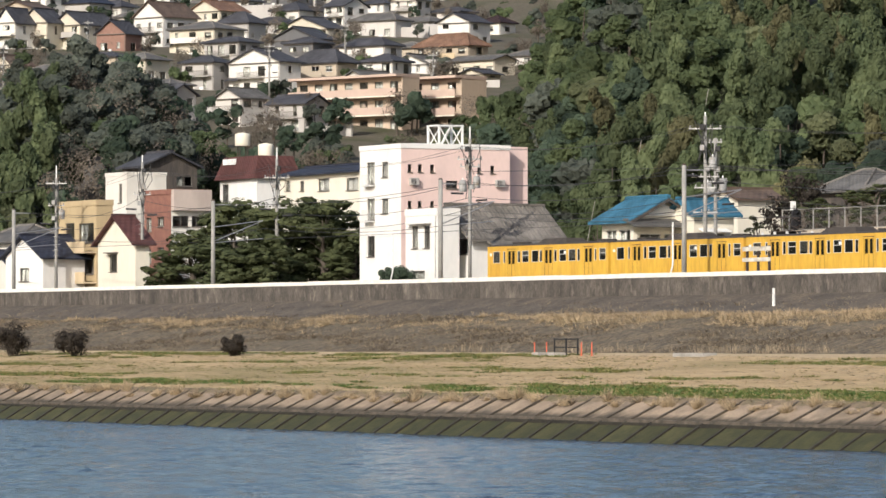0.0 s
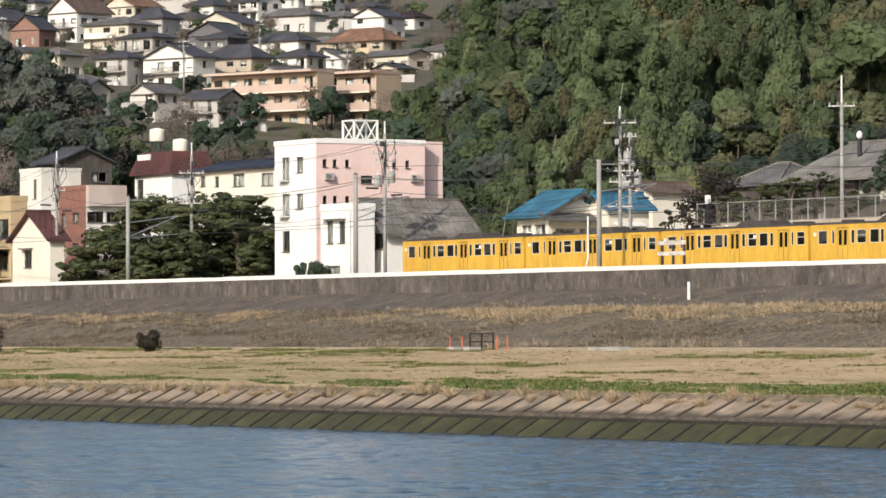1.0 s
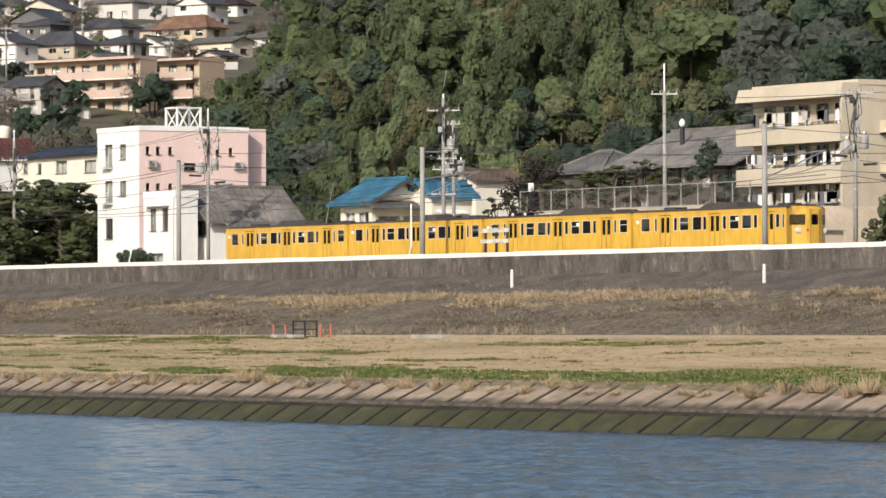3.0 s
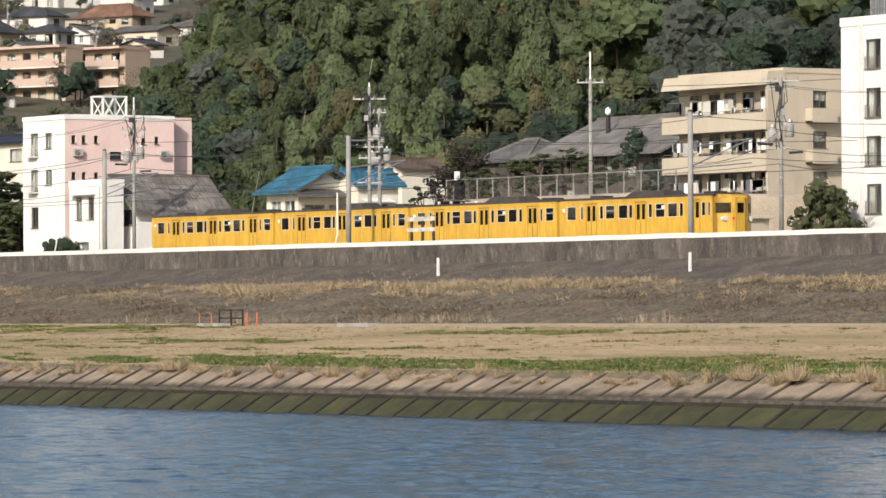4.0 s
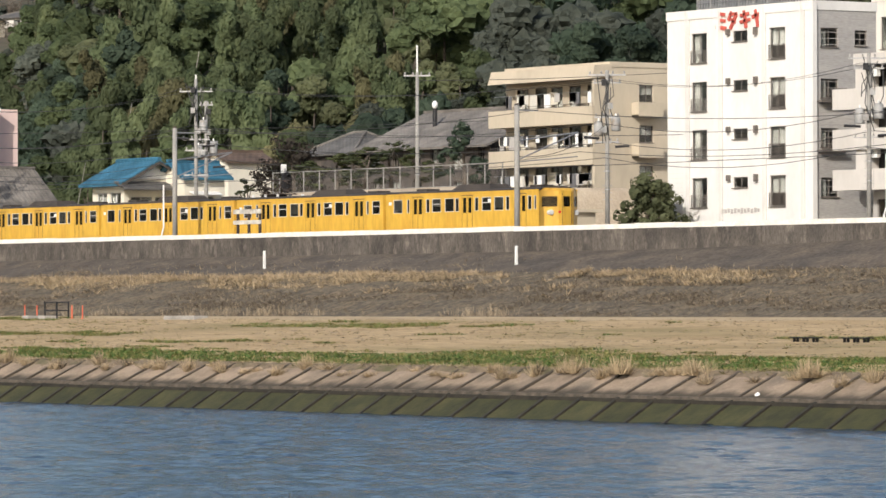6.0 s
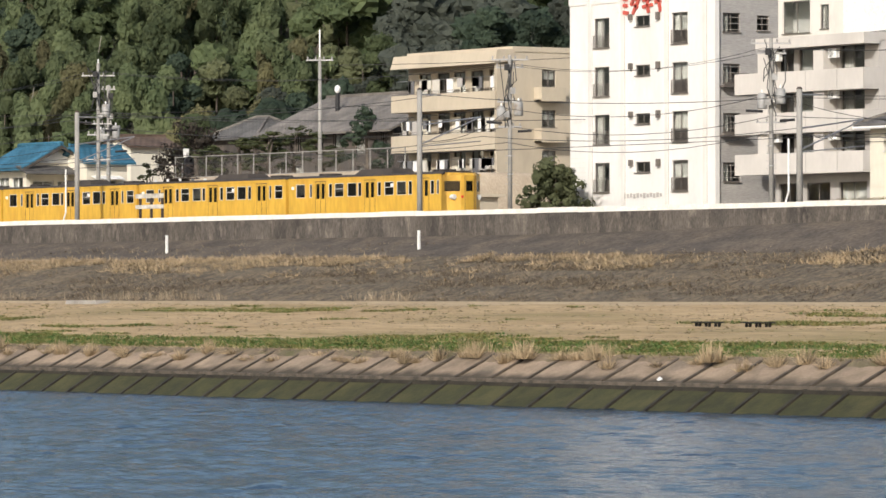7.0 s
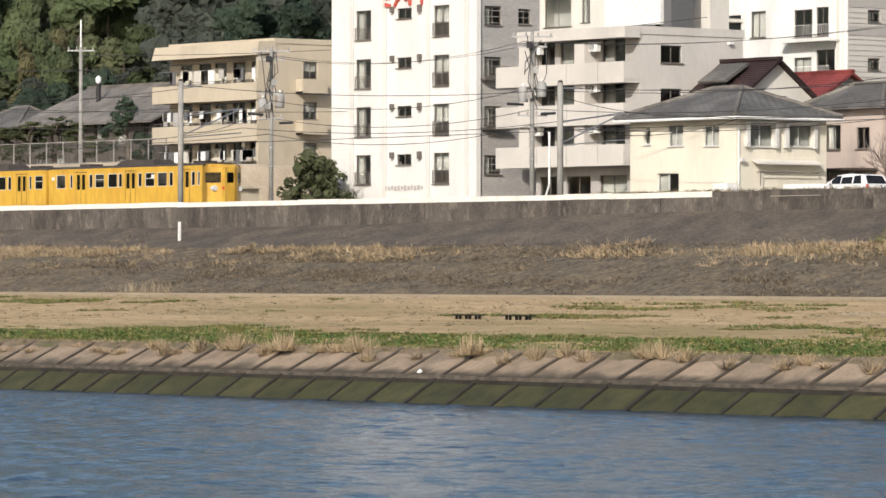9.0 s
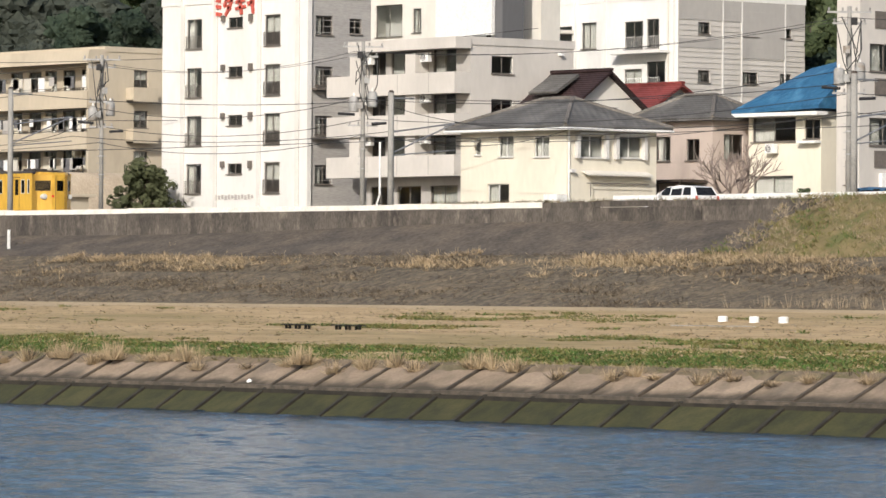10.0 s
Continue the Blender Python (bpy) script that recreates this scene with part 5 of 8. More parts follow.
# blue-roofed house
wins = [("L", -4.2, -2.6, 3.4, 5.3, 1), ("L", -2.2, -0.5, 3.4, 5.3, 2), ("R", 0.6, 2.4, 3.3, 5.0, 1), ("R", 2.7, 4.5, 3.3, 5.0, 2)]
blue = building("house", "cream house with a bright blue tiled hip-and-gable roof", "house", (-314.4, 179.9, 7.6), 0, 4.8, 5.2, 6.2, "cream", wins, "x", "roof_blue", 1.4, frame_mat="alu_pale", over=0.8)
attach(blue, "gable_board", Geo().extrude([(-0.8, 5.85), (2.6, 7.68), (6.0, 5.85), (6.0, 5.62), (2.6, 7.44), (-0.8, 5.62)], "x", 0.8, 0.86), M["wood"])
attach(blue, "gable_panel", Geo().extrude([(0.9, 6.35), (2.6, 7.25), (4.3, 6.35)], "x", 0.02, 0.1), M["whitepaint"])
attach(blue, "skirt_roof", Geo().hexa([(0.0, -0.9, 6.0), (1.7, -0.9, 5.45), (1.7, 6.2, 5.45), (0.0, 6.2, 6.0), (0.0, -0.9, 6.14), (1.7, -0.9, 5.59), (1.7, 6.2, 5.59), (0.0, 6.2, 6.14)]), M["roof_grey"])
attach(blue, "veranda", Geo().box(0.02, 1.2, 0.0, 5.2, -0.8, 3.0), M["cream"])
attach(blue, "veranda_roof", Geo().hexa([(-5.4, -1.4, 2.9), (0.3, -1.4, 2.9), (0.3, -0.01, 3.2), (-5.4, -0.01, 3.2), (-5.4, -1.4, 3.0), (0.3, -1.4, 3.0), (0.3, -0.01, 3.3), (-5.4, -0.01, 3.3)]), M["whitepaint"])
for x0, y0, x1, y1, z0, z1 in ((-5.55, -0.75, -5.55, 5.9, 5.9, 5.9), (-5.5, 2.6, 0.75, 2.6, 7.86, 7.86)):
    attach(blue, "ridge_cap", Geo().tube((x0, y0, z0), (x1, y1, z1), 0.13, n=7), M["roof_blue"])
wing = building("house", "cream house wing with a blue tiled roof and shuttered window", "house", (-311.6, 183.5, 7.6), 0, 3.4, 3.5, 6.5, "cream", [("R", 0.6, 2.6, 3.2, 5.0, 0)], "y", "roof_blue", 0.95, frame_mat="alu_pale", over=0.5)
attach(wing, "awning", Geo().hexa([(0.0, 0.4, 5.3), (0.7, 0.4, 5.1), (0.7, 2.9, 5.1), (0.0, 2.9, 5.3), (0.0, 0.4, 5.38), (0.7, 0.4, 5.18), (0.7, 2.9, 5.18), (0.0, 2.9, 5.38)]), M["whitepaint"])
building("house", "small cream house with a brown roof among trees", "house", (-331.0, 199.0, 7.6), 0, 4.0, 4.0, 8.3, "cream", [("R", 2.6, 3.3, 6.4, 7.3, 0)], "y", "roof_brown", 0.7, over=0.4)
big = building("house", "large old house with a broad weathered pale tiled roof", "house", (-322.4, 218.5, 7.6), 0, 18.5, 13.0, 10.0, "wood", auto_windows(18.5, 13.0, 10.0, 70), "x", "roof_pale", 2.9, over=1.0)
building("house", "old outbuilding with a grey tiled roof behind pines", "house", (-343.5, 219.0, 7.6), 0, 8.0, 6.0, 9.6, "wood", [], "hip", "roof_grey", 1.8)

# left end of the town
wins = [("L", -7.5, -5.3, z, z + 1.7, 0) for z in (6.6, 3.6)] + [("L", -4.3, -0.6, z, z + 1.9, 2) for z in (6.3, 3.3)]
ochre = building("apartment_building", "ochre three-storey block with stacked balconies", "building", (-422.4, 182.8, 7.6), 0, 9.2, 1.7, 10.0, "ochre", wins, "flat", parapet=0.4)
for z in (5.3, 2.4):
    attach(ochre, "balcony", Geo().box(-4.6, 0.0, -1.2, -0.01, z, z + 0.15).box(-4.6, 0.0, -1.3, -1.2, z, z + 1.1).box(-4.6, -4.5, -1.2, 0, z, z + 1.1), M["tan"])
wins = [("L", -5.8, -4.5, z, z + 1.35, 1) for z in (7.2, 4.2)] + [("L", -3.2, -1.7, z, z + 0.9, 2) for z in (7.65, 4.8)] + [("R", 0.15, 1.8, 7.6, 8.6, 0), ("R", 2.1, 3.1, 7.6, 8.6, 0), ("R", 0.3, 1.7, 4.4, 5.6, 1)]
brick = building("apartment_building", "red brick fronted block with a white end", "building", (-410.2, 185.1, 7.6), 0, 6.2, 4.0, 10.8, "brick", wins, "flat", wall_r="white_old", parapet=0.3)
attach(brick, "end_band", Geo().box(0.0, 0.6, 0.0, 3.9, 9.1, 11.05), M["rosegrey"])
tower = building("stair_tower", "white roof-top stair tower", "building", (-430.2, 189.4, 7.6), 0, 5.2, 4.2, 13.2, "white_old", [("L", -2.0, -1.2, 10.4, 12.3, 0)], "flat", parapet=0.2)
house = building("house", "small cream gabled house with a dark red roof", "house", (-402.8, 178.2, 7.6), 0, 8.6, 1.4, 5.9, "cream", [("L", -6.0, -4.2, 3.3, 4.9, 0)], "y", "mansard", 2.4, over=0.5)
attach(house, "window_hood", Geo().box(-6.3, -3.9, -0.5, 0, 5.0, 5.1), M["alu"])
building("house", "navy-roofed house with a pale gable", "house", (-436.0, 180.5, 7.6), 0, 9.4, 5.5, 6.6, "white_old", auto_windows(9.4, 5.5, 6.6, 80), "hip", "roof_grey", 1.6)
building("house", "white house with a navy tiled gabled roof", "house", (-424.0, 178.0, 7.6), 8, 7.0, 4.6, 5.0, "white", [("L", -4.4, -2.6, 2.6, 3.9, 1)], "y", "roof_navy", 1.9)
building("house", "low white house with a navy roof by the tracks", "house", (-431.0, 178.2, 7.6), 8, 6.4, 4.6, 3.6, "white_old", [], "y", "roof_navy", 1.9)
building("house", "old dark timber house with a shabby roof", "house", (-440.0, 195.4, 7.6), 0, 5.0, 6.0, 14.4, "wood", auto_windows(5.0, 6.0, 14.4, 82), "x", "roof_dark", 1.3)
mar = building("house", "white building with a tall maroon mansard roof", "house", (-452.0, 213.7, 7.6), 0, 9.1, 4.6, 13.8, "white", [("L", -8.6, -7.0, 11.0, 13.4, 0)], "none", None)
attach(mar, "roof", Geo().hexa([(-9.6, -0.5, 13.8), (0.5, -0.5, 13.8), (0.5, 5.0, 13.8), (-9.6, 5.0, 13.8), (-8.7, 0.3, 16.2), (-0.4, 0.3, 16.2), (-0.4, 4.3, 16.2), (-8.7, 4.3, 16.2)]), M["mansard"], "maroon metal mansard roof")
g = Geo()
for i in range(5):
    g.box(-8.2 + i * 0.62, -7.75 + i * 0.62, -0.1, 0.1, 15.4, 16.0)
attach(mar, "sign_bars", g, M["whitepaint"], "white unreadable sign lettering")
for x, y, z in ((-6.9, 1.6, 17.4), (-4.6, 3.2, 16.25)):
    tank = thing("water_tank", "cream cylindrical roof water tank on a stand", "tank", (-452.0 + x, 213.7 + y, 7.6 + z), group="roof water tanks")
    part("drum", Geo().lathe([(0.0, 0.0), (0.78, 0.0), (0.82, 0.08), (0.82, 1.15), (0.75, 1.3), (0.0, 1.45)], n=18), M["cream"], tank, smooth=True)
    for k in range(4):
        part("leg", Geo().tube((0.6 * math.cos(k * 1.57 + 0.6), 0.6 * math.sin(k * 1.57 + 0.6), -1.3 if z > 17 else -0.2), (0.6 * math.cos(k * 1.57 + 0.6), 0.6 * math.sin(k * 1.57 + 0.6), 0.0), 0.06, n=5), M["rust"], tank)
building("house", "long cream building with a dark roof", "house", (-407.0, 203.2, 7.6), 0, 17.5, 6.0, 13.0, "cream", [("L", -16.3, -15.2, 11.5, 12.5, 1), ("L", -13.1, -12.2, 11.4, 12.4, 0), ("L", -9.1, -6.6, 11.3, 12.5, 1), ("L", -3.0, -0.4, 11.2, 12.4, 1)], "x", "roof_navy", 0.7)

# long salmon-balconied block on the hill
def terrace(at, yaw, wl, wr, h, floors):
    wins = []
    n = int(wl / 3)
    for f in range(floors):
        z = h * f / floors + 0.5
        wins += [("L", -wl + (i + 0.2) * wl / n, -wl + (i + 0.2) * wl / n + 1.8, z, z + 1.8, i % 4) for i in range(n)]
    ob = building("apartment_building", "salmon and cream terraced apartment block on the hillside", "building", at, yaw, wl, wr, h, "taupe", wins, "flat", roof_mat="salmon", base=6.0, parapet=0.4)
    for f in range(1, floors):
        z = h * f / floors
        attach(ob, "balcony", Geo().box(-wl - 0.4, 0, -1.5, -0.01, z - 0.15, z + 0.1).box(-wl - 0.4, 0.0, -1.65, -1.5, z - 0.1, z + 1.1), M["salmon"])
        attach(ob, "balcony_edge", Geo().box(-wl - 0.45, 0.05, -1.72, -1.66, z - 0.3, z - 0.1), M["cream"])
    attach(ob, "eave", Geo().box(-wl - 0.4, 0.1, -1.6, -0.05, h - 0.05, h + 0.35), M["salmon"])


terrace((-685.0, 349.5, 37.8), 20, 23.5, 4.0, 9.0, 3)
terrace((-686.0, 360.7, 38.0), 20, 11.2, 6.0, 8.9, 3)


# ---- the yellow train ----
M["yellow"] = surf("yellow_carriage_paint", (0.61, 0.37, 0.055), (0.57, 0.345, 0.05), size=2.0, rough=0.4, grain=0.3, stain=(0.54, 0.30, 0.045), stain_size=1.5, stretch=(1, 1, 0.3))
M["grimy_yellow"] = surf("grimy_yellow_paint", (0.40, 0.24, 0.05), (0.50, 0.30, 0.05), size=0.8, rough=0.6, grain=0.2, stretch=(1, 1, 3))
M["trainroof"] = surf("grey_carriage_roof", (0.062, 0.052, 0.044), (0.042, 0.036, 0.032), size=0.8, rough=0.8, grain=0.1)
M["trainglass"] = glass("carriage_glass", (0.42, 0.44, 0.44))
M["blind"] = surf("window_blind", (0.45, 0.43, 0.38), (0.40, 0.38, 0.34), size=0.3, rough=0.9)
M["headlight"] = glass("headlight_glass", (0.9, 0.9, 0.85), rough=0.1, trans=0.3)
RAIL_Z, TRAIN_Y, CAR = 8.2, 173.0, 18.9
HALF = 1.46


def carriage(x_front, cab=False, pantograph=False, units=((9.0, 4.6),)):
    """A carriage with its front end at x_front, running back along -x. s is the distance from the rear end."""
    car = thing("train_carriage", "yellow electric train carriage with three double doors" + (" and cab" if cab else ""), "train carriage", (x_front - CAR, TRAIN_Y, RAIL_Z), group="carriages of the yellow train")
    L = CAR - 0.35
    end = L - (0.95 if cab else 0.0)
    small, wide, door = 0.42, 1.05, 0.36
    lights = [(0.9, wide), (2.5, 0.3), (4.75, small), (5.45, wide), (6.95, wide), (8.15, small), (10.4, small), (11.2, wide), (12.6, wide), (13.9, small), (16.5, 0.3), (17.2, 0.95)]
    if cab:
        lights = lights[:-2] + [(16.35, small), (17.05, 0.25)]
    doors = (3.2, 8.95, 15.0)
    z0, z1 = 2.2, 3.08
    holes = [(s, s + w, z0, z1) for s, w in lights] + [(d + k, d + k + door, z0 - 0.1, z1) for d in doors for k in (0.12, 0.72)]
    g = Geo()
    for side in (-1, 1):
        us = sorted({0.0, end, *[v for q in holes for v in q[:2]]})
        zs = sorted({1.0, 3.42, *[v for q in holes for v in q[2:]]})
        for a, c in zip(us, us[1:]):
            for e, f in zip(zs, zs[1:]):
                if not any(q[0] < (a + c) / 2 < q[1] and q[2] < (e + f) / 2 < q[3] for q in holes):
                    y = side * HALF
                    g.quad((a, y, e), (c, y, e), (c, y, f), (a, y, f))
    g.quad((0, -HALF, 1.0), (0, HALF, 1.0), (0, HALF, 3.42), (0, -HALF, 3.42))
    if not cab:
        g.quad((end, -HALF, 1.0), (end, HALF, 1.0), (end, HALF, 3.42), (end, -HALF, 3.42))
    g.quad((0, -HALF, 1.0), (end, -HALF, 1.0), (end, HALF, 1.0), (0, HALF, 1.0))
    body = part("body", g, M["yellow"], car)
    # rounded roof
    prof = [(HALF + 0.02, 3.28), (HALF - 0.03, 3.42), (1.2, 3.54), (0.75, 3.62), (0.0, 3.66), (-0.75, 3.62), (-1.2, 3.54), (-HALF + 0.03, 3.42), (-HALF - 0.02, 3.28)]
    g = Geo().extrude([(y, z) for y, z in prof[1:-1]], "x", 0.0, end)
    part("roof", g, M["trainroof"], car)
    for side in (-1, 1):
        part("cant_rail", Geo().box(0, end, side * HALF - 0.03, side * HALF + 0.03, 3.36, 3.45), M["yellow"], car)
    for i, (s, w) in enumerate(lights):
        y = -HALF
        fr = Geo().box(s, s + w, y + 0.0, y + 0.05, z0, z0 + 0.035).box(s, s + w, y, y + 0.05, z1 - 0.035, z1).box(s, s + 0.03, y, y + 0.05, z0, z1).box(s + w - 0.03, s + w, y, y + 0.05, z0, z1)
        if w > 0.9 and i % 2:
            fr.box(s, s + w, y - 0.005, y + 0.05, 2.7, 2.74)
        win = part("window", fr, M["alu_pale"], car)
        part("pane", Geo().box(s + 0.02, s + w - 0.02, y + 0.03, y + 0.04, z0, z1), M["trainglass"], win)
        if w > 0.9 and (i * 5 + int(abs(x_front))) % 3 < 2 and (i + int(abs(x_front))) % 4:
            part("blind", Geo().box(s + 0.03, s + w - 0.03, y + 0.07, y + 0.08, 2.55 if i % 2 else 2.35, z1), M["blind"], win)
    for d in doors:
        dr = part("door", Geo().box(d + 0.59, d + 0.61, -HALF - 0.012, -HALF, 1.1, 3.2).box(d, d + 0.02, -HALF - 0.012, -HALF, 1.1, 3.2).box(d + 1.18, d + 1.2, -HALF - 0.012, -HALF, 1.1, 3.2).box(d - 0.05, d + 1.25, -HALF - 0.03, -HALF, 3.2, 3.24), M["rust"], car)
        for k in (0.12, 0.72):
            part("door_pane", Geo().box(d + k, d + k + door, -HALF + 0.03, -HALF + 0.04, z0 - 0.1, z1), M["trainglass"], dr)
    for s0 in (0.35, 11.9):
        part("notice_plate", Geo().box(s0, s0 + 0.32, -HALF - 0.008, -HALF, 2.75, 2.95), M["whitepaint"], car)
    for s0 in (2.9, 8.6, 14.7):
        part("panel_seam", Geo().box(s0, s0 + 0.015, -HALF - 0.006, -HALF, 1.16, 3.3), M["grimy_yellow"], car)
    # far-side inside darkness, added as a near-black sheet in place of real shade
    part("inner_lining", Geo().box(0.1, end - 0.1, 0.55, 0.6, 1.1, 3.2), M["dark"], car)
    part("sill_grime", Geo().box(0.0, end, -HALF - 0.006, -HALF, 1.0, 1.16), M["grimy_yellow"], car)
    part("underframe", Geo().box(0.6, L - 0.6, -1.2, 1.2, 0.55, 1.0), M["black"], car)
    for s in (2.6, L - 2.6):
        bogie = part("bogie", Geo().box(s - 1.4, s + 1.4, -1.05, 1.05, 0.35, 0.7), M["black"], car)
        for w in (-1.05, 1.05):
            for y in (-0.75, 0.65):
                part("wheel", Geo().tube((s + w, y, 0.43), (s + w, y + 0.12, 0.43), 0.43, n=16), M["rust"], bogie)
    for s, w in units:
        unit = Geo().hexa([(s, -1.0, 3.5), (s + w, -1.0, 3.5), (s + w, 1.0, 3.5), (s, 1.0, 3.5), (s + 0.7, -0.7, 3.95), (s + w - 0.7, -0.7, 3.95), (s + w - 0.7, 0.7, 3.95), (s + 0.7, 0.7, 3.95)])
        part("roof_unit", unit, M["trainroof"], car)
    part("gangway", Geo().box(-0.36, 0.02, -0.6, 0.6, 1.1, 3.25), M["black"], car)
    for v in (2.2, 15.2):
        part("roof_vent", Geo().box(v, v + 1.2, -0.5, 0.5, 3.6, 3.78), M["trainroof"], car)
    if pantograph:
        pan = part("pantograph", Geo().box(2.0, 4.4, -0.7, 0.7, 3.78, 3.84), M["rust"], car)
        for y in (-0.6, 0.6):
            part("pantograph_arm", Geo().tube((2.1, y, 3.84), (4.3, y * 0.9, 4.35), 0.03, n=5).tube((4.3, y * 0.9, 4.35), (3.0, y * 0.8, 4.75), 0.025, n=5).tube((4.3, y, 3.84), (2.1, y * 0.9, 4.35), 0.03, n=5).tube((2.1, y * 0.9, 4.35), (3.3, y * 0.8, 4.75), 0.025, n=5), M["rust"], pan)
        part("contact_strip", Geo().tube((3.1, -0.9, 4.75), (3.1, 0.9, 4.75), 0.04, n=5).tube((3.1, -0.9, 4.75), (3.1, -1.1, 4.6), 0.03, n=5).tube((3.1, 0.9, 4.75), (3.1, 1.1, 4.6), 0.03, n=5), M["rust"], pan)
        for k in range(6):
            g = Geo().lathe([(0.05, 0), (0.12, 0.05), (0.06, 0.1), (0.12, 0.15), (0.05, 0.2)], n=8, at=(1.0 + 0.8 * k, 0.75 if k % 2 else -0.75, 3.6))
            part("insulator", g, M["whitepaint"], pan)
    if cab:
        # three-facet front: plan points from the river side round to the far side
        plan = [(end, -HALF), (end + 0.86, -0.58), (end + 0.94, -0.36), (end + 0.94, 0.36), (end + 0.86, 0.58), (end, HALF)]
        g = Geo()
        glass_parts = []
        for i, (p, q) in enumerate(zip(plan, plan[1:])):
            pa, qa = Vector(p), Vector(q)
            def at(k, z):
                v = pa.lerp(qa, k)
                return (v.x, v.y, z)
            if i in (0, 2, 4):
                k0, k1 = (0.14, 0.94) if i != 2 else (0.15, 0.85)
                za, zb = 2.36, 3.0
                for a, c, e, f in ((0, 1, 1.0, za), (0, 1, zb, 3.36), (0, k0, za, zb), (k1, 1, za, zb)):
                    g.quad(at(a, e), at(c, e), at(c, f), at(a, f))
                glass_parts.append([at(k0, za), at(k1, za), at(k1, zb), at(k0, zb)])
            else:
                g.quad(at(0, 1.0), at(1, 1.0), at(1, 3.36), at(0, 3.36))
        g.quad(*[(x, y, 3.36) for x, y in plan])
        front = part("cab_front", g, M["yellow"], car)
        for q in glass_parts:
            mid = [(x - 0.04, y, z) for x, y, z in q]
            part("windscreen", Geo().quad(*mid), M["trainglass"], front)
        # bulkhead holds the dimness of the cab in its near-black colour
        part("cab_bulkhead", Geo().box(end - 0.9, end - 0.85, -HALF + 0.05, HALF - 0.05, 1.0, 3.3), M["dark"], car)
        part("cab_roof", Geo().hexa([(end - 0.05, -HALF + 0.02, 3.3), (end + 0.94, -0.5, 3.3), (end + 0.94, 0.5, 3.3), (end - 0.05, HALF - 0.02, 3.3), (end - 0.05, -1.2, 3.55), (end + 0.7, -0.4, 3.5), (end + 0.7, 0.4, 3.5), (end - 0.05, 1.2, 3.55)]), M["yellow"], car)
        for y in (-0.95, 0.95):
            head = part("headlight", Geo().tube((end + 0.35, y, 2.0), (end + 0.66, y, 2.0), 0.17, n=14), M["alu_pale"], front)
            part("lens", Geo().tube((end + 0.66, y, 2.0), (end + 0.68, y, 2.0), 0.14, n=14), M["headlight"], head)
        part("tail_lamp", Geo().box(end + 0.84, end + 0.93, -0.58, -0.44, 1.95, 2.1), M["red"], front)
        part("front_door_seam", Geo().box(end + 0.94, end + 0.95, -0.36, -0.34, 1.0, 3.3).box(end + 0.94, end + 0.95, 0.34, 0.36, 1.0, 3.3), M["rust"], front)
        part("wiper", Geo().tube((end + 0.4, -1.1, 2.3), (end + 0.72, -0.75, 2.75), 0.015, n=4), M["black"], front)
    return car


TRAIN_FRONT = -246.4
carriage(TRAIN_FRONT, cab=True, units=((6.8, 4.8),))
carriage(TRAIN_FRONT - CAR, pantograph=True, units=((8.6, 4.8),))
carriage(TRAIN_FRONT - 2 * CAR, units=((6.8, 4.8),))
carriage(TRAIN_FRONT - 3 * CAR, units=((6.8, 4.8),))
g = Geo()
for y in (TRAIN_Y - 0.53, TRAIN_Y + 0.53):
    g.box(-700, 100, y - 0.035, y + 0.035, RAIL_Z - 0.14, RAIL_Z)
solid("railway_track", g, M["rust"], "steel rails of a single railway track", "railway track", kind="structure")


# ---- woods ----
LEAF_TONES = (
    ("dark_evergreen", (0.030, 0.046, 0.032), (0.054, 0.076, 0.050), 0.3),
    ("green", (0.046, 0.064, 0.030), (0.080, 0.102, 0.048), 0.3),
    ("bamboo", (0.060, 0.080, 0.040), (0.100, 0.122, 0.060), 0.34),
    ("olive", (0.072, 0.082, 0.042), (0.110, 0.120, 0.062), 0.28),
    ("brown", (0.090, 0.076, 0.060), (0.130, 0.108, 0.086), 0.2),
    ("yellowed", (0.086, 0.084, 0.043), (0.124, 0.118, 0.060), 0.3),
    ("blue_green", (0.050, 0.059, 0.048), (0.074, 0.084, 0.068), 0.28),
)
# each leaf colour in a common, a fresher and a duller strain
LEAVES = []
for strain, gain in (("", 1.12), ("fresh_", 1.42), ("dull_", 0.85)):
    for words, c1, c2, lit in LEAF_TONES:
        LEAVES.append(leafy("leaves_" + strain + words, tuple(v * gain for v in c1), tuple(v * gain for v in c2), 0.06, lit))
BARK = surf("bark", (0.12, 0.10, 0.08), (0.07, 0.058, 0.048), size=0.3, rough=0.95, grain=0.06)


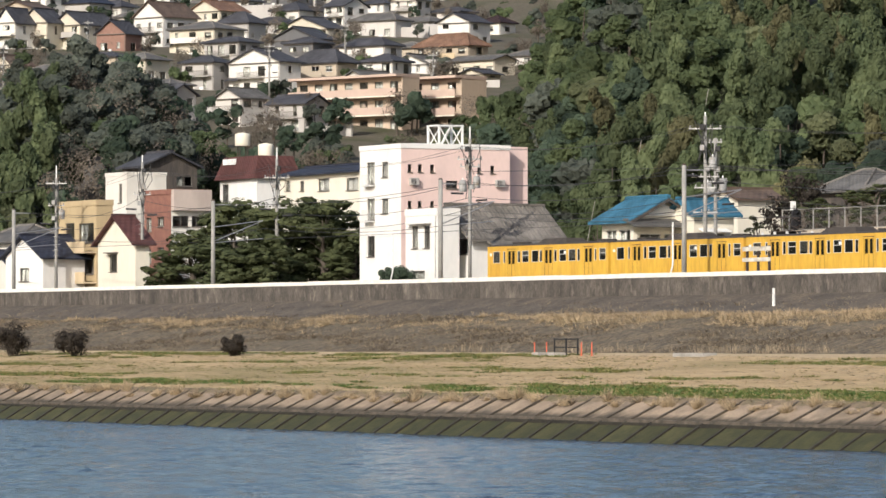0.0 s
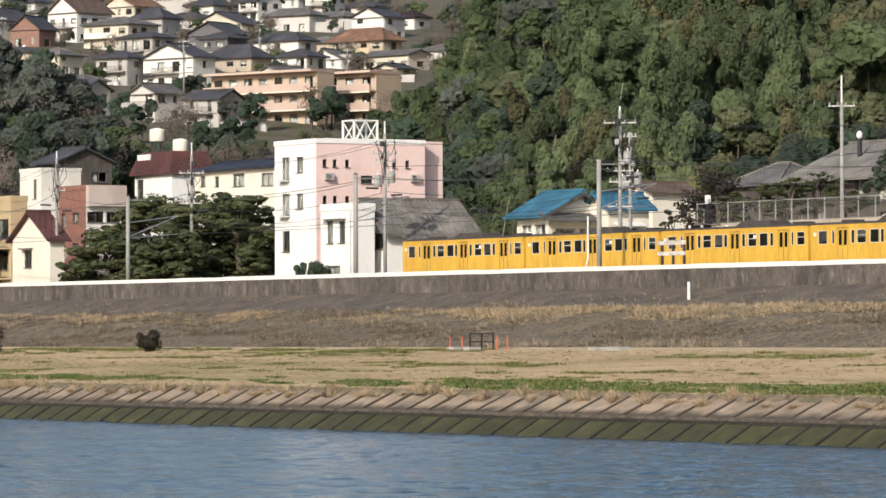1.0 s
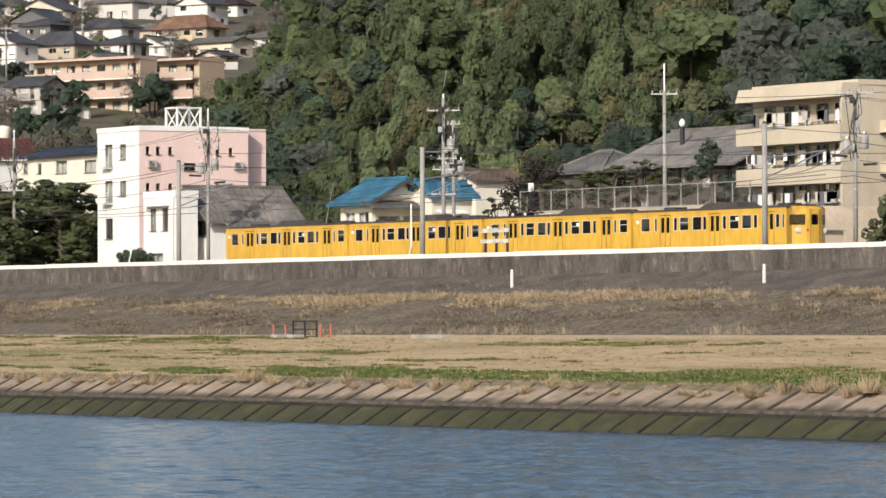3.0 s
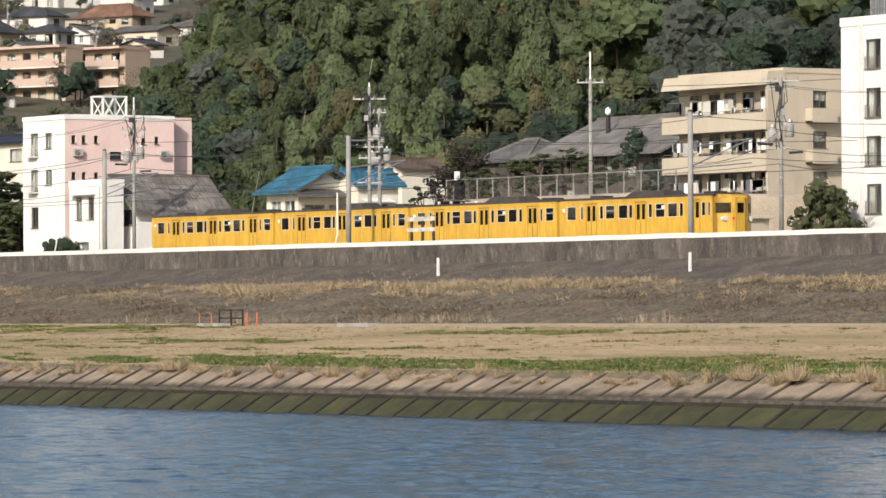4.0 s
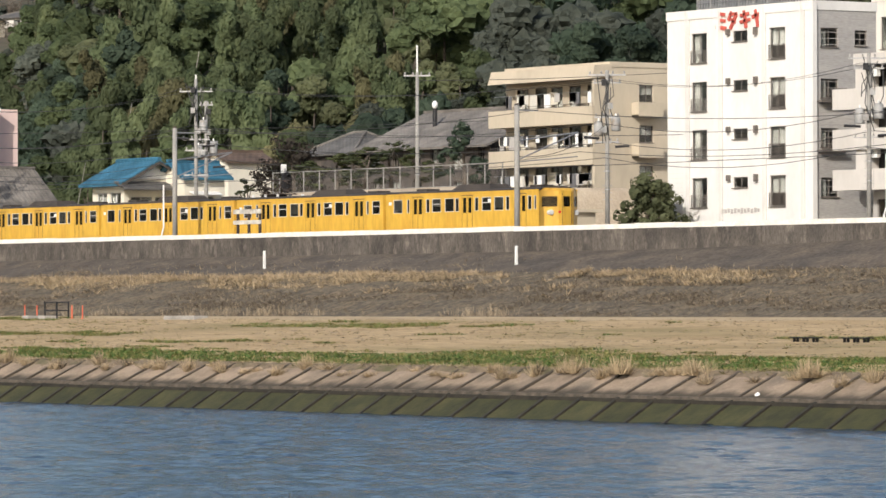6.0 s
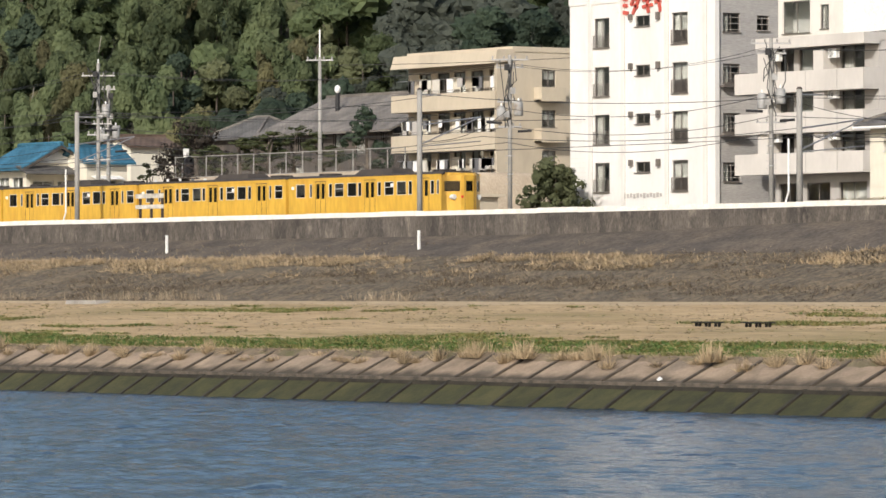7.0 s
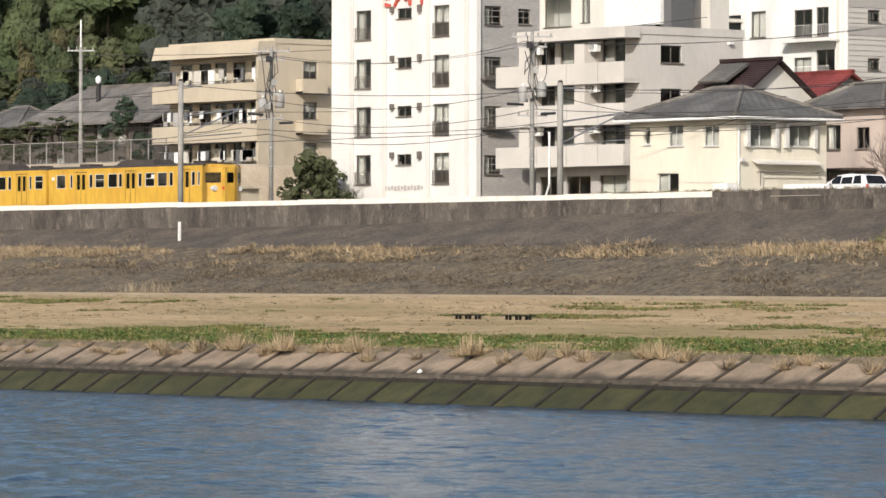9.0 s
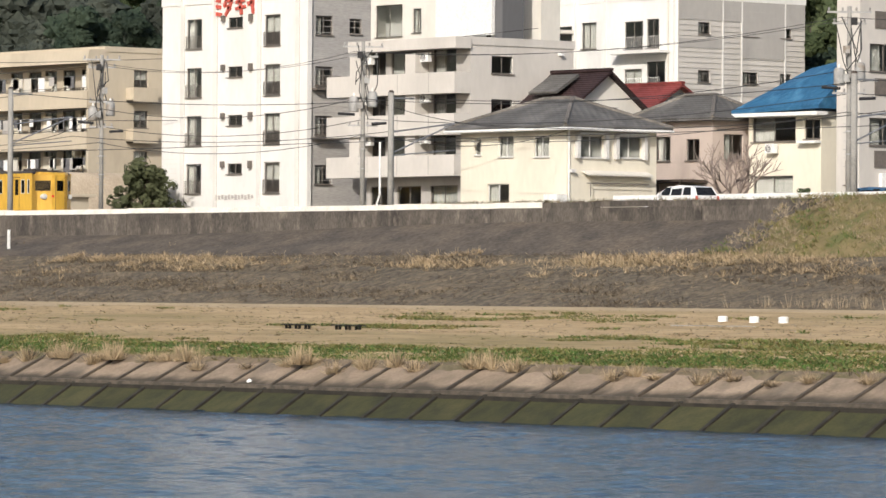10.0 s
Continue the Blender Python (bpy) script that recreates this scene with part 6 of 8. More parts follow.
def leaf_mesh(name, quads, which, mats, trunks=None):
    """One mesh of many small leaf blades (n x 3 or 4 corners) and, joined to it, the trunks."""
    quads = np.asarray(quads, dtype=np.float32)
    n, k = quads.shape[:2]
    tv, tf = (trunks.v, trunks.f) if trunks else ([], [])
    me = bpy.data.meshes.new(name)
    verts = np.concatenate([quads.reshape(-1, 3), np.asarray(tv, dtype=np.float32).reshape(-1, 3)])
    me.vertices.add(len(verts))
    me.vertices.foreach_set("co", verts.ravel())
    loops = [np.arange(n * k, dtype=np.int32)] + [np.asarray(f, dtype=np.int32) + n * k for f in tf]
    sizes = np.concatenate([np.full(n, k), np.asarray([len(f) for f in tf], dtype=int)]).astype(np.int32)
    flat = np.concatenate(loops)
    me.loops.add(len(flat))
    me.loops.foreach_set("vertex_index", flat)
    me.polygons.add(len(sizes))
    me.polygons.foreach_set("loop_start", np.concatenate([[0], np.cumsum(sizes)[:-1]]).astype(np.int32))
    me.polygons.foreach_set("material_index", np.concatenate([np.asarray(which), np.full(len(tf), len(mats))]).astype(np.int32))
    for m in [*mats, BARK]:
        me.materials.append(m)
    me.update(calc_edges=True)
    me.validate()
    return me


RNG = np.random.default_rng(7)


# leaves grow thickest on the side that gets the light
SUNWARD = np.array([0.5, -0.7, 0.6])


def crown(center, radius, tall, leaves, size, clumps, lean=0.35):
    """Leaf blades on a heap of uneven clumps inside an egg-shaped crown."""
    c = np.asarray(center)
    k = RNG.normal(size=(clumps, 3))
    k /= np.linalg.norm(k, axis=1)[:, None]
    k *= (RNG.random(clumps) ** 0.5)[:, None] * np.array([radius * 0.75, radius * 0.75, tall * 0.42])
    rad = RNG.uniform(0.22, 0.46, clumps) * radius
    pick = RNG.integers(0, clumps, leaves)
    d = RNG.normal(size=(leaves, 3)) + SUNWARD * lean
    d /= np.linalg.norm(d, axis=1)[:, None]
    p = c + k[pick] + d * (rad[pick] * RNG.uniform(0.84, 1.06, leaves))[:, None]
    out = (p - c) / np.array([radius, radius, tall * 0.5])
    nrm = d * 0.8 + out * 0.6 + RNG.normal(scale=0.12, size=(leaves, 3))
    nrm /= np.linalg.norm(nrm, axis=1)[:, None]
    u = np.cross(nrm, RNG.normal(size=(leaves, 3)))
    u /= np.linalg.norm(u, axis=1)[:, None] + 1e-6
    w = np.cross(nrm, u)
    s = size * RNG.uniform(0.6, 1.3, leaves)[:, None]
    inner = RNG.random(leaves) < 0.14
    s[inner] *= 1.7
    p[inner] -= d[inner] * (rad[pick][inner] * 0.35)[:, None]
    u, w = u * s, w * s * RNG.uniform(0.45, 0.9, leaves)[:, None]
    return np.stack([p - u, p - w * 0.9, p + u, p + w], axis=1)


def sphere_net(cuts):
    """A unit icosphere as vertices and triangles."""
    bm = bmesh.new()
    bmesh.ops.create_icosphere(bm, subdivisions=cuts, radius=1.0)
    v = np.array([p.co[:] for p in bm.verts])
    f = np.array([[p.index for p in t.verts] for t in bm.faces])
    bm.free()
    return v, f


NETS = {cuts: sphere_net(cuts) for cuts in (2, 3)}


def lobes(centres, radii, tall, cuts, ragged=0.17):
    """Dense ragged leaf masses: the inner foliage of each bough, thick towards the light."""
    out = []
    light = SUNWARD / np.linalg.norm(SUNWARD)
    net_v, net_f = NETS[cuts]
    keep = net_f[(net_v[net_f].mean(1) @ light) > -0.05]
    for c, r in zip(centres, radii):
        v = net_v * (1 + RNG.normal(scale=ragged, size=len(net_v)))[:, None]
        v = v * np.array([r, r, r * tall]) + c
        out.append(v[keep])
    return np.concatenate(out)


def boughs(x, y, z, h, r, n):
    """Bough centres and radii of a broadleaved crown."""
    k = RNG.normal(size=(n, 3))
    k /= np.linalg.norm(k, axis=1)[:, None]
    k *= (RNG.random(n) ** 0.45)[:, None] * np.array([r * 0.78, r * 0.78, h * 0.34])
    k[:, 2] += h * 0.6 - 0.1 * (k[:, 0] ** 2 + k[:, 1] ** 2) / r
    return k + np.array([x, y, z]), RNG.uniform(0.2, 0.42, n) * r


def plumes(x, y, z, h, r, n):
    """Bough centres and radii of a bamboo clump: culms whose leafy tops arch over and droop."""
    cs, rs = [], []
    for k in range(n):
        a, lean = RNG.uniform(0, 6.283), RNG.uniform(0.3, 1.1) * r
        top = h * RNG.uniform(0.75, 1.15)
        bx, by = x + RNG.normal() * r * 0.45, y + RNG.normal() * r * 0.45
        for t in (0.45, 0.7, 0.9, 1.04):
            cs.append((bx + math.cos(a) * lean * t ** 2.2, by + math.sin(a) * lean * t ** 2.2, z + top * (0.2 + 0.85 * t - 0.14 * t ** 4)))
            rs.append(r * (0.34 - 0.16 * t) * RNG.uniform(0.8, 1.25))
    return np.array(cs), np.array(rs)


def sprays(centres, radii, tall, leaves, size, droop):
    """Single leaf blades that stand out of the boughs and break their outline."""
    pick = RNG.integers(0, len(radii), leaves)
    d = RNG.normal(size=(leaves, 3)) + SUNWARD * 0.9
    d /= np.linalg.norm(d, axis=1)[:, None]
    p = centres[pick] + d * (radii[pick] * RNG.uniform(0.9, 1.28, leaves))[:, None] * np.array([1, 1, tall])
    nrm = d + RNG.normal(scale=0.22, size=(leaves, 3))
    nrm /= np.linalg.norm(nrm, axis=1)[:, None]
    along = RNG.normal(size=(leaves, 3)) + np.array([0, 0, -droop])
    u = along - nrm * (along * nrm).sum(1)[:, None]
    u /= np.linalg.norm(u, axis=1)[:, None] + 1e-6
    v = np.cross(nrm, u)
    s = size * RNG.uniform(0.6, 1.3, leaves)[:, None]
    return np.stack([p - v * s * 0.5, p + v * s * 0.5, p + u * s * 1.5], 1)


def wood(name, label, spots, leaves, size, cuts=2):
    """spots: (x, y, ground, height, radius, leaf kind)."""
    quads, kinds, trunks = [], [], Geo()
    for x, y, z, h, r, kind in spots:
        if kind in (2, 5):
            c, rad = plumes(x, y, z, h * 1.1, r * 1.15, 3)
            tall, droop = 1.5, 2.2
        else:
            c, rad = boughs(x, y, z, h, r, int(5 + r * 1.3))
            tall, droop = 0.85, 0.3
        if kind == 4:
            q = sprays(c, rad * 1.5, 1.2, leaves * 2, size * 0.75, -1.0)
        else:
            q = np.concatenate([lobes(c, rad, tall, cuts, 0.14 if cuts == 3 else 0.24), sprays(c, rad, tall, leaves, size * (1.3 if droop > 1 else 1.0), droop)])
        quads.append(q)
        kinds.append(np.full(len(q), kind + 7 * random.choice((0, 0, 1, 2))))
        lean = random.uniform(-0.4, 0.4)
        trunks.tube((x, y, z - 1.0), (x + lean, y + lean, z + h * 0.7), 0.07 + r * 0.045, 0.05, n=5, cap=False)
    return solid(name, leaf_mesh(name, np.concatenate(quads), np.concatenate(kinds), LEAVES, trunks), None, label, "trees", kind="stuff")


def polar(az, r):
    a = radians(az)
    return -r * math.sin(a), r * math.cos(a)


rw = random.Random(11)
spots = []
# the wooded hill: the slope that faces the river
for i in range(6000):
    az = rw.uniform(42.0, 62.6)
    r0 = lerp_at(az, [35, 45, 52, 57, 61], [340, 350, 385, 425, 455])
    r = r0 + 4 + 125 * rw.random() ** 1.1
    x, y = polar(az, r)
    edge = 62.15 - 0.75 * smooth01(r, 480, 640)
    if az > edge or height(x, y) < TOWN_Z + (2.0 if az > 52 else 5.0) or y < 226:
        continue
    patch = noise.noise(Vector((x * 0.016, y * 0.016, 3.0))) + 0.35 * noise.noise(Vector((x * 0.05, y * 0.05, 8.0)))
    patch -= 0.24 * (1 - smooth01(az, 55.8, 58.2))
    if patch > 0.2:
        kind, h, rad = rw.choice((2, 2, 2, 2, 2, 5, 1, 0)), rw.uniform(9, 15), rw.uniform(2.6, 4.2)
    elif patch > 0.04:
        kind, h, rad = rw.choice((2, 2, 3, 0, 1, 5)), rw.uniform(7, 13), rw.uniform(2.8, 5.2)
    elif patch > -0.12:
        kind, h, rad = rw.choice((1, 1, 0, 0, 3, 2)), rw.uniform(7, 12), rw.uniform(2.8, 5.4)
    else:
        kind, h, rad = rw.choice((0, 0, 0, 0, 1, 6)), rw.uniform(8, 13), rw.uniform(3.0, 5.6)
    if kind not in (2, 5) and rw.random() < 0.25:
        h, rad = h * 1.35, rad * 1.25
    if any((x - q[0]) ** 2 + (y - q[1]) ** 2 < (0.58 * (rad + q[4])) ** 2 for q in spots):
        continue
    spots.append((x, y, height(x, y), h, rad, kind))
for i in range(400):
    az, r = rw.uniform(59.6, 61.9), rw.uniform(600, 860)
    x, y = polar(az, r)
    if az < 62.2 - 1.5 * smooth01(r, 640, 860) and not any((x - q[0]) ** 2 + (y - q[1]) ** 2 < 45 for q in spots):
        spots.append((x, y, height(x, y), rw.uniform(8, 13), rw.uniform(3.4, 5.2), rw.choice((0, 1, 1, 2, 3, 6))))
wood("woodland", "dense evergreen and bamboo woodland covering the hillside", spots, 1400, 0.2, 3)
# darker mound on the other side, and scattered trees among the houses
spots = []
for i in range(420):
    az, r = rw.uniform(65.3, 71.5), rw.uniform(500, 590)
    x, y = polar(az, r)
    bump = math.exp(-((az - 66.95) / 2.0) ** 2 - ((r - 545) / 50) ** 2)
    if bump < 0.22:
        continue
    # mostly blue-green and dark leaves: haze over the mound put into leaf colour
    kind = rw.choice((6, 6, 0, 6, 1, 4)) if az < 67.0 or r > 540 else rw.choice((2, 1, 6, 3, 2))
    spots.append((x, y, height(x, y), rw.uniform(8, 11), rw.uniform(2.6, 4.2), kind))
wood("mound_woodland", "mixed evergreen and bare trees on a mound below the houses", spots, 500, 0.24, 3)
spots = []
for i in range(430):
    az, r = rw.uniform(61.2, 70.0), rw.uniform(540, 780)
    x, y = polar(az, r)
    if r > 700 and rw.random() < 0.5:
        continue
    spots.append((x, y, height(x, y), rw.uniform(4, 7.5), rw.uniform(2.0, 3.6), rw.choice((6, 1, 4, 4, 0))))
for i in range(330):
    az, r = rw.uniform(60.0, 70.0), rw.uniform(780, 1300)
    x, y = polar(az, r)
    spots.append((x, y, height(x, y), rw.uniform(3, 5.0), rw.uniform(1.4, 2.6), rw.choice((6, 1, 4, 4, 0))))
for i in range(90):
    az, r = rw.uniform(61.2, 62.5), rw.uniform(455, 720)
    x, y = polar(az, r)
    spots.append((x, y, height(x, y), rw.uniform(6, 9), rw.uniform(2.6, 4.0), rw.choice((0, 1, 6, 3, 4))))
wood("hillside_trees", "scattered garden trees among the hillside houses", spots, 330, 0.26)


# ---- poles and lines ----
M["insulator_glaze"] = surf("weathered_porcelain", (0.42, 0.41, 0.39), (0.20, 0.19, 0.18), size=0.2, rough=0.4)
M["dull_zinc"] = surf("dull_zinc", (0.36, 0.36, 0.35), (0.24, 0.24, 0.235), size=0.4, rough=0.6, grain=0.05, stain=(0.2, 0.15, 0.1), stain_size=0.6)
def crossarm(parent, z, w, yaw_axis="x", count=4, y=0.0):
    g = Geo().box(-w / 2, w / 2, y - 0.05, y + 0.05, z - 0.05, z + 0.05)
    arm = part("crossarm", g, M["steel"], parent)
    for i in range(count):
        x = -w / 2 + 0.1 + (w - 0.2) * i / max(1, count - 1)
        part("insulator", Geo().lathe([(0.03, 0.05), (0.07, 0.09), (0.045, 0.14), (0.07, 0.18), (0.03, 0.25)], n=8, at=(x, y, z)), M["insulator_glaze"], arm)
    return arm


def utility_pole(x, y, top, base=7.6, r=0.17, arms=(), transformers=0, tip=0.0, yaw=55):
    ob = thing("utility_pole", "tall grey concrete utility pole with crossarms", "utility pole", (x, y, base), yaw, group="utility poles")
    h = top - base - tip
    part("shaft", Geo().tube((0, 0, -0.6), (0, 0, h), r, r * 0.68, n=12), M["pole"], ob, smooth=True)
    if tip:
        part("lightning_rod", Geo().tube((0, 0, h), (0, 0, h + tip), 0.06, n=8), M["whitepaint"], ob)
    for dz, w in arms:
        crossarm(ob, h - dz, w)
    for k in range(transformers):
        s = -1 if k % 2 else 1
        t = part("transformer", Geo().lathe([(0.0, 0), (0.28, 0), (0.3, 0.06), (0.3, 0.8), (0.22, 0.92), (0, 0.95)], n=14, at=(0.55 * s, -0.1, h - 3.9 - 0.3 * k)), M["dull_zinc"], ob, smooth=True)
        part("bushing", Geo().lathe([(0.03, 0), (0.07, 0.08), (0.03, 0.2)], n=8, at=(0.55 * s, -0.1, h - 2.97 - 0.3 * k)), M["whitepaint"], t)
    if len(arms) > 1:
        rj = random.Random(int(abs(x) * 10))
        for k in range(7):
            z0, z1 = h - rj.uniform(0.2, 1.2), h - rj.uniform(2.0, 4.8)
            x0, x1 = rj.uniform(-0.9, 0.9), rj.uniform(-0.5, 0.5)
            mid = ((x0 + x1) / 2 + rj.uniform(-0.5, 0.5), -0.3, (z0 + z1) / 2 - 0.3)
            part("jumper_cable", Geo().tube((x0, -0.1, z0), mid, 0.03, n=5).tube(mid, (x1, -0.12, z1), 0.03, n=5), M["wire"], ob)
        for k in range(3):
            z0, s = h - 1.0 - 1.5 * k, rj.choice((-1, 1))
            part("switch_box", Geo().box(0.2 * s - 0.16, 0.2 * s + 0.16, -0.42, -0.14, z0, z0 + 0.4), M["dull_zinc" if k else "black"], ob)
        part("cable_joint", Geo().tube((-1.5, -0.15, h - 4.3), (-0.5, -0.15, h - 4.35), 0.08, n=8), M["black"], ob)
        part("cable_joint", Geo().tube((0.5, -0.15, h - 4.9), (1.4, -0.15, h - 4.85), 0.08, n=8), M["black"], ob)
        for k in range(10):
            part("step_bolt", Geo().tube((-0.3, 0, h * 0.3 + 0.45 * k), (0.3, 0, h * 0.3 + 0.45 * k), 0.018, n=4), M["steel"], ob)
    for z in (h * 0.35, h * 0.45):
        part("band", Geo().tube((0, 0, z), (0, 0, z + 0.08), r + 0.02, n=12), M["steel"], ob)
    return ob


def railway_pole(x, top, arm=1):
    ob = thing("railway_pole", "round concrete railway pole with a steel bracket", "railway pole", (x, 168.3, 7.9), group="railway poles")
    h = top - 7.9
    part("shaft", Geo().tube((0, 0, -0.3), (0, 0, h), 0.19, 0.16, n=12), M["pole"], ob, smooth=True)
    part("cap", Geo().tube((0, 0, h), (0, 0, h + 0.12), 0.18, 0.1, n=10), M["rust"], ob)
    g = Geo().tube((0, 0, h - 2.2), (0, 4.6, h - 1.6), 0.045, n=6).tube((0, 0, h - 3.4), (0, 4.6, h - 1.6), 0.045, n=6).tube((0, 0, h - 3.5), (0, 4.6, h - 3.1), 0.035, n=6)
    part("cantilever", g, M["steel"], ob)
    part("feeder_arm", Geo().box(-0.04, 0.04, 0, 1.6, h - 0.35, h - 0.25), M["steel"], ob)
    return ob


RAIL_POLES = ((-407.8, 16.5), (-364.5, 16.2), (-323.5, 16.75), (-287.1, 16.65), (-245.4, 16.75), (-208.2, 15.5), (-171.6, 15.45), (-132.0, 15.4), (-450.0, 16.3))
for x, top in RAIL_POLES:
    railway_pole(x, top)
UTIL = ((-423.2, 21.2, ((0.5, 2.0), (2.6, 1.6)), 1, 1.2), (-403.1, 21.5, ((1.2, 1.8), (3.0, 1.6)), 0, 0.6), (-374.6, 21.2, ((1.6, 2.2), (4.2, 1.8)), 0, 1.0), (-339.0, 21.6, ((1.6, 2.0), (2.2, 1.6)), 2, 1.0), (-302.3, 21.2, ((0.9, 2.4), (4.4, 2.0), (5.2, 1.6), (7.0, 1.8)), 1, 0.3), (-250.8, 19.4, ((0.3, 2.4), (0.8, 1.8), (3.0, 1.6), (4.6, 1.5)), 2, 0.0), (-224.1, 19.3, ((0.3, 2.4), (0.9, 1.8), (5.0, 1.8)), 2, 0.0), (-182.9, 19.7, ((0.3, 2.4), (0.9, 1.8), (4.6, 1.8)), 2, 0.0))
for x, top, arms, tr, tip in UTIL:
    utility_pole(x, 179.0, top, arms=arms, transformers=tr, tip=tip)
utility_pole(-305.9, 182.0, 19.5, arms=((0.3, 1.0), (3.2, 1.8), (4.0, 1.6)), transformers=2)
utility_pole(-283.6, 186.0, 22.7, arms=((0.25, 1.9),), tip=1.9)


def cable(a, b2, sag, r=0.02, name="overhead_cable", label="thin dark overhead cable", group="overhead cables"):
    g, n = Geo(), 10
    a, b2 = Vector(a), Vector(b2)
    d = (b2 - a).normalized()
    u = d.cross(Vector((0, 0, 1))).normalized()
    w = u.cross(d)
    for k in range(n + 1):
        c = a.lerp(b2, k / n) - Vector((0, 0, sag * 4 * (k / n) * (1 - k / n)))
        g.v += [tuple(c + u * r), tuple(c + w * r), tuple(c - u * r), tuple(c - w * r)]
    for k in range(n):
        for j in range(4):
            i = 4 * k
            g.f.append((i + j, i + (j + 1) % 4, i + 4 + (j + 1) % 4, i + 4 + j))
            g.m.append(0)
    return solid(name, g, M["wire"], label, "cable", group=group)


tops = [(-470.0, 21.0)] + [(x, top - tip) for x, top, _, _, tip in UTIL] + [(-140.0, 19.5)]
for (x0, z0), (x1, z1) in zip(tops, tops[1:]):
    for dz, dy, sag in ((0.6, -0.6, 0.9), (0.6, 0.6, 0.8), (3.4, -0.4, 0.9), (4.6, 0.2, 0.8), (5.6, -0.2, 0.9)):
        cable((x0, 179 + dy, z0 - dz), (x1, 179 + dy, z1 - dz), sag, r=0.014 if dz < 1 else 0.02)
poles = sorted((x, top) for x, top in RAIL_POLES)
for (x0, z0), (x1, z1) in zip(poles, poles[1:]):
    cable((x0, 173.0, 13.95), (x1, 173.0, 13.95), 0.7, r=0.02, label="railway messenger cable over the track")
    cable((x0, 173.0, 13.05), (x1, 173.0, 13.05), 0.02, r=0.02, label="railway contact cable over the track")
    cable((x0, 169.6, z0 - 0.3), (x1, 169.6, z1 - 0.3), 0.5, r=0.02, label="feeder cable along the railway")
for a, c in (((-287.1, 168.3, 13.5), (-356.3, 183.0, 15.5)), ((-245.4, 168.3, 13.6), (-250.8, 179.0, 16.0)), ((-224.1, 179.0, 16.0), (-213.5, 186.0, 14.2)), ((-208.2, 168.3, 13.0), (-213.5, 186.0, 14.0)), ((-339.0, 179.0, 18.0), (-300.0, 260.0, 22.0)), ((-283.6, 186.0, 20.2), (-250.0, 215.0, 22.5)), ((-302.3, 177.0, 17.2), (-237.0, 200.0, 16.0))):
    cable(a, c, 0.7)
# slim white pipes bent at the foot, beside the road
for x in (-284.7, -206.3, -327.0):
    g = Geo().tube((0, 0, 1.4), (0, 0, 4.3), 0.06, n=8).tube((0, 0, 1.4), (-0.25, 0, 0.9), 0.06, n=8).tube((-0.25, 0, 0.9), (-0.25, 0, -0.1), 0.06, n=8)
    solid("marker_pipe", g, M["whitepaint"], "slim white steel pipe with a bent foot", "post", (x, 166.0, ROAD_Z), group="white marker pipes")

# railway signal behind the track
sig = thing("railway_signal", "railway signal with a black oval head on a post", "railway signal", (-287.4, 177.4, 7.7))
part("post", Geo().tube((0, 0, -0.2), (0, 0, 6.3), 0.08, n=10), M["steel"], sig)
head = part("head", Geo().extrude([(0.36 * math.sin(a), 5.3 + 0.36 * math.cos(a) + (0.38 if math.cos(a) > 0 else -0.38)) for a in [k * math.pi / 8 for k in range(16)]], "x", 0.1, 0.3), M["black"], sig)
for z in (4.85, 5.3, 5.75):
    part("hood", Geo().tube((0.3, 0, z), (0.55, 0, z), 0.13, n=12, cap=False), M["black"], head)
part("plate", Geo().box(-0.2, -0.15, -0.22, 0.22, 6.0, 6.6), M["whitepaint"], sig)
g = Geo()
for y in (-0.25, 0.25):
    g.tube((-0.3, y, 0), (-0.3, y, 5.6), 0.03, n=5)
for k in range(14):
    g.tube((-0.3, -0.25, 0.4 * k + 0.2), (-0.3, 0.25, 0.4 * k + 0.2), 0.02, n=4)
part("ladder", g, M["steel"], sig)

M["weathered_plank"] = surf("weathered_white_plank", (0.62, 0.59, 0.53), (0.42, 0.40, 0.36), size=0.5, rough=0.85, grain=0.05, stain=(0.28, 0.25, 0.21), stain_size=0.8)
# white plank barrier by the road
rack = thing("plank_barrier", "white two-plank wooden barrier beside the road", "barrier", (-275.5, 166.0, ROAD_Z))
for z0, z1 in ((2.15, 2.45), (1.45, 1.72)):
    part("plank", Geo().box(0.1, 3.6, -0.08, 0.0, z0, z1), M["weathered_plank"], rack)
for x in (0.5, 1.9, 3.3):
    part("post", Geo().box(x - 0.08, x + 0.08, 0.0, 0.14, -0.1, 2.5), M["rust"], rack)

# ---- sandy retaining bank with its mesh fence ----
M["sandwall"] = surf("sandy_shotcrete", (0.46, 0.385, 0.29), (0.40, 0.33, 0.245), size=1.8, rough=0.95, bump=0.12, grain=0.12, stain=(0.33, 0.27, 0.20), stain_size=3.0)
g = Geo()
cols = 60
for i in range(cols + 1):
    x = -303.5 + (-267.5 + 303.5) * i / cols
    top = 12.45 - 4.5 * smooth01(-296.0 - x, 0, 8.0) - 5.3 * smooth01(x, -271, -267.5)
    for j, (y, k) in enumerate(((179.4, 0.0), (179.7, 0.3), (180.0, 0.6), (180.6, 0.85), (181.6, 1.0), (200.0, 1.0))):
        wob = 0.25 * noise.noise(Vector((x * 0.25, k * 3, 1.0)))
        g.v.append((x, y + wob * (k < 1), 7.2 + (top - 7.2) * k + (0.12 * wob if k == 1 else 0)))
for i in range(cols):
    for j in range(5):
        a = i * 6 + j
        g.f.append((a, a + 6, a + 7, a + 1))
        g.m.append(0)
solid("wall_retaining", g, M["sandwall"], "sandy sprayed-concrete retaining bank behind the track", "wall", kind="structure", smooth=True)
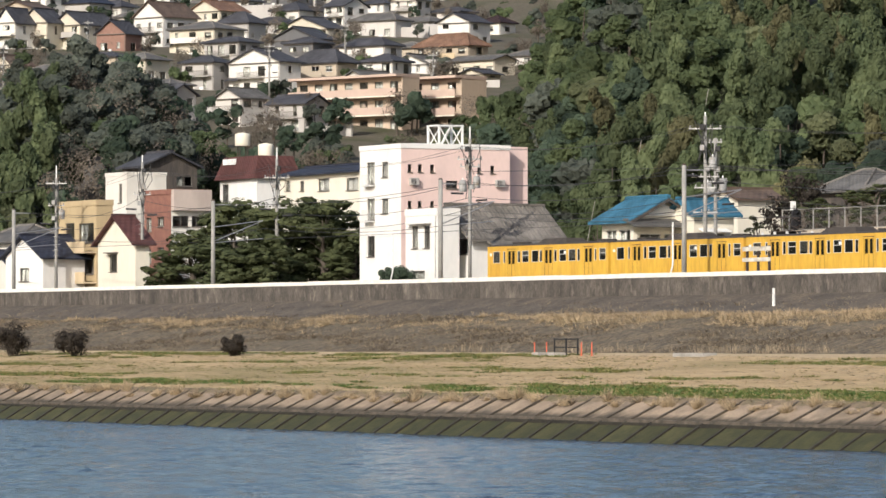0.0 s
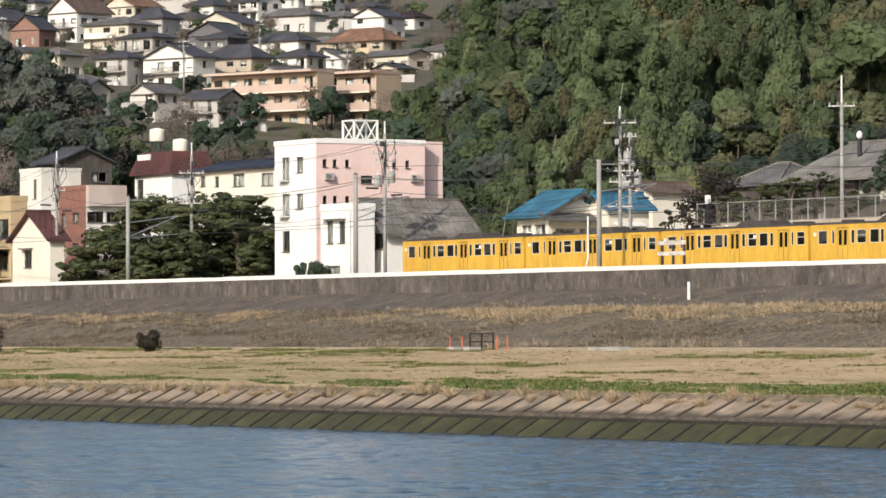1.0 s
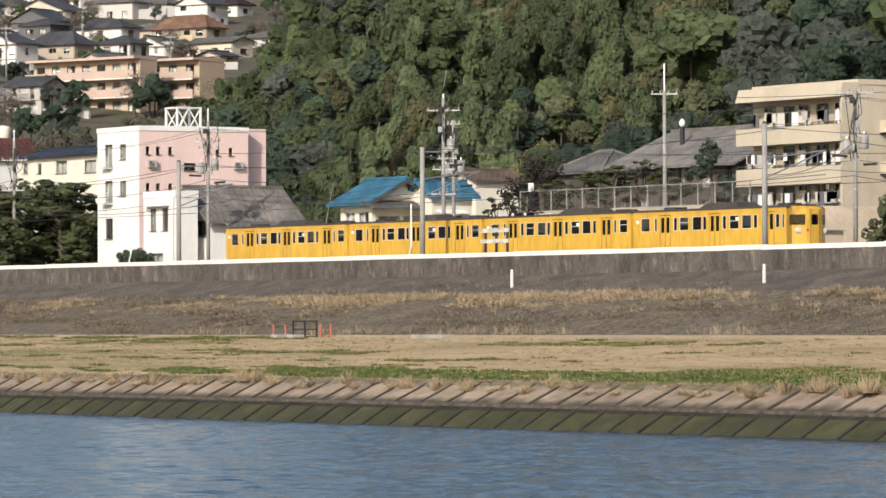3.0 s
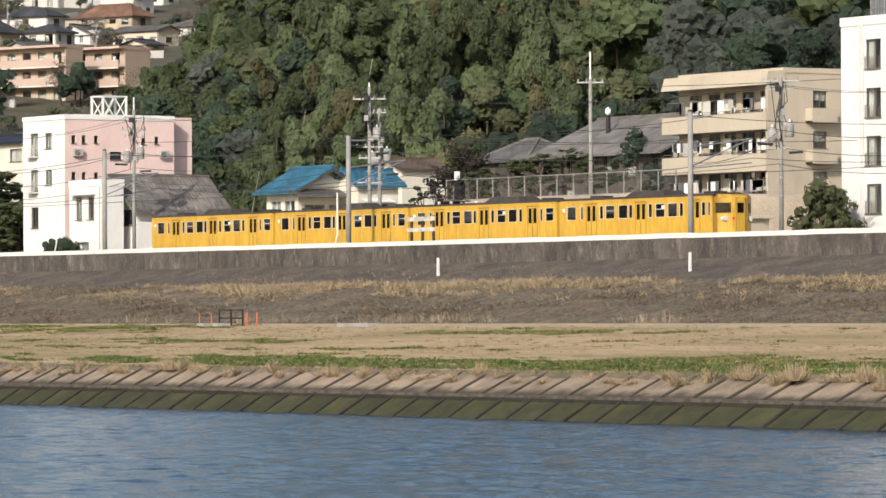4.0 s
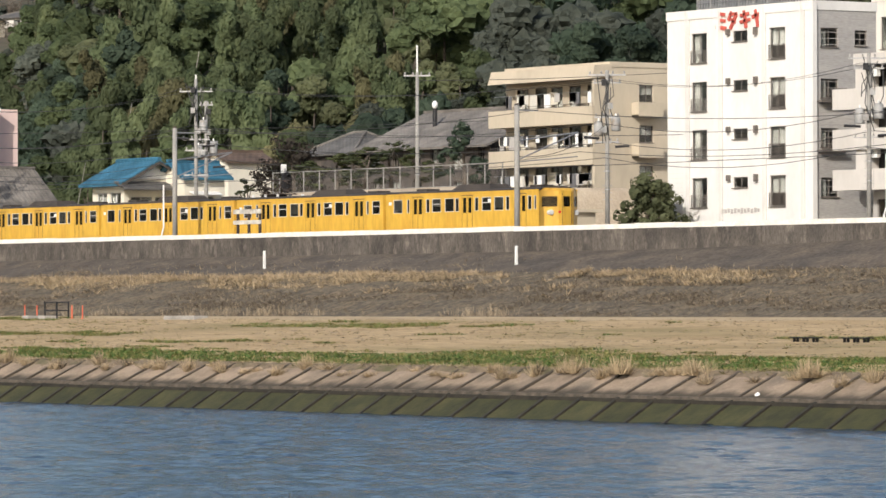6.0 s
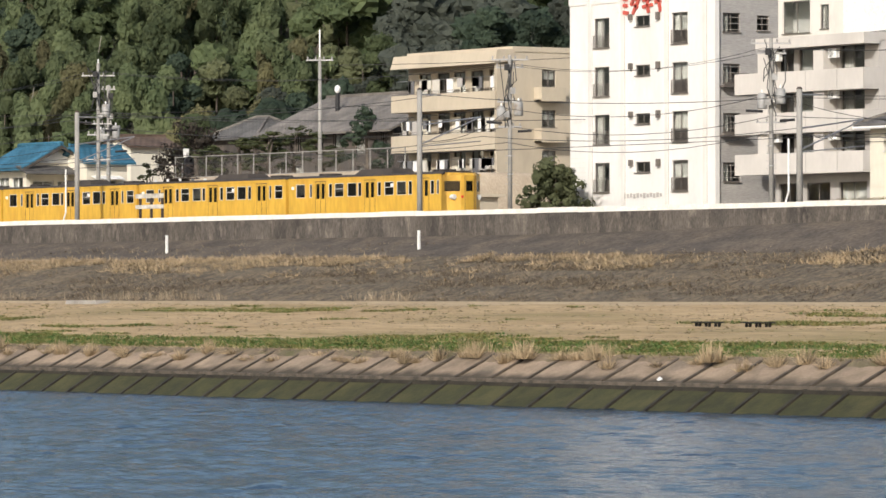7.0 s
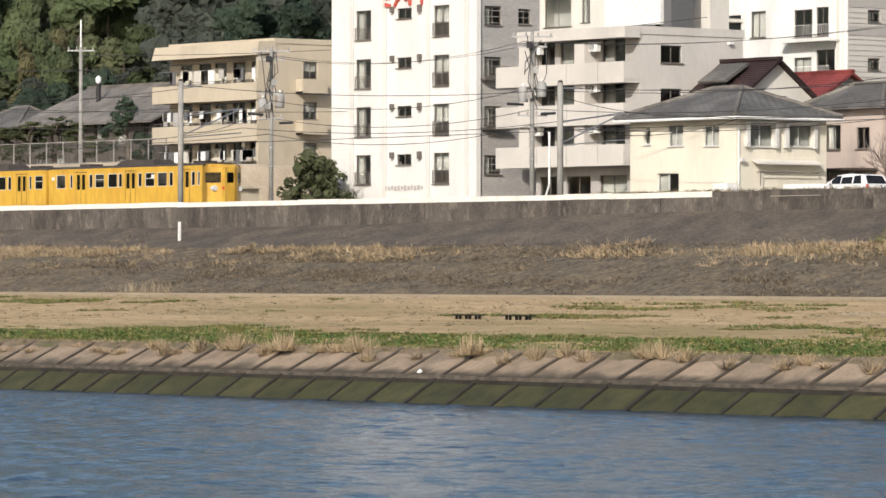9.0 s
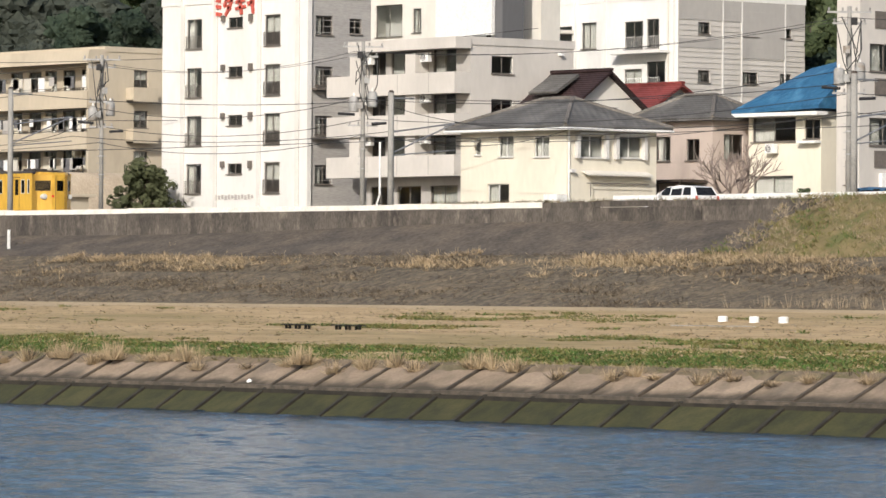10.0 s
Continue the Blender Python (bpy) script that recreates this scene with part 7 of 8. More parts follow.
fence = thing("mesh_fence", "grey wire-mesh fence with steel posts on the bank", "fence")
xs = [-296.5 + 2.1 * i for i in range(15)]
for x in xs:
    part("post", Geo().tube((x, 182.0, 12.2), (x, 182.0, 14.0), 0.05, n=6), M["pole"], fence)
for x0, x1 in zip(xs, xs[1:]):
    g = Geo()
    g.tube((x0, 182, 13.95), (x1, 182, 13.95), 0.035, n=5).tube((x0, 182, 12.5), (x1, 182, 12.5), 0.025, n=5)
    for k in range(-4, 7):
        a, c = x0 + k * 0.3, x0 + k * 0.3 + 1.45
        for s in (0, 1):
            p0, p1 = max(a, x0), min(c, x1)
            if p1 > p0:
                z0, z1 = 12.5 + (p0 - a), 12.5 + (p1 - a)
                if s:
                    z0, z1 = 26.45 - z0, 26.45 - z1
                g.tube((p0, 182, z0), (p1, 182, z1), 0.0045, n=3, cap=False)
    part("mesh_panel", g, M["pole"], fence)
shed = thing("carport", "low tan shed roof beside the bank", "shed", (-259.0, 181.5, 7.6))
part("roof", Geo().box(-6.5, 0, -0.5, 3.0, 2.9, 3.1), M["beige"], shed)
part("wall", Geo().box(-6.2, -0.3, 0, 2.6, -0.2, 2.9), M["beige"], shed)
lamp_post = thing("roof_chimney", "dark flue pipe with a white cowl", "chimney", (-335.8, 222.0, 18.6))
part("flue", Geo().tube((0, 0, -0.3), (0, 0, 2.2), 0.2, n=10), M["black"], lamp_post)
part("cowl", Geo().lathe([(0.1, 2.2), (0.25, 2.35), (0.25, 2.65), (0.08, 2.85), (0, 2.85)], n=12), M["whitepaint"], lamp_post, smooth=True)

# ---- on the embankment and the flood plain ----
for x in (-257.8, -229.9):
    solid("marker_post", Geo().hexa([(-0.07, -0.07, -0.2), (0.07, -0.07, -0.2), (0.07, 0.07, -0.2), (-0.07, 0.07, -0.2), (-0.06, -0.06, 1.1), (0.06, -0.06, 1.1), (0.06, 0.06, 1.1), (-0.06, 0.06, 1.1)]), M["whitepaint"], "white square marker post on the embankment", "post", (x, 157.6, 6.75), group="white marker posts")
fr = thing("timber_frame", "small black square frame standing by the path", "frame", (-258.4, 143.0, 3.6))
for x, y in ((-0.75, -0.3), (0.75, -0.3), (-0.75, 0.5), (0.75, 0.5)):
    part("post", Geo().box(x - 0.035, x + 0.035, y - 0.035, y + 0.035, -0.1, 1.1), M["black"], fr)
for z in (1.05, 0.55):
    part("bar", Geo().box(-0.8, 0.8, -0.35, -0.27, z - 0.04, z + 0.04), M["black"], fr)
    part("bar", Geo().box(-0.8, 0.8, 0.47, 0.55, z - 0.04, z + 0.04), M["black"], fr)
for x in (-262.25, -260.7, -256.3, -255.0):
    post = thing("red_bollard", "slim faded red traffic bollard", "bollard", (x, 143.0, 3.62), group="red bollards")
    part("tube", Geo().tube((0, 0, 0.04), (0, 0, 0.85), 0.038, 0.034, n=10), M["redpost"], post)
    part("foot", Geo().tube((0, 0, -0.03), (0, 0, 0.05), 0.12, n=12), M["redpost"], post)
for x, w in ((-260.6, 0.9), (-258.6, 0.9), (-243.4, 3.6)):
    solid("concrete_slab", Geo().hexa([(-w / 2, -0.5, -0.1), (w / 2, -0.5, -0.1), (w / 2, 0.5, -0.1), (-w / 2, 0.5, -0.1), (-w / 2 + 0.05, -0.45, 0.22), (w / 2 - 0.05, -0.45, 0.22), (w / 2 - 0.05, 0.45, 0.22), (-w / 2 + 0.05, 0.45, 0.22)]), M["concrete"], "pale concrete block lying by the path", "block", (x, 142.6 if w < 1 else 143.4, 3.62), group="concrete blocks")
for x in (-169.8, -166.2):
    bench = thing("bench", "low black backless bench on the meadow", "bench", (x * 0.972, 128.3, 2.84), group="benches on the meadow")
    for u in (-0.68, 0.0, 0.68):
        part("seat", Geo().box(u - 0.28, u + 0.28, -0.2, 0.2, 0.15, 0.2), M["black"], bench)
        part("leg", Geo().box(u - 0.15, u - 0.09, -0.06, 0.06, -0.1, 0.15), M["black"], bench)
        part("leg", Geo().box(u + 0.09, u + 0.15, -0.06, 0.06, -0.1, 0.15), M["black"], bench)
for x in (-147.4, -145.5, -143.75):
    solid("concrete_drum", Geo().lathe([(0, 0), (0.19, 0), (0.21, 0.03), (0.21, 0.3), (0.18, 0.34), (0, 0.35)], n=16), M["whitepaint"], "white cylindrical concrete weight on the meadow", "drum", (x, 137.0, 3.2), group="white drums", smooth=False)
solid("kerb_slab", Geo().box(-2.6, 2.6, -0.3, 0.3, -0.1, 0.12), M["concrete"], "low concrete strip set in the meadow", "kerb", (-145.0, 134.5, 3.05))
solid("litter_bag", Geo().lathe([(0, 0), (0.09, 0.02), (0.13, 0.08), (0.06, 0.15), (0, 0.19)], n=9), M["whitepaint"], "small white bag caught on the revetment", "litter", (-143.0, 108.9, 1.02), smooth=True)

# grassy ramp closing the wall
M["rampgrass"] = surf("ramp_grass", (0.20, 0.155, 0.08), (0.135, 0.115, 0.052), size=0.8, rough=0.95, bump=0.1, grain=0.2, stain=(0.10, 0.11, 0.04), stain_size=1.6)
g = Geo()
n = 40
for i in range(n + 1):
    x = -171.0 + 75.0 * i / n
    k = smooth01(x, -171.0, -163.0)
    for y, z in ((155.6, 6.0), (156.6, 6.35 + 0.5 * k), (158.4, 6.9 + 1.0 * k), (160.0, 7.4 + 1.75 * k), (161.4, 8.3 + 0.85 * k)):
        g.v.append((x + (160 - y) * 0.6, y - 0.35 * k, z + 0.1 * noise.noise(Vector((x, y, 0)))))
for i in range(n):
    for j in range(4):
        a = i * 5 + j
        g.f.append((a, a + 5, a + 6, a + 1))
        g.m.append(0)
solid("ground_ramp", g, M["rampgrass"], "yellow-green grass ramp rising to the road", "embankment", kind="structure", smooth=True)

# ---- grasses ----
REED = surf("golden_reed", (0.42, 0.325, 0.205), (0.31, 0.24, 0.15), size=1.5, rough=0.9, grain=0.2, vary=0.25, island=True)
STRAW = surf("straw_grass", (0.34, 0.275, 0.19), (0.26, 0.21, 0.145), size=1.5, rough=0.9, grain=0.2, vary=0.3, island=True)
BROWN = surf("brown_grass", (0.15, 0.118, 0.082), (0.10, 0.08, 0.058), size=1.5, rough=0.95, grain=0.2, vary=0.35, island=True)
GREEN = surf("green_grass", (0.072, 0.128, 0.028), (0.05, 0.092, 0.022), size=1.5, rough=0.8, grain=0.2, vary=0.3, island=True)
OLIVE = surf("olive_grass", (0.19, 0.18, 0.065), (0.15, 0.14, 0.05), size=1.5, rough=0.85, grain=0.2, vary=0.3, island=True)


def grass(name, label, feet, heights, kinds, blades, width, spread, dome=False, mats=(STRAW, BROWN, GREEN, OLIVE)):
    """Tufts of tapered leaning blades at the given feet."""
    feet = np.repeat(np.asarray(feet, dtype=float), blades, axis=0)
    h = np.repeat(np.asarray(heights), blades) * RNG.uniform(0.55, 1.15, len(feet))
    kind = np.repeat(np.asarray(kinds), blades)
    a = RNG.uniform(0, 6.283, len(feet))
    d = np.stack([np.cos(a), np.sin(a), np.zeros(len(a))], 1)
    base = feet + d * (RNG.random(len(a)) * spread * 0.5)[:, None]
    tip = base + d * (RNG.random(len(a)) * spread)[:, None] + np.stack([np.zeros(len(a)), np.zeros(len(a)), h], 1)
    if dome:
        k = RNG.random(len(a)) ** 0.7
        base = feet + d * (k * spread * 0.22)[:, None]
        tip = base + d * (k * spread * 0.95)[:, None]
        tip[:, 2] += h * (1 - 0.62 * k * k)
    t = RNG.uniform(0, 6.283, len(feet))
    side = np.stack([np.cos(t), np.sin(t), np.zeros(len(t))], 1) * width / 2
    q = np.stack([base - side, base + side, tip + side * 0.35, tip - side * 0.35], 1)
    return solid(name, leaf_mesh(name, q, kind, list(mats)), None, label, "grass", kind="stuff")


def fall(y):
    if y < TOE_Y:
        return CREST_Z + (TOE_Z - CREST_Z) * (y - CREST_Y) / (TOE_Y - CREST_Y)
    if y < FACE_Y:
        return TOE_Z + (FACE_Z - TOE_Z) * (y - TOE_Y) / (FACE_Y - TOE_Y)
    return FACE_Z + (7.55 - FACE_Z) * (y - FACE_Y) / (WALL_Y - 0.25 - FACE_Y)


rg = random.Random(21)
feet, hs, ks = [], [], []
while len(feet) < 62000:
    x, y = rg.uniform(-400, -110), 144.6 + 14.4 * rg.random() ** 0.85
    lush = noise.noise(Vector((x * 0.06, y * 0.25, 2.0))) + 0.5 * noise.noise(Vector((x * 0.3, y * 0.6, 5.0)))
    top = smooth01(y, 152.5, 155.8)
    thick = 1.0 if -285 < x < -235 else 0.45
    if lush + 0.45 * top * thick < -0.05 and rg.random() < 0.8:
        continue
    if y > 156.5 + 1.5 * noise.noise(Vector((x * 0.08, 3.0, 6.0))) and rg.random() < 0.86:
        continue
    pale = rg.random() < 0.12 + 0.5 * top * thick + 0.25 * max(0.0, lush)
    feet.append((x, y, fall(y) - 0.05))
    hs.append(rg.uniform(0.07, 0.19) * (1.6 if pale and rg.random() < 0.3 * thick else 1.0))
    ks.append(0 if pale and rg.random() < 0.6 else 1)
grass("embankment_grass", "dead brown and straw grass on the embankment", feet, hs, ks, 3, 0.042, 0.36)
feet, hs, ks = [], [], []
while len(feet) < 36000:
    x, y = rg.uniform(-360, -90), rg.uniform(111.3, 144.3)
    n1 = noise.noise(Vector((x * 0.035, y * 0.22, 7.0))) + 0.6 * noise.noise(Vector((x * 0.2, y * 0.8, 1.0)))
    near = (1 - smooth01(y, 116.5, 121.0)) * smooth01(y, 111.2, 112.6)
    farside = smooth01(y, 139.5, 142.5) * (1 - smooth01(x, -262, -235))
    strong = near * (0.15 + 0.85 * smooth01(x, -235, -190)) + farside * 0.7
    if n1 + (0.85 + 0.4 * smooth01(x, -200, -150)) * strong < 0.38:
        continue
    feet.append((x, y, fall(y) + 0.0))
    hs.append(rg.uniform(0.05, 0.13))
    ks.append(2 if rg.random() < 0.62 * max(near, 0.4) else 3)
for i in range(17000):
    x, y = rg.uniform(-360, -90), rg.uniform(111.0, 144.0)
    feet.append((x, y, fall(y)))
    hs.append(rg.uniform(0.02, 0.06))
    ks.append(3 if rg.random() < 0.2 + 0.6 * (1 - smooth01(x, -275, -215)) else 0)
grass("meadow_grass", "patches of short green grass on the meadow", feet, hs, ks, 4, 0.07, 0.3)
feet, hs, ks = [], [], []
for i in range(4200):
    x, y = rg.uniform(-360, -90), 110.45 + abs(rg.gauss(0, 0.5))
    feet.append((x, y, CREST_Z - 0.03))
    hs.append(rg.uniform(0.06, 0.24))
    ks.append(rg.choice((0, 1, 0, 3)))
grass("crest_grass", "dry grass fringe along the revetment crest", feet, hs, ks, 7, 0.04, 0.25)
feet, hs, ks = [], [], []
x = -360.0
while x < -90:
    x += rg.choice((0.5, 0.9, 1.4, 2.0, 2.8))
    y, big = 110.15 + rg.uniform(-0.5, 0.3), rg.choice((0.24, 0.3, 0.38, 0.48, 0.68))
    for k in range(4):
        feet.append((x + rg.gauss(0, 0.16), y + rg.gauss(0, 0.12), CREST_Z - 0.1 - 0.45 * max(0.0, 110.4 - y)))
        hs.append(big)
        ks.append(0 if rg.random() < 0.85 else 1)
for x in (-153.0, -148.8, -141.2, -157.0, -205.0, -131.0):
    for k in range(7):
        feet.append((x + rg.gauss(0, 0.35), 110.2 + rg.gauss(0, 0.2), CREST_Z - 0.1))
        hs.append(0.72)
        ks.append(0)
grass("reed_tufts", "tall straw-coloured grass tufts on the revetment crest", feet, hs, ks, 44, 0.026, 0.5, dome=True, mats=(REED, BROWN, GREEN, OLIVE))
feet, hs, ks = [], [], []
while len(feet) < 6200:
    x = rg.uniform(-400, -110)
    y = 156.1 + 1.1 * noise.noise(Vector((x * 0.11, 1.0, 2.0))) - abs(rg.gauss(0, 1.9))
    if noise.noise(Vector((x * 0.09, y * 0.3, 12.0))) + 0.5 * noise.noise(Vector((x * 0.5, y * 0.9, 4.0))) + (0.25 if -290 < x < -235 or x > -190 else 0.0) < 0.1:
        continue
    feet.append((x, y, fall(y) - 0.05))
    hs.append(rg.uniform(0.16, 0.42))
    ks.append(0)
grass("straw_band", "pale straw grass along the upper embankment", feet, hs, ks, 9, 0.045, 0.55, dome=True, mats=(REED, BROWN, GREEN, OLIVE))
feet, hs, ks = [], [], []
for i in range(260):
    x = rg.choice((-215.0, -240.0, -236.0, -258.0, -150.0, -137.0, -275.0)) + rg.gauss(0, 3.0)
    feet.append((x, 144.9 + abs(rg.gauss(0, 0.5)), TOE_Z + 0.05))
    hs.append(rg.uniform(0.3, 0.7))
    ks.append(0)
for i in range(5200):
    x, y = rg.uniform(-172, -118), rg.uniform(155.4, 160.4)
    if x + (160 - y) * 0.6 < -168:
        continue
    feet.append((x + 1.5, y, lerp_at(y, [155.25, 156.25, 158.05, 159.65], [5.95, 6.8, 7.85, 9.1])))
    hs.append(rg.uniform(0.08, 0.26))
    fresh = noise.noise(Vector((x * 0.25, y * 0.5, 3.0)))
    ks.append(rg.choice((2, 3, 3)) if fresh > 0.08 else rg.choice((0, 0, 3)))
for i in range(900):
    x = rg.uniform(-196, -110)
    feet.append((x, 160.45 + rg.gauss(0, 0.1), WALL_Z - 0.05))
    hs.append(rg.uniform(0.04, 0.2))
    ks.append(rg.choice((0, 1, 1, 3)))
grass("tall_weeds", "tall pale weeds at the foot of the embankment", feet, hs, ks, 6, 0.035, 0.3)

# ---- garden trees, pines and bushes ----
PINE = leafy("pine_needles", (0.062, 0.076, 0.036), (0.104, 0.118, 0.054), 0.08, 0.3)
TWIG = leafy("bare_twigs", (0.06, 0.05, 0.04), (0.045, 0.038, 0.031), 0.2)


def tree(name, label, x, y, z, h, r, mat, pads, leaves=420, size=0.16, flat=0.45, group=""):
    """A garden tree: tapered trunk, limbs to each leaf pad, pads of many small leaves."""
    ob = thing(name, label, "tree", (x, y, z), 0, group)
    rt = random.Random(int(abs(x * 7 + y * 3)))
    trunk = Geo()
    bend = [(0, 0, -0.3), (rt.uniform(-0.2, 0.2), rt.uniform(-0.2, 0.2), h * 0.35), (rt.uniform(-0.5, 0.5), rt.uniform(-0.5, 0.5), h * 0.8)]
    trunk.tube(bend[0], bend[1], 0.06 * r + 0.1, 0.05 * r + 0.06, n=7).tube(bend[1], bend[2], 0.05 * r + 0.06, 0.04, n=7)
    qs = []
    for i in range(pads):
        low = 0.2 if pads >= 20 else 0.35
        f = low + (1 - low) * i / max(1, pads - 1)
        a, rad = rt.uniform(0, 6.28), r * (1.05 - 0.75 * f * f) * rt.uniform(0.5, 1.0)
        c = (rad * math.cos(a), rad * math.sin(a), h * f * 0.95)
        pr = r * rt.uniform(0.35, 0.55)
        trunk.tube((bend[1][0] * f, bend[1][1] * f, h * f * 0.72), c, 0.05, 0.02, n=5)
        q = crown((0, 0, 0), pr, pr * 1.6, leaves // pads + 20, size, 5)
        q[:, :, 2] *= flat
        qs.append(q + np.asarray(c))
    part("trunk", trunk, BARK, ob)
    q = np.concatenate(qs)
    part("crown", leaf_mesh("crown", q, np.zeros(len(q), dtype=int), [mat]), None, ob)
    return ob


rp = random.Random(5)
for az, r, h, rad in ((65.45, 420, 6.5, 3.4), (65.0, 422, 8.6, 3.8), (64.75, 432, 9.6, 3.8), (64.45, 418, 8.6, 3.6), (64.15, 424, 9.8, 4.0), (63.9, 416, 9.2, 3.8), (63.7, 420, 8.4, 3.4), (65.2, 412, 5.6, 3.0), (64.6, 410, 6.0, 3.2), (63.55, 414, 6.4, 2.6), (64.95, 410, 5.2, 2.8)):
    x, y = polar(az, r)
    tree("pine_tree", "layered dark green garden pine behind the railway", x, y, 7.6, h * 0.98, rad * 1.25, PINE, 26, 5200, 0.27, 0.5, "garden pines")
for az, r, h, rad in ((57.7, 352, 6.0, 2.2), (57.35, 350, 6.8, 2.6), (57.05, 352, 7.4, 2.8), (56.75, 350, 6.6, 2.4), (58.05, 356, 5.4, 2.0), (57.5, 362, 7.0, 2.4)):
    x, y = polar(az, r)
    tree("pine_tree", "clipped cloud-pruned garden pine behind the fence", x, y, 12.2, h * 0.55, rad * 0.85, PINE, 11, 1500, 0.15, 0.35, "cloud-pruned pines")
x, y = polar(58.2, 372)
tree("bare_tree", "large leafless brown shrub behind the fence", x, y, 10.5, 6.6, 3.4, TWIG, 22, 3200, 0.13, 0.9)
x, y = polar(56.2, 352)
tree("garden_tree", "dark evergreen garden tree by the beige block", x, y, 11.5, 6.0, 2.2, LEAVES[0], 14, 1700, 0.16, 0.8)
x, y = polar(54.0, 322)
tree("garden_tree", "rounded dark green bush beside the white building", x, y, 8.6, 4.2, 2.2, LEAVES[3], 30, 4600, 0.15, 0.95)
x, y = polar(58.75, 362)
tree("garden_tree", "small spreading shrub beside the blue-roofed house", x, y, 8.5, 5.4, 1.6, LEAVES[3], 8, 500, 0.13, 0.7)
x, y = polar(62.0, 408)
tree("garden_tree", "dark evergreen beside the tiled house", x, y, 7.6, 6.5, 2.5, LEAVES[0], 14, 1500, 0.18, 0.8)
x, y = polar(61.55, 412)
tree("garden_tree", "dark evergreen behind the railway", x, y, 7.6, 6.0, 2.8, LEAVES[0], 14, 1500, 0.18, 0.8)
x, y = polar(47.75, 335)
tree("garden_tree", "olive garden tree between the blocks", x, y, 13.0, 6.0, 2.2, LEAVES[3], 14, 1500, 0.15, 0.8)
x, y = polar(46.2, 275)
tree("garden_tree", "green shrub before the yellow house", x, y, 8.0, 2.4, 1.0, LEAVES[1], 8, 600, 0.12, 0.8)

part("stem", Geo().tube((-1.6, 0, -0.2), (-1.6, 0, 1.5), 0.06, n=5).tube((1.4, 0, -0.2), (1.4, 0, 1.5), 0.06, n=5), BARK, hedge)
q = np.concatenate([crown((u, 0, 1.75), 1.1, 3.6, 1500, 0.1, 16) for u in (-2.0, -0.9, 0.2, 1.3)])
part("crown", leaf_mesh("crown", q, np.zeros(len(q), dtype=int), [LEAVES[0]]), None, hedge)
for x, y, r in ((-302.1, 141.0, 0.95), (-325.4, 139.0, 1.35), (-337.2, 139.0, 1.7)):
    z = fall(y)
    bush = thing("bush", "round dark leafless bush on the meadow", "bush", (x, y, z - 0.1), group="round bushes on the meadow")
    g = Geo()
    rb = random.Random(int(r * 100))
    for k in range(26):
        a, e = rb.uniform(0, 6.28), rb.uniform(0.25, 1.4)
        g.tube((0, 0, 0), (r * 0.9 * math.cos(a) * math.cos(e), r * 0.9 * math.sin(a) * math.cos(e), 0.2 + 1.5 * r * math.sin(e)), 0.03, 0.008, n=4, cap=False)
    part("stem", g, BARK, bush)
    q = crown((0, 0, r * 0.82), r * 1.12, r * 1.6, 3400, 0.08, 30, lean=0.1)
    part("crown", leaf_mesh("crown", q, np.zeros(len(q), dtype=int), [TWIG]), None, bush)

# bare tree with pruned branches at the right of the town
x, y = polar(47.0, 277)
bare = thing("bare_tree", "leafless pruned tree with many thin branches", "tree", (x, y, 7.6))
g = Geo()
rb = random.Random(9)


def branch(p, d, length, r, depth):
    q = p + d * length
    g.tube(p, q, r, r * 0.6, n=5, cap=False)
    if depth:
        for k in range(3 if depth > 1 else 4):
            nd = (d + Vector((rb.gauss(0, 0.5), rb.gauss(0, 0.5), rb.gauss(0.15, 0.3)))).normalized()
            branch(p.lerp(q, rb.uniform(0.55, 1.0)), nd, length * rb.uniform(0.55, 0.8), r * 0.6, depth - 1)


branch(Vector((0, 0, -0.2)), Vector((0, 0, 1)), 2.2, 0.16, 0)
for k in range(7):
    a = k * 0.9
    branch(Vector((0, 0, 1.6)), Vector((0.7 * math.cos(a), 0.7 * math.sin(a), 1.0)).normalized(), 1.9, 0.09, 3)
part("crown", g, surf("pale_bark", (0.26, 0.21, 0.18), (0.20, 0.16, 0.14), size=0.4, rough=0.9), bare)

# pale bamboo stems showing among the leaves
for az, r, h in ((60.35, 470, 9.0), (59.55, 480, 8.0), (60.9, 466, 7.0), (57.3, 455, 7.5), (58.9, 500, 8.0)):
    x, y = polar(az, r)
    z = height(x, y)
    solid("dead_tree", Geo().tube((0, 0, -1), (2.2, 0.8, h + 1.5), 0.05, 0.03, n=6), M["concrete"], "pale leaning bare trunk among the trees", "tree", (x * 0.985, y * 0.985, z), group="pale trunks")

# ---- the white car on the road ----
M["carwhite"] = surf("white_car_paint", (0.80, 0.80, 0.80), (0.76, 0.76, 0.76), size=1.0, rough=0.25, grain=0.5)
M["carglass"] = surf("dark_car_glass", (0.012, 0.013, 0.014), (0.016, 0.016, 0.017), size=1.0, rough=0.12)
M["tyre"] = surf("tyre_rubber", (0.02, 0.02, 0.02), (0.03, 0.03, 0.03), size=0.3, rough=0.85)
M["carblue"] = surf("blue_car_paint", (0.05, 0.12, 0.22), (0.045, 0.11, 0.20), size=1.0, rough=0.25, grain=0.5)


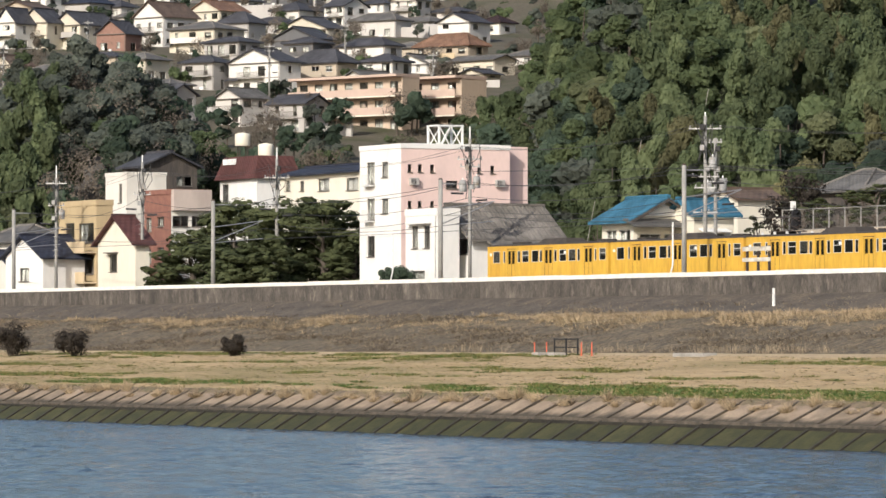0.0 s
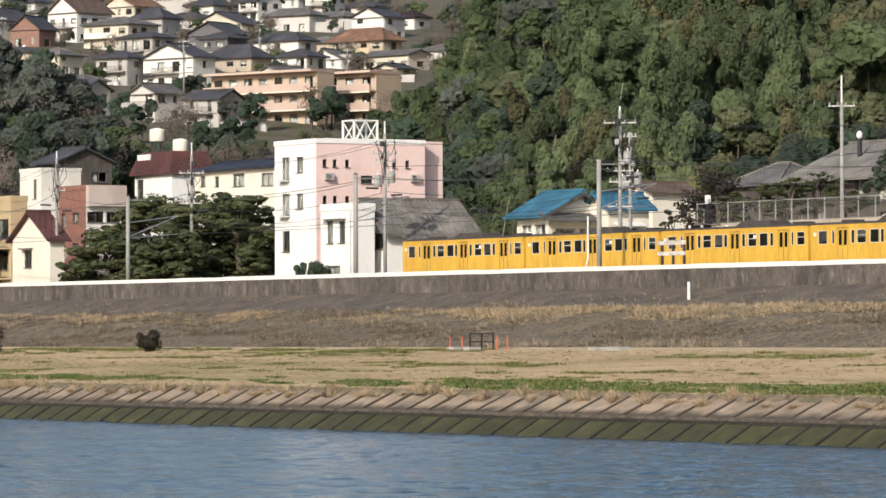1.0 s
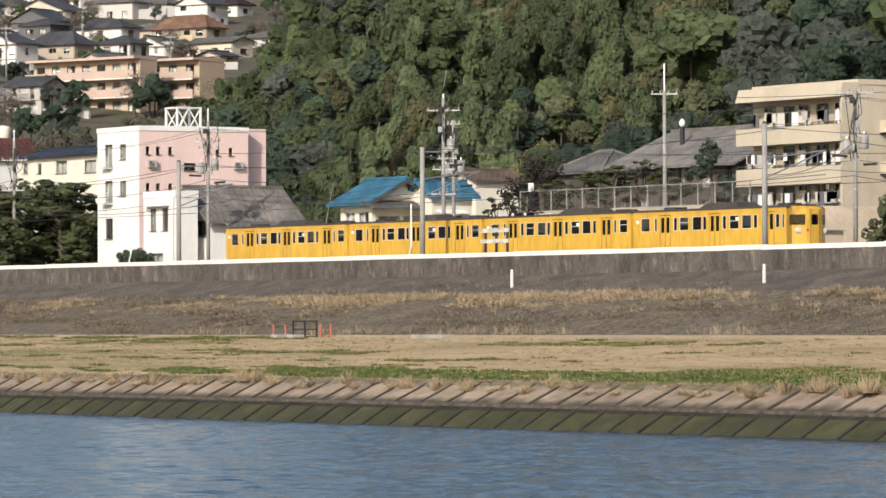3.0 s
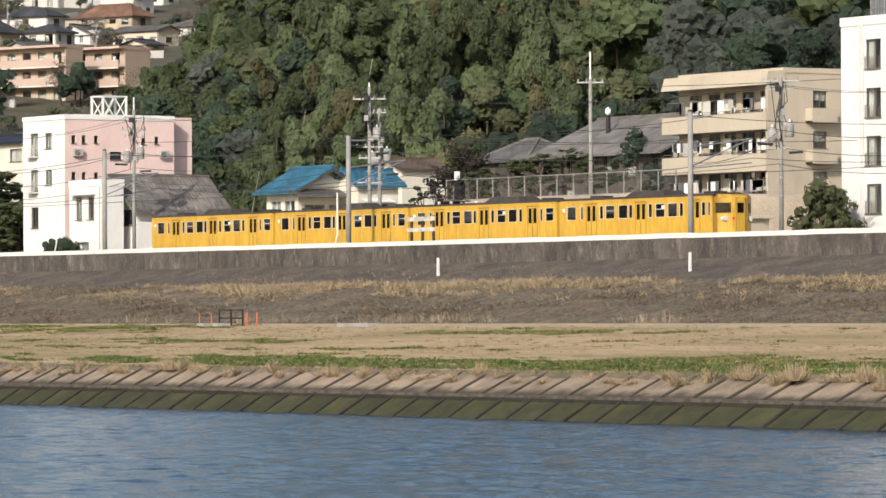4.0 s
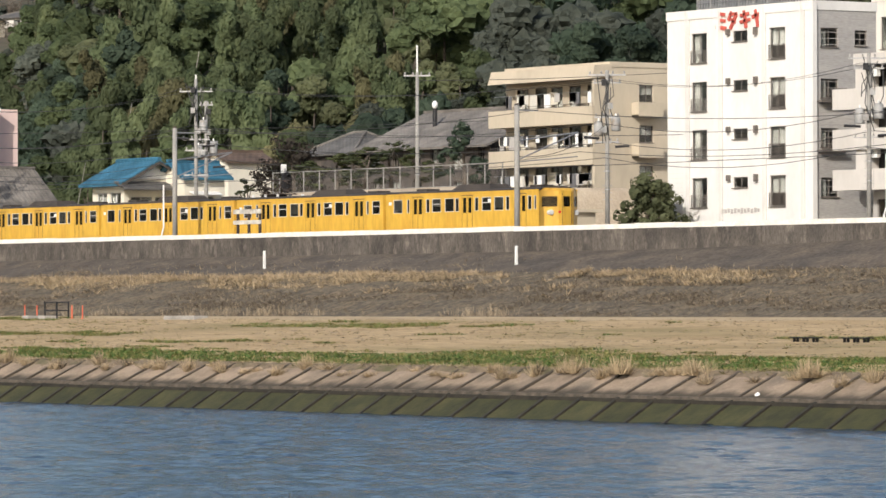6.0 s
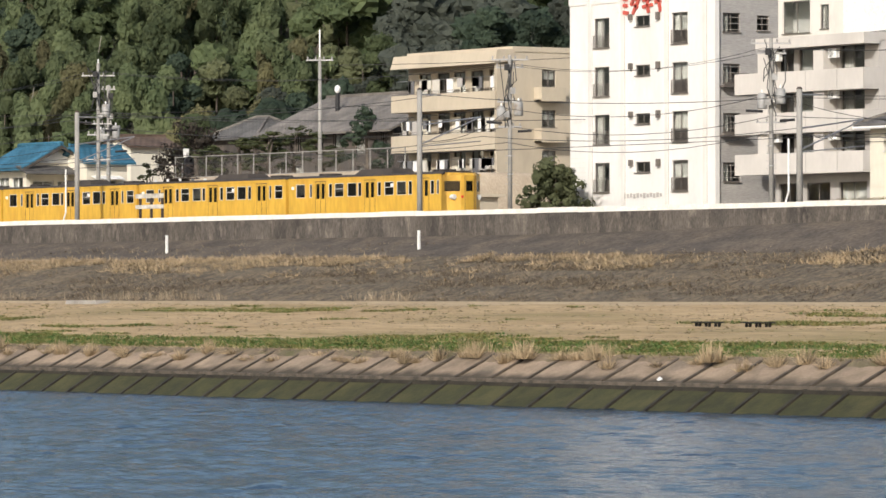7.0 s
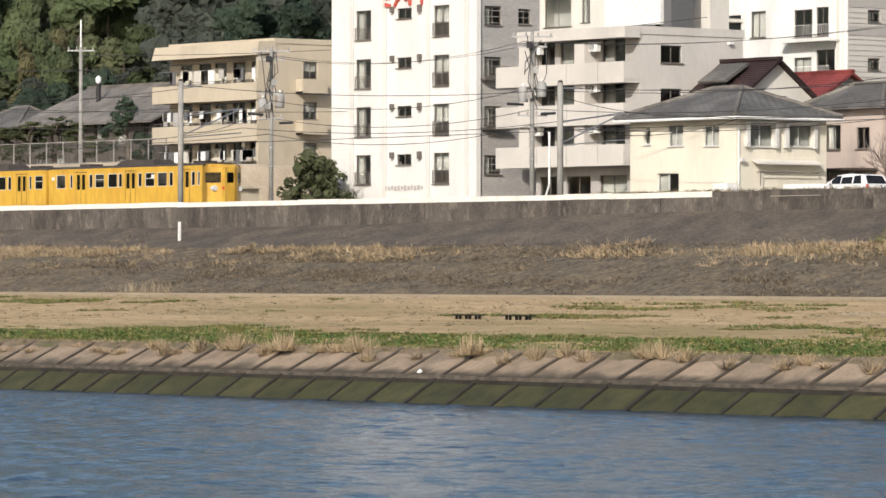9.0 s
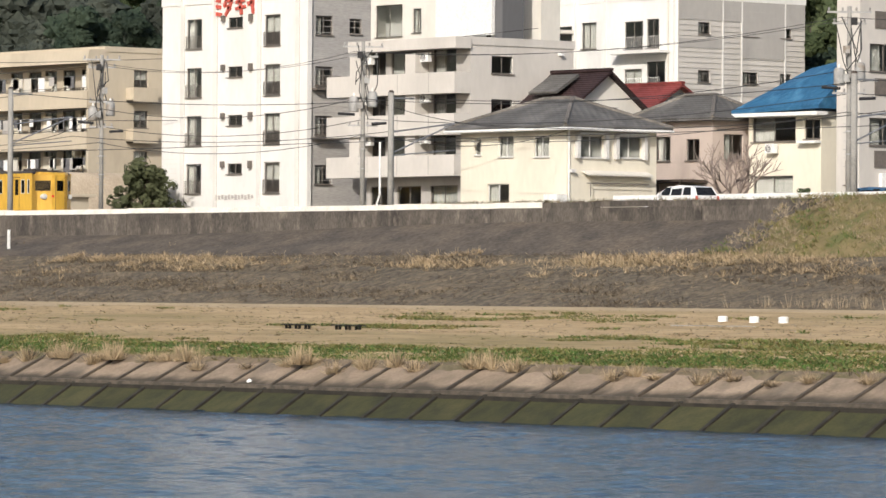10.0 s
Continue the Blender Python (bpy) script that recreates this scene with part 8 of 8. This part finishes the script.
def small_car(label, x, y, paint):
    """A five-door hatchback with its nose towards -x."""
    car = thing("car", label, "car", (x, y, ROAD_Z), 0)
    side = [(-1.95, 0.35), (-1.98, 0.75), (-1.75, 0.95), (-1.05, 1.02), (-0.35, 1.45), (0.6, 1.52), (1.55, 1.45), (1.85, 1.0), (1.92, 0.6), (1.9, 0.35)]
    g = Geo()
    ring = []
    for x, z in side:
        w = 0.80 - (0.16 if z > 1.2 else 0.0)
        ring.append((x, w, z))
    n = len(ring)
    g.v += [(x, -w, z) for x, w, z in ring] + [(x, w, z) for x, w, z in ring]
    for k in range(n):
        g.f.append((k, (k + 1) % n, n + (k + 1) % n, n + k))
        g.m.append(0)
    g.f += [tuple(range(n)), tuple(reversed(range(n, 2 * n)))]
    g.m += [0, 0]
    body = part("body", g, paint, car)
    for s in (-1, 1):
        for x0, x1, xt0, xt1 in ((-0.85, -0.02, -0.4, -0.02), (0.05, 0.85, 0.05, 0.8), (0.95, 1.55, 0.9, 1.4)):
            y0, y1 = s * 0.815, s * 0.668
            part("side_window", Geo().quad((x0, y0, 1.02), (x1, y0, 1.02), (xt1, y1, 1.42), (xt0, y1, 1.42)), M["carglass"], body)
    part("windscreen", Geo().quad((-1.06, -0.7, 1.03), (-1.06, 0.7, 1.03), (-0.42, 0.6, 1.44), (-0.42, -0.6, 1.44)), M["carglass"], body)
    part("rear_window", Geo().quad((1.86, -0.65, 1.02), (1.86, 0.65, 1.02), (1.6, 0.55, 1.42), (1.6, -0.55, 1.42)), M["carglass"], body)
    for s in (-1, 1):
        part("tail_light", Geo().box(1.82, 1.93, s * 0.72 - 0.06, s * 0.72 + 0.06, 0.78, 0.98), M["faded_red"], body)
        part("headlight", Geo().box(-1.96, -1.72, s * 0.62 - 0.14, s * 0.62 + 0.14, 0.68, 0.86), M["headlight"], body)
        part("mirror", Geo().box(-0.75, -0.6, s * 0.82, s * 0.98, 1.02, 1.14), paint, body)
        for x in (-1.25, 1.2):
            wh = part("wheel", Geo().tube((x, s * 0.66, 0.29), (x, s * 0.81, 0.29), 0.29, n=18), M["tyre"], car)
            part("rim", Geo().tube((x, s * 0.80, 0.29), (x, s * 0.82, 0.29), 0.18, n=12), M["steel"], wh)
    # near-black box added inside so the cabin reads as shaded
    part("interior", Geo().box(-0.9, 1.6, -0.6, 0.6, 0.45, 1.1), M["dark"], car)


small_car("small white hatchback car on the road", -179.1, 163.6, M["carwhite"])
small_car("small blue car parked by the houses", -173.4, 171.2, M["carblue"])

# poles among the hillside houses
for az, r, h in ((65.9, 700, 9.5), (64.55, 820, 10.0), (67.7, 830, 9.0), (63.65, 900, 9.0), (62.6, 820, 8.5), (66.7, 905, 9.0)):
    x, y = polar(az, r)
    utility_pole(x, y, height(x, y) + h, base=height(x, y), arms=((0.4, 1.8), (1.2, 1.6)), transformers=0)
